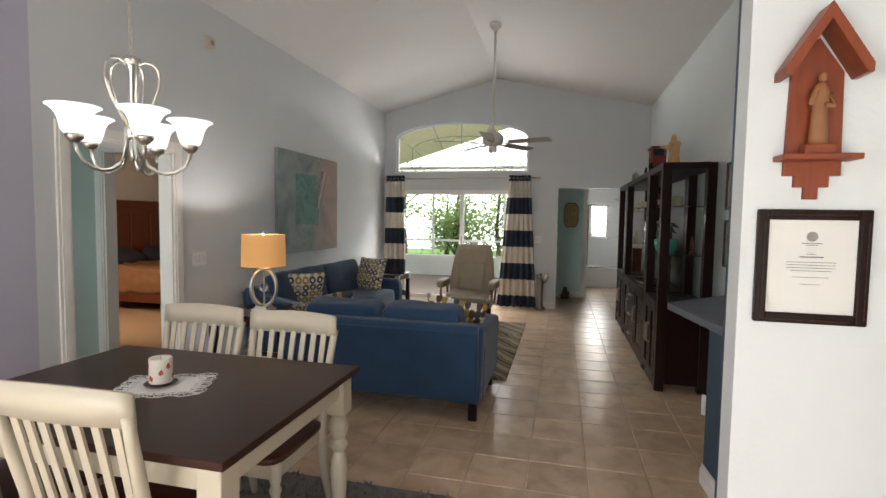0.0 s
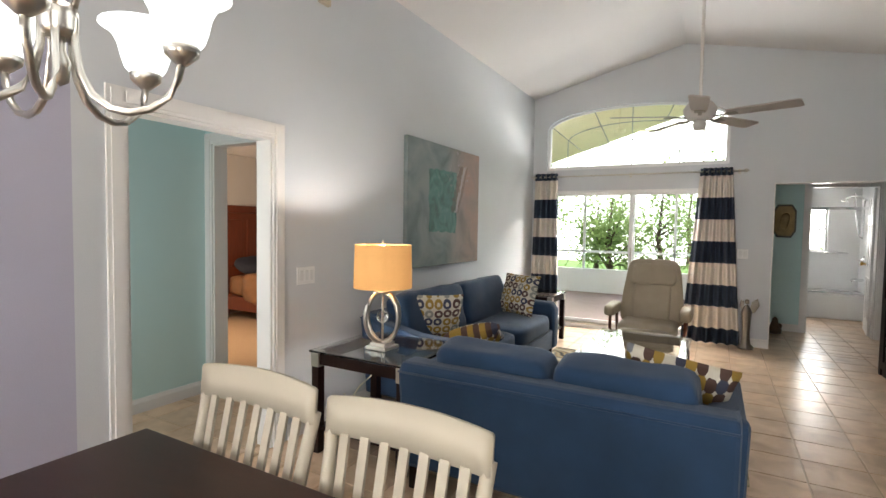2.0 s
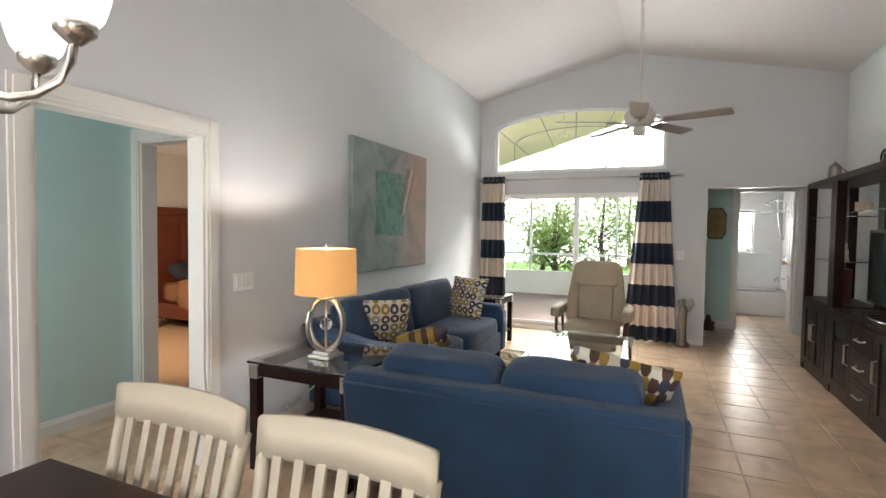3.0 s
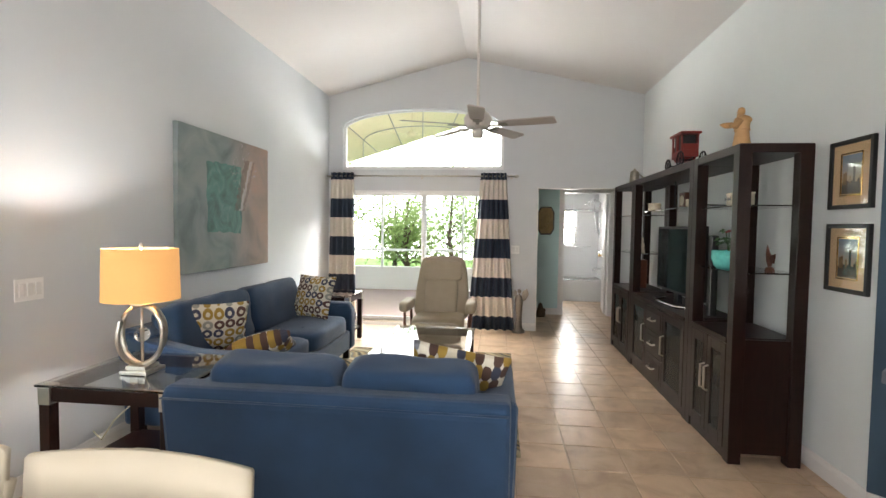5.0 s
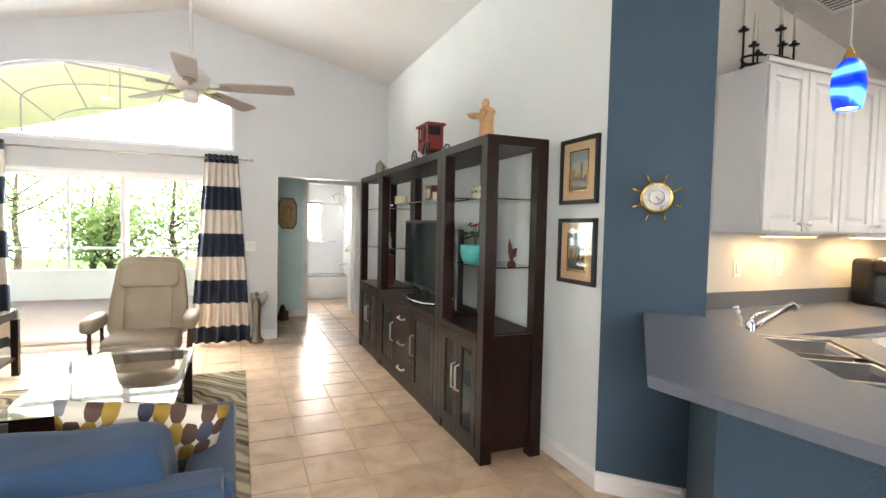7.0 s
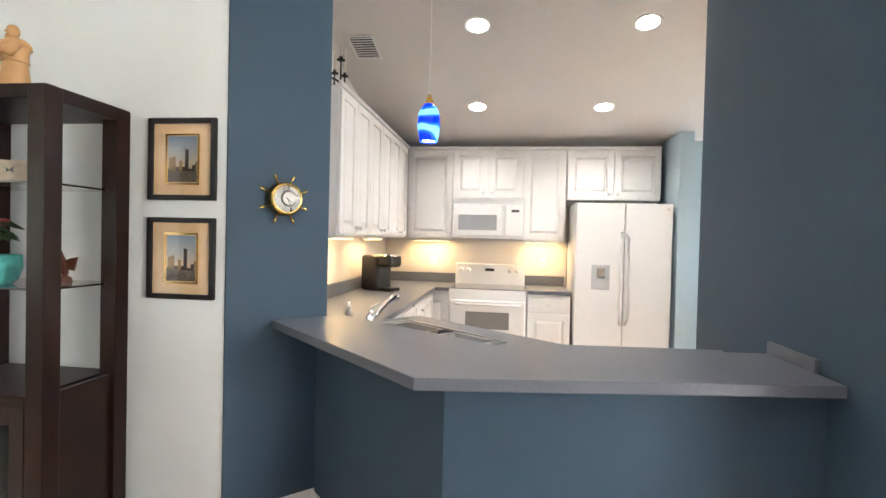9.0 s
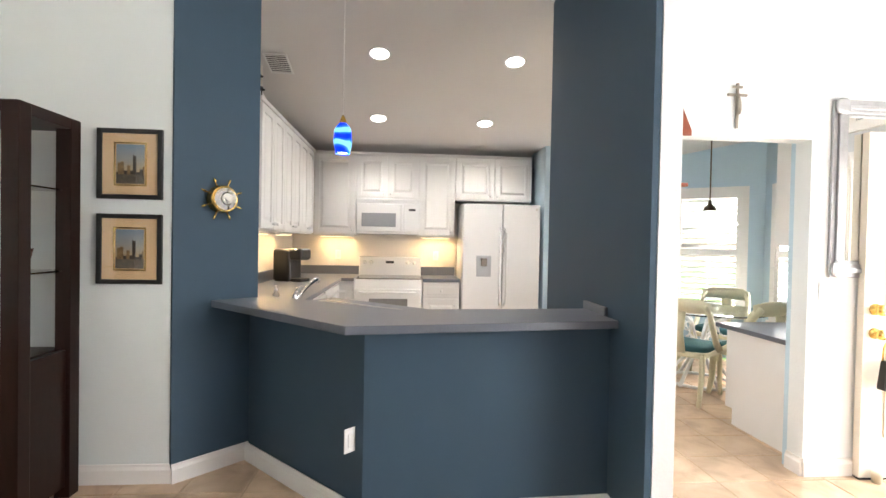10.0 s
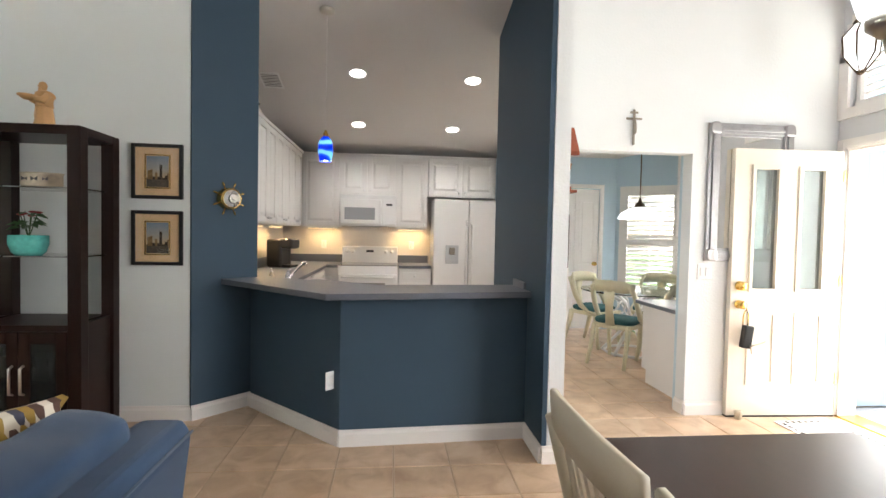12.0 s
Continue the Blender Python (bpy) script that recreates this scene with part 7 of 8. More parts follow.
for i in range(9):
    part("slat", moved(box((-0.005, -0.085, -0.002), (0.005, 0.085, 0.0)), pose(-0.12 + i * 0.03, 0, -0.004, 0, 20, 0)), "vinyl", vt)
pd = thing("pendant_light", "cobalt blue swirled glass pendant on a thin cord", "pendant lamp", pose(1.645, 3.315, 1.905))
zt = roof(1.645) - 1.905
part("shade", lathe([(0.046, 0.0), (0.055, 0.04), (0.061, 0.09), (0.057, 0.14), (0.044, 0.175), (0.024, 0.20), (0.020, 0.20), (0.040, 0.172), (0.053, 0.138), (0.057, 0.09), (0.051, 0.04), (0.042, 0.002)], 24), "blue_glass", pd, "cobalt blue swirled glass shade", True)
part("cap", lathe([(0.026, 0.195), (0.021, 0.215), (0.006, 0.25), (0, 0.25)], 16), "brass", pd, "small brass cap", True)
part("cord", tube([(0, 0, 0.25), (0, 0, zt - 0.02)], 0.0025, 6), "vinyl", pd)
part("canopy", lathe([(0, zt - 0.04), (0.05, zt - 0.03), (0.06, zt - 0.01), (0.06, zt + 0.012), (0, zt + 0.012)], 22), "nickel", pd, smooth=True)
part("bulb", lathe([(0, 0.004), (0.036, 0.008), (0.036, 0.04), (0, 0.07)], 14), "bulb", pd, smooth=True)
lamp('POINT', "pendant_glow", pose(1.645, 3.315, 1.875), 0.8, (1, 0.97, 0.92), 0.03)
cs = thing("iron_candelabra", "black iron candle holder with white tapers on the cabinets", "candelabra", pose(2.32, 4.12, ZT + 0.002))
part("base_ring", tube([(0.20 * math.cos(a), 0.09 * math.sin(a), 0.02) for a in [i * math.pi / 12 for i in range(24)]], 0.008, 6, True), "iron", cs, smooth=True)
part("upper_ring", tube([(0.20 * math.cos(a), 0.09 * math.sin(a), 0.07) for a in [i * math.pi / 12 for i in range(24)]], 0.007, 6, True), "iron", cs, smooth=True)
for k in range(6):
    a = k * math.pi / 3 + 0.4
    x, y, h = 0.19 * math.cos(a), 0.085 * math.sin(a), (0.20, 0.14, 0.24, 0.12, 0.22, 0.17)[k]
    ca = part("upright", tube([(x, y, 0.0), (x, y, h)], 0.006, 6), "iron", cs)
    part("candle_cup", lathe([(0, h), (0.028, h + 0.004), (0.03, h + 0.01), (0.012, h + 0.012), (0.012, h + 0.03), (0, h + 0.03)], 12, at=(x, y, 0)), "iron", ca, smooth=True)
    part("taper", tube([(x, y, h + 0.02), (x, y, h + 0.20)], [0.010, 0.006], 8), "wax", ca, "white taper candle", True)

# ---- foyer ----
mr = thing("framed_mirror", "tall mirror in a wide ornate silver frame", "mirror", pose(1.10, 0.075, 1.70, 0, 0, -90))
w, h = 0.69, 1.04
for inset, depth, wd in ((0.0, 0.020, 0.03), (0.028, 0.034, 0.03), (0.056, 0.024, 0.025), (0.080, 0.014, 0.02)):
    a, b = w / 2 - inset, h / 2 - inset
    part("frame_moulding", boxes(((-a, -depth, -b), (-a + wd, 0, b)), ((a - wd, -depth, -b), (a, 0, b)), ((-a + wd, -depth, -b), (a - wd, 0, -b + wd)), ((-a + wd, -depth, b - wd), (a - wd, 0, b)), bevel=0.004), "silver", mr)
part("mirror_glass", box((-w / 2 + 0.09, -0.008, -h / 2 + 0.09), (w / 2 - 0.09, -0.003, h / 2 - 0.09)), "mirror", mr, "bevelled mirror glass")
for sx in (-1, 1):
    for sz in (-1, 1):
        part("corner_ornament", moved(puffy(0.09, 0.03, 0.09, 3, 6, seed=4, wob=0.012), pose(sx * (w / 2 - 0.045), -0.03, sz * (h / 2 - 0.045))), "silver", mr, smooth=True)
cx = thing("wall_crucifix", "small pewter wall cross above the nook opening", "cross", pose(1.098, 1.01, 2.16, 0, 0, -90))
part("cross", join(box((-0.008, -0.012, -0.13), (0.008, 0, 0.13), 0.003), box((-0.06, -0.012, 0.055), (0.06, 0, 0.07), 0.003), moved(puffy(0.024, 0.02, 0.11, 2.4, 5, wob=0.01), pose(0, -0.018, 0.0)), box((-0.03, -0.012, 0.10), (0.03, 0, 0.115), 0.003)), "pewter", cx)
lan = thing("entry_lantern", "dark bronze hanging lantern over the entry", "lantern", pose(0.45, -0.15, 2.40))
zt = roof(0.45) - 2.40
part("cage", join(*[tube([(0.02 * math.cos(a), 0.02 * math.sin(a), 0.02), (0.09 * math.cos(a), 0.09 * math.sin(a), 0.12), (0.10 * math.cos(a), 0.10 * math.sin(a), 0.25), (0.03 * math.cos(a), 0.03 * math.sin(a), 0.33)], 0.006, 6) for a in [i * math.pi / 3 for i in range(6)]], lathe([(0, 0.0), (0.02, 0.01), (0.024, 0.03), (0, 0.03)], 12), lathe([(0, 0.33), (0.05, 0.335), (0.03, 0.36), (0, 0.36)], 14)), "bronze", lan, smooth=True)
part("glass", lathe([(0.03, 0.04), (0.085, 0.12), (0.094, 0.25), (0.04, 0.32)], 18), "frost", lan, smooth=True)
part("chain", tube([(0, 0, 0.36), (0, 0, zt + 0.01)], 0.006, 6), "bronze", lan)
dm = thing("door_mat", "pale mat with dark checked border at the front door", "mat", pose(0.12, -0.52, 0.003))
part("mat", box((0, 0, 0), (0.80, 0.46, 0.008), 0.002), "lace", dm)
for i in range(14):
    for y in (0.035, 0.425):
        part("border_check", box((0.03 + i * 0.053, y - 0.015, 0.0075), (0.062 + i * 0.053, y + 0.015, 0.0092)), "mat_dark", dm)
for i in range(7):
    for x in (0.03, 0.77):
        part("border_check", box((x - 0.015, 0.06 + i * 0.05, 0.0075), (x + 0.015, 0.09 + i * 0.05, 0.0092)), "mat_dark", dm)
structure("door_sill", box((0.13, YS - 0.18, -0.02), (1.02, YS + 0.01, 0.012), 0.003), "brass", "brass front door threshold", "sill")

# ---- breakfast nook ----
desk = thing("built_in_desk", "white built-in desk with blue-grey top beside the opening", "desk", pose(0, 0, 0))
part("side_panel", slab([(1.27, 0.0), (1.92, 0.0), (1.92, 0.12), (2.0, 0.12), (2.0, 0.715), (1.27, 0.715)], 'y', 0.36, 0.40), "white_cab", desk)
part("top", box((1.265, -1.25, 0.716), (2.10, 0.43, 0.75), 0.004), "laminate", desk)
part("drawer_unit", box((1.27, -1.2, 0.05), (1.95, 0.34, 0.712), 0.003), "white_cab", desk)
uc = thing("nook_wall_cabinet", "white wall cabinet above the desk", "cabinet", pose(1.265, -0.9, 1.36))
part("carcass", box((0, 0, 0), (0.33, 1.25, 0.85), 0.003), "white_cab", uc)
part("door", box((0.33, 0.01, 0.01), (0.35, 0.62, 0.84), 0.004), "white_cab", uc)
part("door", box((0.33, 0.63, 0.01), (0.35, 1.24, 0.84), 0.004), "white_cab", uc)
nt = thing("glass_dining_table", "round glass table on white scrolled rattan pedestal", "table", pose(3.02, -0.02, 0))
part("glass_top", lathe([(0, 0.725), (0.585, 0.725), (0.59, 0.731), (0.585, 0.737), (0, 0.737)], 48), "glass", nt, smooth=False)
for k in range(6):
    a = k * math.pi / 3
    prof = [(0.33, 0.01), (0.25, 0.10), (0.08, 0.30), (0.05, 0.42), (0.14, 0.60), (0.30, 0.70), (0.34, 0.72)]
    part("scroll_leg", tube([(r * math.cos(a), r * math.sin(a), z) for r, z in prof], 0.018, 8), "vinyl", nt, smooth=True)
    part("scroll", tube([((0.22 + 0.06 * math.cos(b)) * math.cos(a), (0.22 + 0.06 * math.cos(b)) * math.sin(a), 0.55 + 0.07 * math.sin(b)) for b in [i * math.pi / 7 for i in range(12)]], 0.010, 6), "vinyl", nt, smooth=True)
part("foot_ring", tube([(0.30 * math.cos(a), 0.30 * math.sin(a), 0.02) for a in [i * math.pi / 12 for i in range(24)]], 0.016, 8, True), "vinyl", nt, smooth=True)


def board(points, half, t=0.014, across=(0, 0, 1)):
    """A curved board along points, half its width each way across, t thick."""
    bm = bmesh.new()
    pts = [Vector(p) for p in points]
    rows = []
    for k, p in enumerate(pts):
        d = (pts[min(k + 1, len(pts) - 1)] - pts[max(k - 1, 0)]).normalized()
        n = d.cross(Vector(across)).normalized()
        u = n.cross(d).normalized()
        h = half[k] if isinstance(half, (list, tuple)) else half
        rows.append([bm.verts.new(p + a * h * u + b * t * n) for a, b in ((-1, -1), (1, -1), (1, 1), (-1, 1))])
    for a, b in zip(rows, rows[1:]):
        for k in range(4):
            bm.faces.new((a[k], a[(k + 1) % 4], b[(k + 1) % 4], b[k]))
    bm.faces.new(rows[0][::-1])
    bm.faces.new(rows[-1])
    bmesh.ops.recalc_face_normals(bm, faces=bm.faces)
    bmesh.ops.bevel(bm, geom=[e for e in bm.edges if e.calc_face_angle(0) > 0.9], offset=0.005, segments=2, affect='EDGES')
    return bm


def nook_chair(m):
    c = thing("nook_chair", "ivory curved armchair with teal seat cushion", "chair", m, group="chairs round the glass table")
    part("seat_frame", prism([(-0.22, -0.22), (0.22, -0.22), (0.20, 0.20), (-0.20, 0.20)], 0.385, 0.435, 0.012), "ivory", c)
    part("cushion", moved(puffy(0.43, 0.42, 0.075, 4, 8), pose(0, -0.01, 0.46)), "teal_cushion", c, "teal seat cushion", True)
    for sx in (-1, 1):
        part("front_leg", board([(sx * 0.20, -0.20, 0.43), (sx * 0.205, -0.215, 0.30), (sx * 0.205, -0.225, 0.15), (sx * 0.205, -0.255, 0.0)], [0.034, 0.028, 0.022, 0.018], 0.016, (0, 1, 0)), "ivory", c, smooth=True)
        part("back_leg", board([(sx * 0.185, 0.18, 0.42), (sx * 0.19, 0.21, 0.28), (sx * 0.195, 0.25, 0.14), (sx * 0.20, 0.30, 0.0)], [0.034, 0.028, 0.022, 0.018], 0.016, (0, 1, 0)), "ivory", c, smooth=True)
        part("arm", board([(sx * 0.215, -0.24, 0.415), (sx * 0.225, -0.12, 0.425), (sx * 0.235, 0.0, 0.50), (sx * 0.235, 0.09, 0.63), (sx * 0.225, 0.15, 0.76), (sx * 0.20, 0.20, 0.84)], [0.026, 0.03, 0.032, 0.032, 0.034, 0.04], 0.016, (0, 1, 0.3)), "ivory", c, "sweeping curved arm", True)
    part("top_rail", board([(-0.225, 0.155, 0.815), (-0.15, 0.215, 0.83), (0, 0.24, 0.835), (0.15, 0.215, 0.83), (0.225, 0.155, 0.815)], [0.045, 0.06, 0.062, 0.06, 0.045], 0.014), "ivory", c, "broad bowed top rail", True)
    part("splat", board([(0, 0.20, 0.42), (0, 0.235, 0.60), (0, 0.24, 0.79)], [0.05, 0.04, 0.06], 0.01, (1, 0, 0)), "ivory", c, smooth=True)
    return c


nc = nook_chair(pose(2.62, 0.34, 0, 0, 0, 40))
copy_thing(nc, pose(3.50, 0.25, 0, 0, 0, -62))
copy_thing(nc, pose(2.50, -0.18, 0, 0, 0, 110))
copy_thing(nc, pose(3.42, -0.50, 0, 0, 0, -140))
np_ = thing("nook_pendant", "white glass dome pendant lamp on a bronze chain", "pendant lamp", pose(2.80, 0.05, 1.55))
part("dome", lathe([(0.235, 0.0), (0.20, 0.06), (0.12, 0.11), (0.05, 0.13), (0.045, 0.125), (0.11, 0.102), (0.19, 0.052), (0.228, 0.0)], 32), "frost", np_, "white glass dome shade", True)
part("cap", lathe([(0.06, 0.125), (0.05, 0.16), (0.02, 0.19), (0.012, 0.23), (0, 0.23)], 18), "bronze", np_, smooth=True)
part("chain", tube([(0, 0, 0.23), (0, 0, roof(2.80) - 1.55)], 0.006, 6), "bronze", np_)
part("ceiling_plate", lathe([(0, roof(2.8) - 1.60), (0.05, roof(2.8) - 1.59), (0.06, roof(2.8) - 1.54), (0, roof(2.8) - 1.54)], 18), "bronze", np_, smooth=True)

# ---- bathroom ----
tub_ = thing("bathtub", "white built-in bathtub across the bathroom", "bathtub", pose(0.10, 11.32, 0))
part("apron", box((0, 0, 0), (1.24, 0.05, 0.39), 0.01), "white_gloss", tub_)
part("rim", boxes(((0, 0.0, 0.39), (1.24, 0.09, 0.415)), ((0, 0.64, 0.39), (1.24, 0.745, 0.415)), ((0, 0.09, 0.39), (0.09, 0.64, 0.415)), ((1.15, 0.09, 0.39), (1.24, 0.64, 0.415)), bevel=0.006), "white_gloss", tub_)
part("basin", box((0.09, 0.09, 0.05), (1.15, 0.64, 0.08)), "white_gloss", tub_)
sdoor = thing("shower_rail", "chrome shower door rails over the bathtub", "shower rail", pose(0.10, 11.36, 0))
part("top_rail", box((0, -0.02, 1.76), (1.24, 0.02, 1.80), 0.003), "chrome", sdoor)
part("bottom_rail", box((0, -0.02, 0.416), (1.24, 0.02, 0.44), 0.003), "chrome", sdoor)
part("side_post", box((0.32, -0.015, 0.44), (0.35, 0.015, 1.76), 0.003), "chrome", sdoor)
part("glass_panel", box((0.02, -0.004, 0.44), (0.32, 0.004, 1.76)), "glass", sdoor)
shw = thing("shower_set", "chrome shower head with hose and taps", "shower", pose(1.34, 11.72, 0))
part("arm", tube([(0, 0, 1.92), (-0.08, 0, 1.98), (-0.20, 0, 2.0), (-0.28, 0, 1.95)], 0.014, 8), "chrome", shw, smooth=True)
part("head", moved(lathe([(0, 0), (0.06, 0.0), (0.05, 0.02), (0.015, 0.05), (0, 0.05)], 18), pose(-0.30, 0, 1.90, 0, 20, 0)), "chrome", shw, smooth=True)
part("hose", tube([(-0.16, 0, 2.05), (-0.14, 0, 1.7), (-0.09, 0, 1.35), (-0.04, 0, 1.30), (-0.03, 0, 1.6), (-0.03, 0, 1.92)], 0.011, 6), "chrome", shw, smooth=True)
part("tap", moved(lathe([(0, 0), (0.07, 0), (0.07, 0.01), (0.02, 0.02), (0.02, 0.06), (0, 0.06)], 18), pose(0, 0, 0.95, 0, -90, 0)), "chrome", shw, smooth=True)
part("spout", tube([(0, 0, 0.62), (-0.14, 0, 0.62), (-0.15, 0, 0.58)], 0.022, 10), "chrome", shw, smooth=True)
gb = thing("grab_bar", "chrome grab bar on the bathroom wall", "grab bar", pose(1.02, 12.07, 1.05))
part("bar", tube([(-0.16, 0, 0), (-0.16, -0.04, 0), (0.16, -0.04, 0), (0.16, 0, 0)], 0.014, 8), "chrome", gb, smooth=True)

# ---- bedroom ----
bed = thing("bed", "bed with dark cherry headboard and bronze satin spread", "bed", pose(-6.15, 6.9, 0, 0, 0, 90))
part("headboard", join(box((-0.85, 0.95, 0.3), (0.85, 1.03, 1.55), 0.01), box((-0.92, 0.93, 1.55), (0.92, 1.06, 1.66), 0.015), *[box((-0.78 + i * 0.40, 0.935, 0.75), (-0.44 + i * 0.40, 0.96, 1.45), 0.01) for i in range(4)]), "cherry", bed)
part("frame", box((-0.82, -1.0, 0.14), (0.82, 0.95, 0.34), 0.01), "cherry", bed)
part("mattress", moved(puffy(1.62, 1.98, 0.30, 8, 8), pose(0, -0.03, 0.48)), "bedspread", bed, smooth=True)
part("bedspread", moved(puffy(1.74, 1.65, 0.42, 9, 12, wob=0.05), pose(0, -0.25, 0.47)), "bedspread", bed, "bronze satin bedspread", True)
for i in range(2):
    part("pillow", moved(puffy(0.70, 0.42, 0.18, 3, 8, seed=i), pose(-0.40 + 0.8 * i, 0.68, 0.76, 25)), "navy_pillow", bed, "dark striped pillow", True)
for x in (-0.78, 0.78):
    for y in (-0.95, 0.9):
        part("leg", lathe([(0, 0), (0.03, 0), (0.045, 0.07), (0.04, 0.14), (0, 0.14)], 12, at=(x, y, 0)), "cherry", bed, smooth=True)

# ---- lanai and garden ----
lr = prism([(-6.2, YF + 0.16), (-1.1, YF + 0.16), (1.9, YF + 0.16), (1.9, 12.7), (-1.1, 12.7), (-6.2, 12.7)], 0, 0.12)
for v in lr.verts:
    v.co.z += 3.86 - 0.31 * abs(v.co.x + 1.1)
structure("lanai_roof", lr, "stucco", "cream gabled lanai ceiling", "roof")
lw = thing("lanai_low_wall", "low white wall with screen frame round the lanai", "low wall", pose(0, 12.5, -0.02))
part("wall", box((-6, 0, 0), (1.9, 0.15, 0.48)), "vinyl", lw)
part("cap", box((-6, -0.02, 0.48), (1.9, 0.17, 0.52), 0.005), "vinyl", lw)
for x in (-5.2, -3.4, -1.55, 0.3):
    part("screen_post", box((x, 0.05, 0.52), (x + 0.05, 0.10, 2.8)), "vinyl", lw)
part("screen_rail", box((-6, 0.05, 0.88), (1.9, 0.10, 0.93)), "vinyl", lw)
part("screen_rail", box((-6, 0.05, 2.72), (1.9, 0.10, 2.80)), "vinyl", lw)
lfan = thing("lanai_fan", "small pale ceiling fan under the lanai roof", "ceiling fan", pose(-2.3, 10.3, 3.10))
part("rod", tube([(0, 0, 0), (0, 0, 0.36)], 0.012, 8), "stucco", lfan)
part("motor", lathe([(0, -0.06), (0.09, -0.05), (0.10, 0.0), (0.04, 0.04), (0, 0.04)], 18), "stucco", lfan, smooth=True)
for k in range(4):
    part("blade", moved(box((0.1, -0.05, -0.02), (0.55, 0.05, -0.012), 0.002), pose(0, 0, 0, 0, 0, 20 + 90 * k)), "stucco", lfan)


def tree(x, y, h, spread, seed, mat):
    r = random.Random(seed)
    t = thing("garden_tree", "leafy green tree behind the lanai", "tree", pose(x, y, -0.15), group="garden trees")
    bms = [tube([(0, 0, 0), (0.05, 0.03, h * 0.2), (-0.05, 0.08, h * 0.4), (0.02, 0.0, h * 0.62), (0.06, 0.05, h * 0.85)], [0.09, 0.075, 0.06, 0.04, 0.02], 8)]
    tips = []
    for k in range(11):
        a, z0 = r.uniform(0, 6.28), h * r.uniform(0.12, 0.6)
        e = (spread * r.uniform(0.5, 1) * math.cos(a), spread * r.uniform(0.5, 1) * math.sin(a), z0 + h * r.uniform(0.08, 0.35))
        bms.append(tube([(0, 0, z0), (e[0] * 0.5, e[1] * 0.5, z0 * 0.6 + e[2] * 0.4), e], [0.028, 0.02, 0.008], 6))
        tips += [Vector(e), Vector((e[0] * 0.6, e[1] * 0.6, (z0 + e[2]) / 2))]
    part("trunk", join(*bms), "bark", t)
    tips += [Vector((0, 0, h * 0.95)), Vector((0.2, 0, h * 0.8))]
    verts, faces = [], []
    for k in range(1700):
        c = r.choice(tips)
        p = c + Vector((r.gauss(0, 1), r.gauss(0, 1), r.gauss(0, 0.8))) * 0.22 * spread
        if p.z < 0.1:
            continue
        d = Vector((r.uniform(-1, 1), r.uniform(-1, 1), r.uniform(-0.8, 0.4))).normalized()
        s = d.cross(Vector((r.uniform(-1, 1), r.uniform(-1, 1), 1))).normalized()
        L, w = r.uniform(0.09, 0.16), r.uniform(0.03, 0.055)
        n = len(verts)
        verts += [tuple(p), tuple(p + d * L * 0.5 + s * w), tuple(p + d * L), tuple(p + d * L * 0.5 - s * w)]
        faces.append((n, n + 1, n + 2, n + 3))
    me = bpy.data.meshes.new("crown")
    me.from_pydata(verts, [], faces)
    me.materials.append(M[mat])
    cr_ = new("crown", me)
    cr_.parent = t
    return t


for i, (x, y, h, s) in enumerate(((-5.6, 17.0, 3.6, 1.5), (-3.9, 16.2, 2.6, 1.2), (-2.2, 16.6, 3.2, 1.1), (-0.2, 15.8, 4.6, 1.3), (2.2, 17.5, 4.4, 1.7), (-7.5, 19.5, 4.6, 2.0), (-1.8, 24.0, 4.4, 2.0), (5.6, 20.0, 5.0, 2.2), (-3.3, 15.0, 2.7, 0.95), (0.6, 15.4, 3.0, 1.0))):
    tree(x, y, h, s, 20 + i, "foliage" if i % 2 else "foliage_dark")

# ---- tiled floor ----
structure("floor", join(box((XL, YS, -0.14), (4.62, YF + 0.15, -0.004)), box((-0.5, YF + 0.15, -0.14), (1.9, 12.19, -0.004)), box((1.26, -1.28, -0.14), (3.95, YS, -0.004)), box((-4.42, 2.10, -0.14), (XL, 3.95, -0.004))), "grout", "ceramic tiled floor with sandy grout", "floor")
floor_ob = bpy.data.objects["floor"]
S, TX0, TY0 = 0.330, 0.06, 5.38


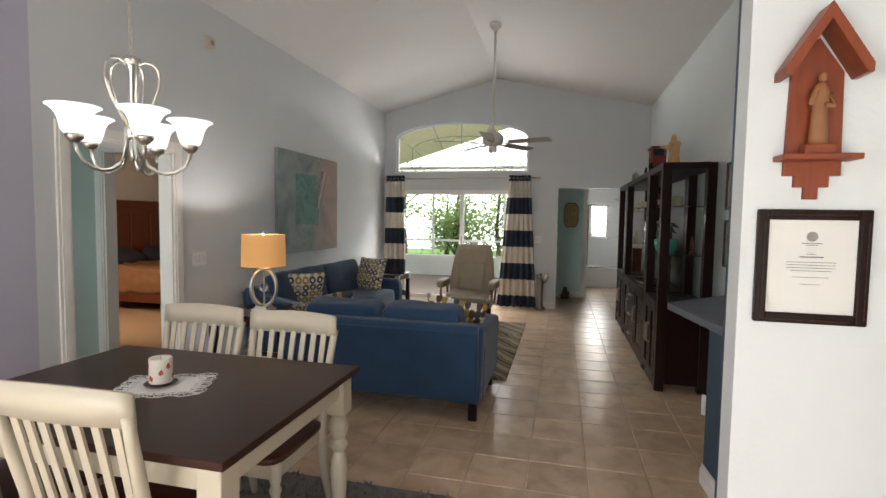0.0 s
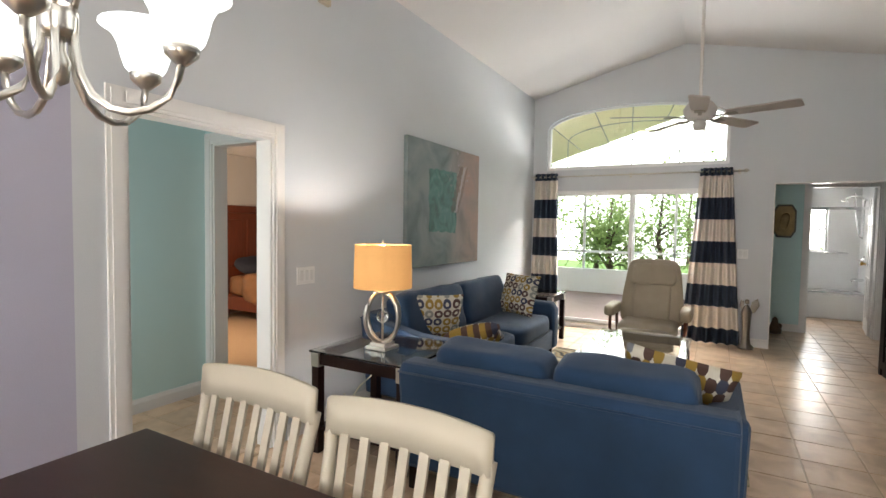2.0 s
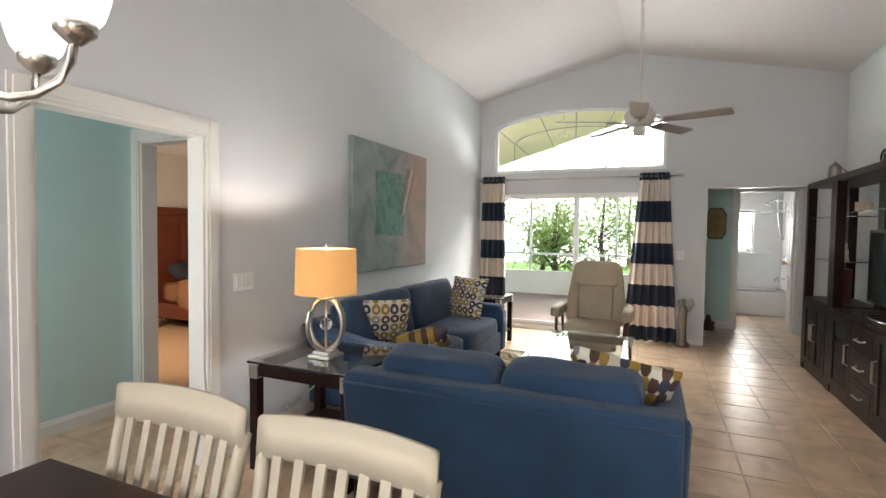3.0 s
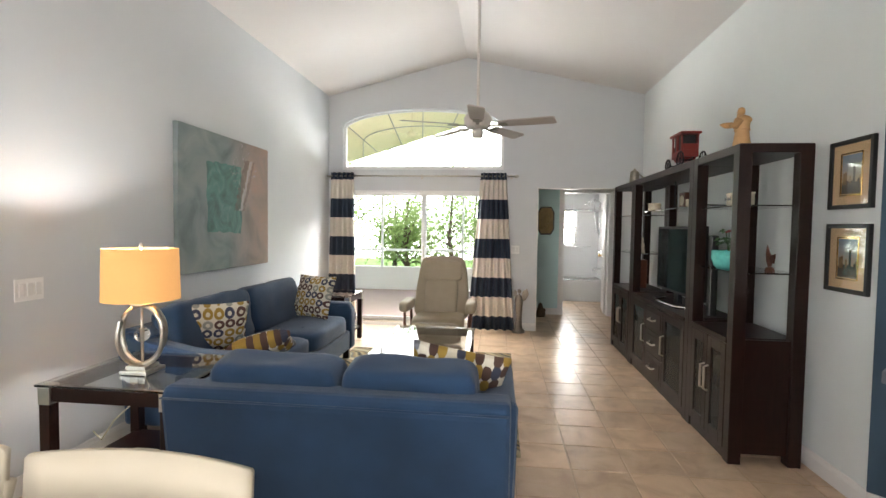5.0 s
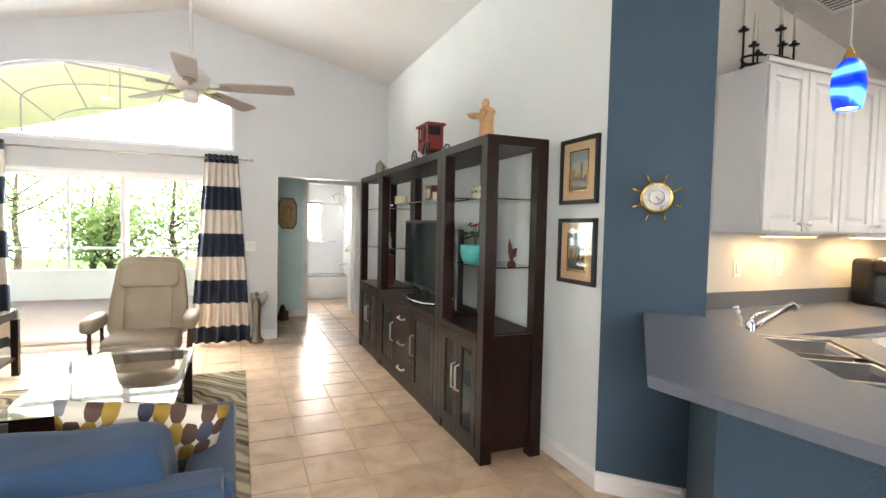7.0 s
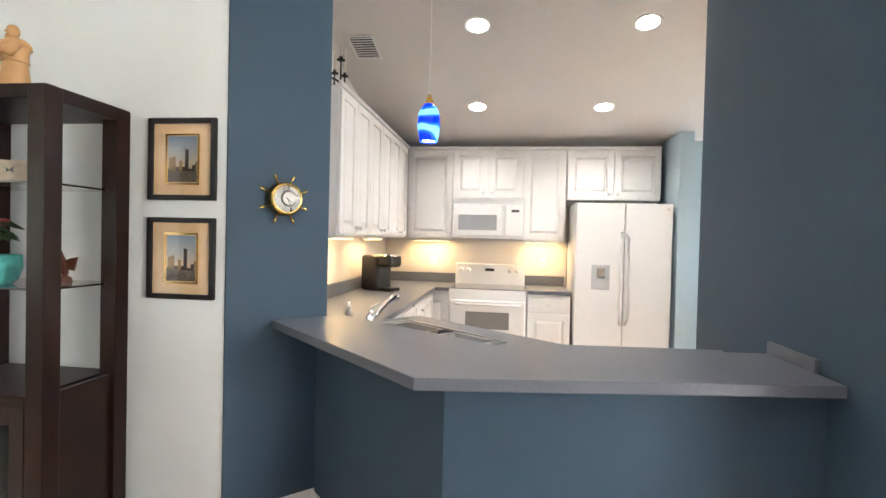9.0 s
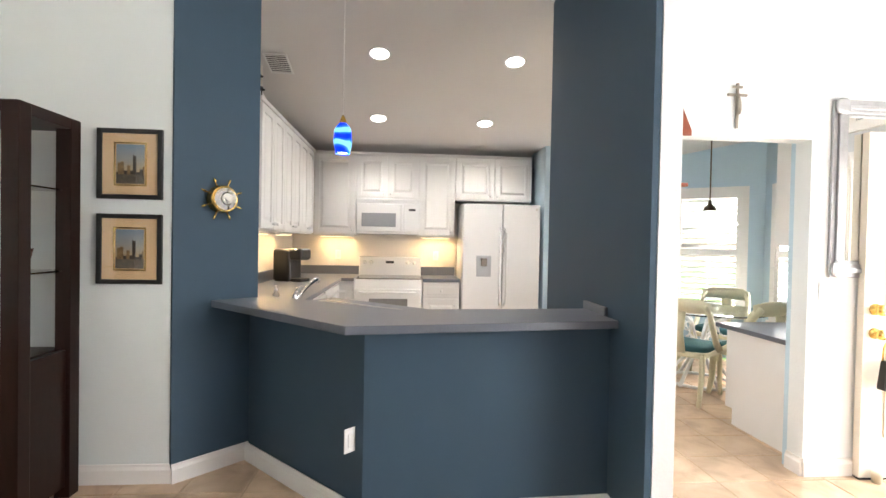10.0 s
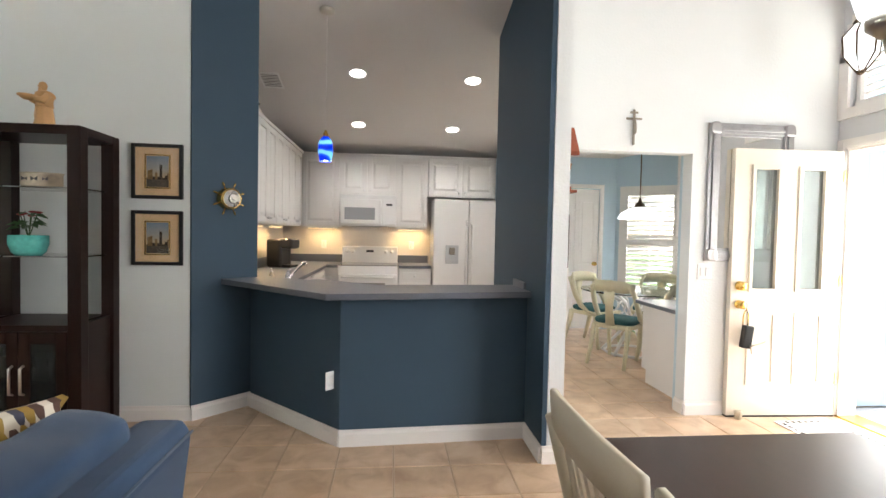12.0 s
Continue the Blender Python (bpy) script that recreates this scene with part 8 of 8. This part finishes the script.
def tile_bm(x0, y0, x1, y1, bm=None):
    bm = bm or bmesh.new()
    g = 0.003
    z = 0.0
    lo = [bm.verts.new(p) for p in ((x0 + g, y0 + g, -0.006), (x1 - g, y0 + g, -0.006), (x1 - g, y1 - g, -0.006), (x0 + g, y1 - g, -0.006))]
    c = g + 0.003
    hi = [bm.verts.new(p) for p in ((x0 + c, y0 + c, z), (x1 - c, y0 + c, z), (x1 - c, y1 - c, z), (x0 + c, y1 - c, z))]
    bm.faces.new(hi)
    for i in range(4):
        bm.faces.new((lo[i], lo[(i + 1) % 4], hi[(i + 1) % 4], hi[i]))
    return bm


single = tile_bm(-S / 2, -S / 2, S / 2, S / 2)
tile_me = bpy.data.meshes.new("tile")
single.to_mesh(tile_me)
single.free()
tile_me.materials.append(M["tile"])
rest = bmesh.new()
count = 0
tr = random.Random(9)
zones = ((XL, YS, 4.62, YF + 0.15), (-0.5, YF + 0.15, 1.9, 11.32), (-4.42, 2.10, XL, 3.95), (1.26, -1.28, 3.95, YS))
for zi, (ax, ay, bx_, by) in enumerate(zones):
    i0, i1 = math.floor((ax - TX0) / S), math.ceil((bx_ - TX0) / S)
    j0, j1 = math.floor((ay - TY0) / S), math.ceil((by - TY0) / S)
    for i in range(i0, i1):
        for j in range(j0, j1):
            x0, x1, y0, y1 = TX0 + i * S, TX0 + (i + 1) * S, TY0 + j * S, TY0 + (j + 1) * S
            cx0, cx1, cy0, cy1 = max(x0, ax), min(x1, bx_), max(y0, ay), min(y1, by)
            if cx1 - cx0 < 0.02 or cy1 - cy0 < 0.02:
                continue
            whole = cx1 - cx0 > S - 1e-4 and cy1 - cy0 > S - 1e-4
            if zi == 0 and whole and -1.0 < x0 and x1 < 1.6 and y0 > -0.4 and count < 295:
                t = new("tile", tile_me)
                t.location = ((x0 + x1) / 2, (y0 + y1) / 2, tr.uniform(-0.0006, 0.0006))
                t.rotation_euler = (tr.uniform(-0.0012, 0.0012), tr.uniform(-0.0012, 0.0012), 0)
                t.parent = floor_ob
                count += 1
            else:
                tile_bm(cx0, cy0, cx1, cy1, rest)
tagged(part("more_tiles", rest, "tile", floor_ob), kind="stuff")

# thin panes let the daylight through
for ob in bpy.data.objects:
    if ob.type == 'MESH' and ob.data.materials and ob.data.materials[0] in (M["pane_gloss"], M["smoke_glass"], M["door_pane"], M["pane"], M["glass"]):
        ob.visible_shadow = False
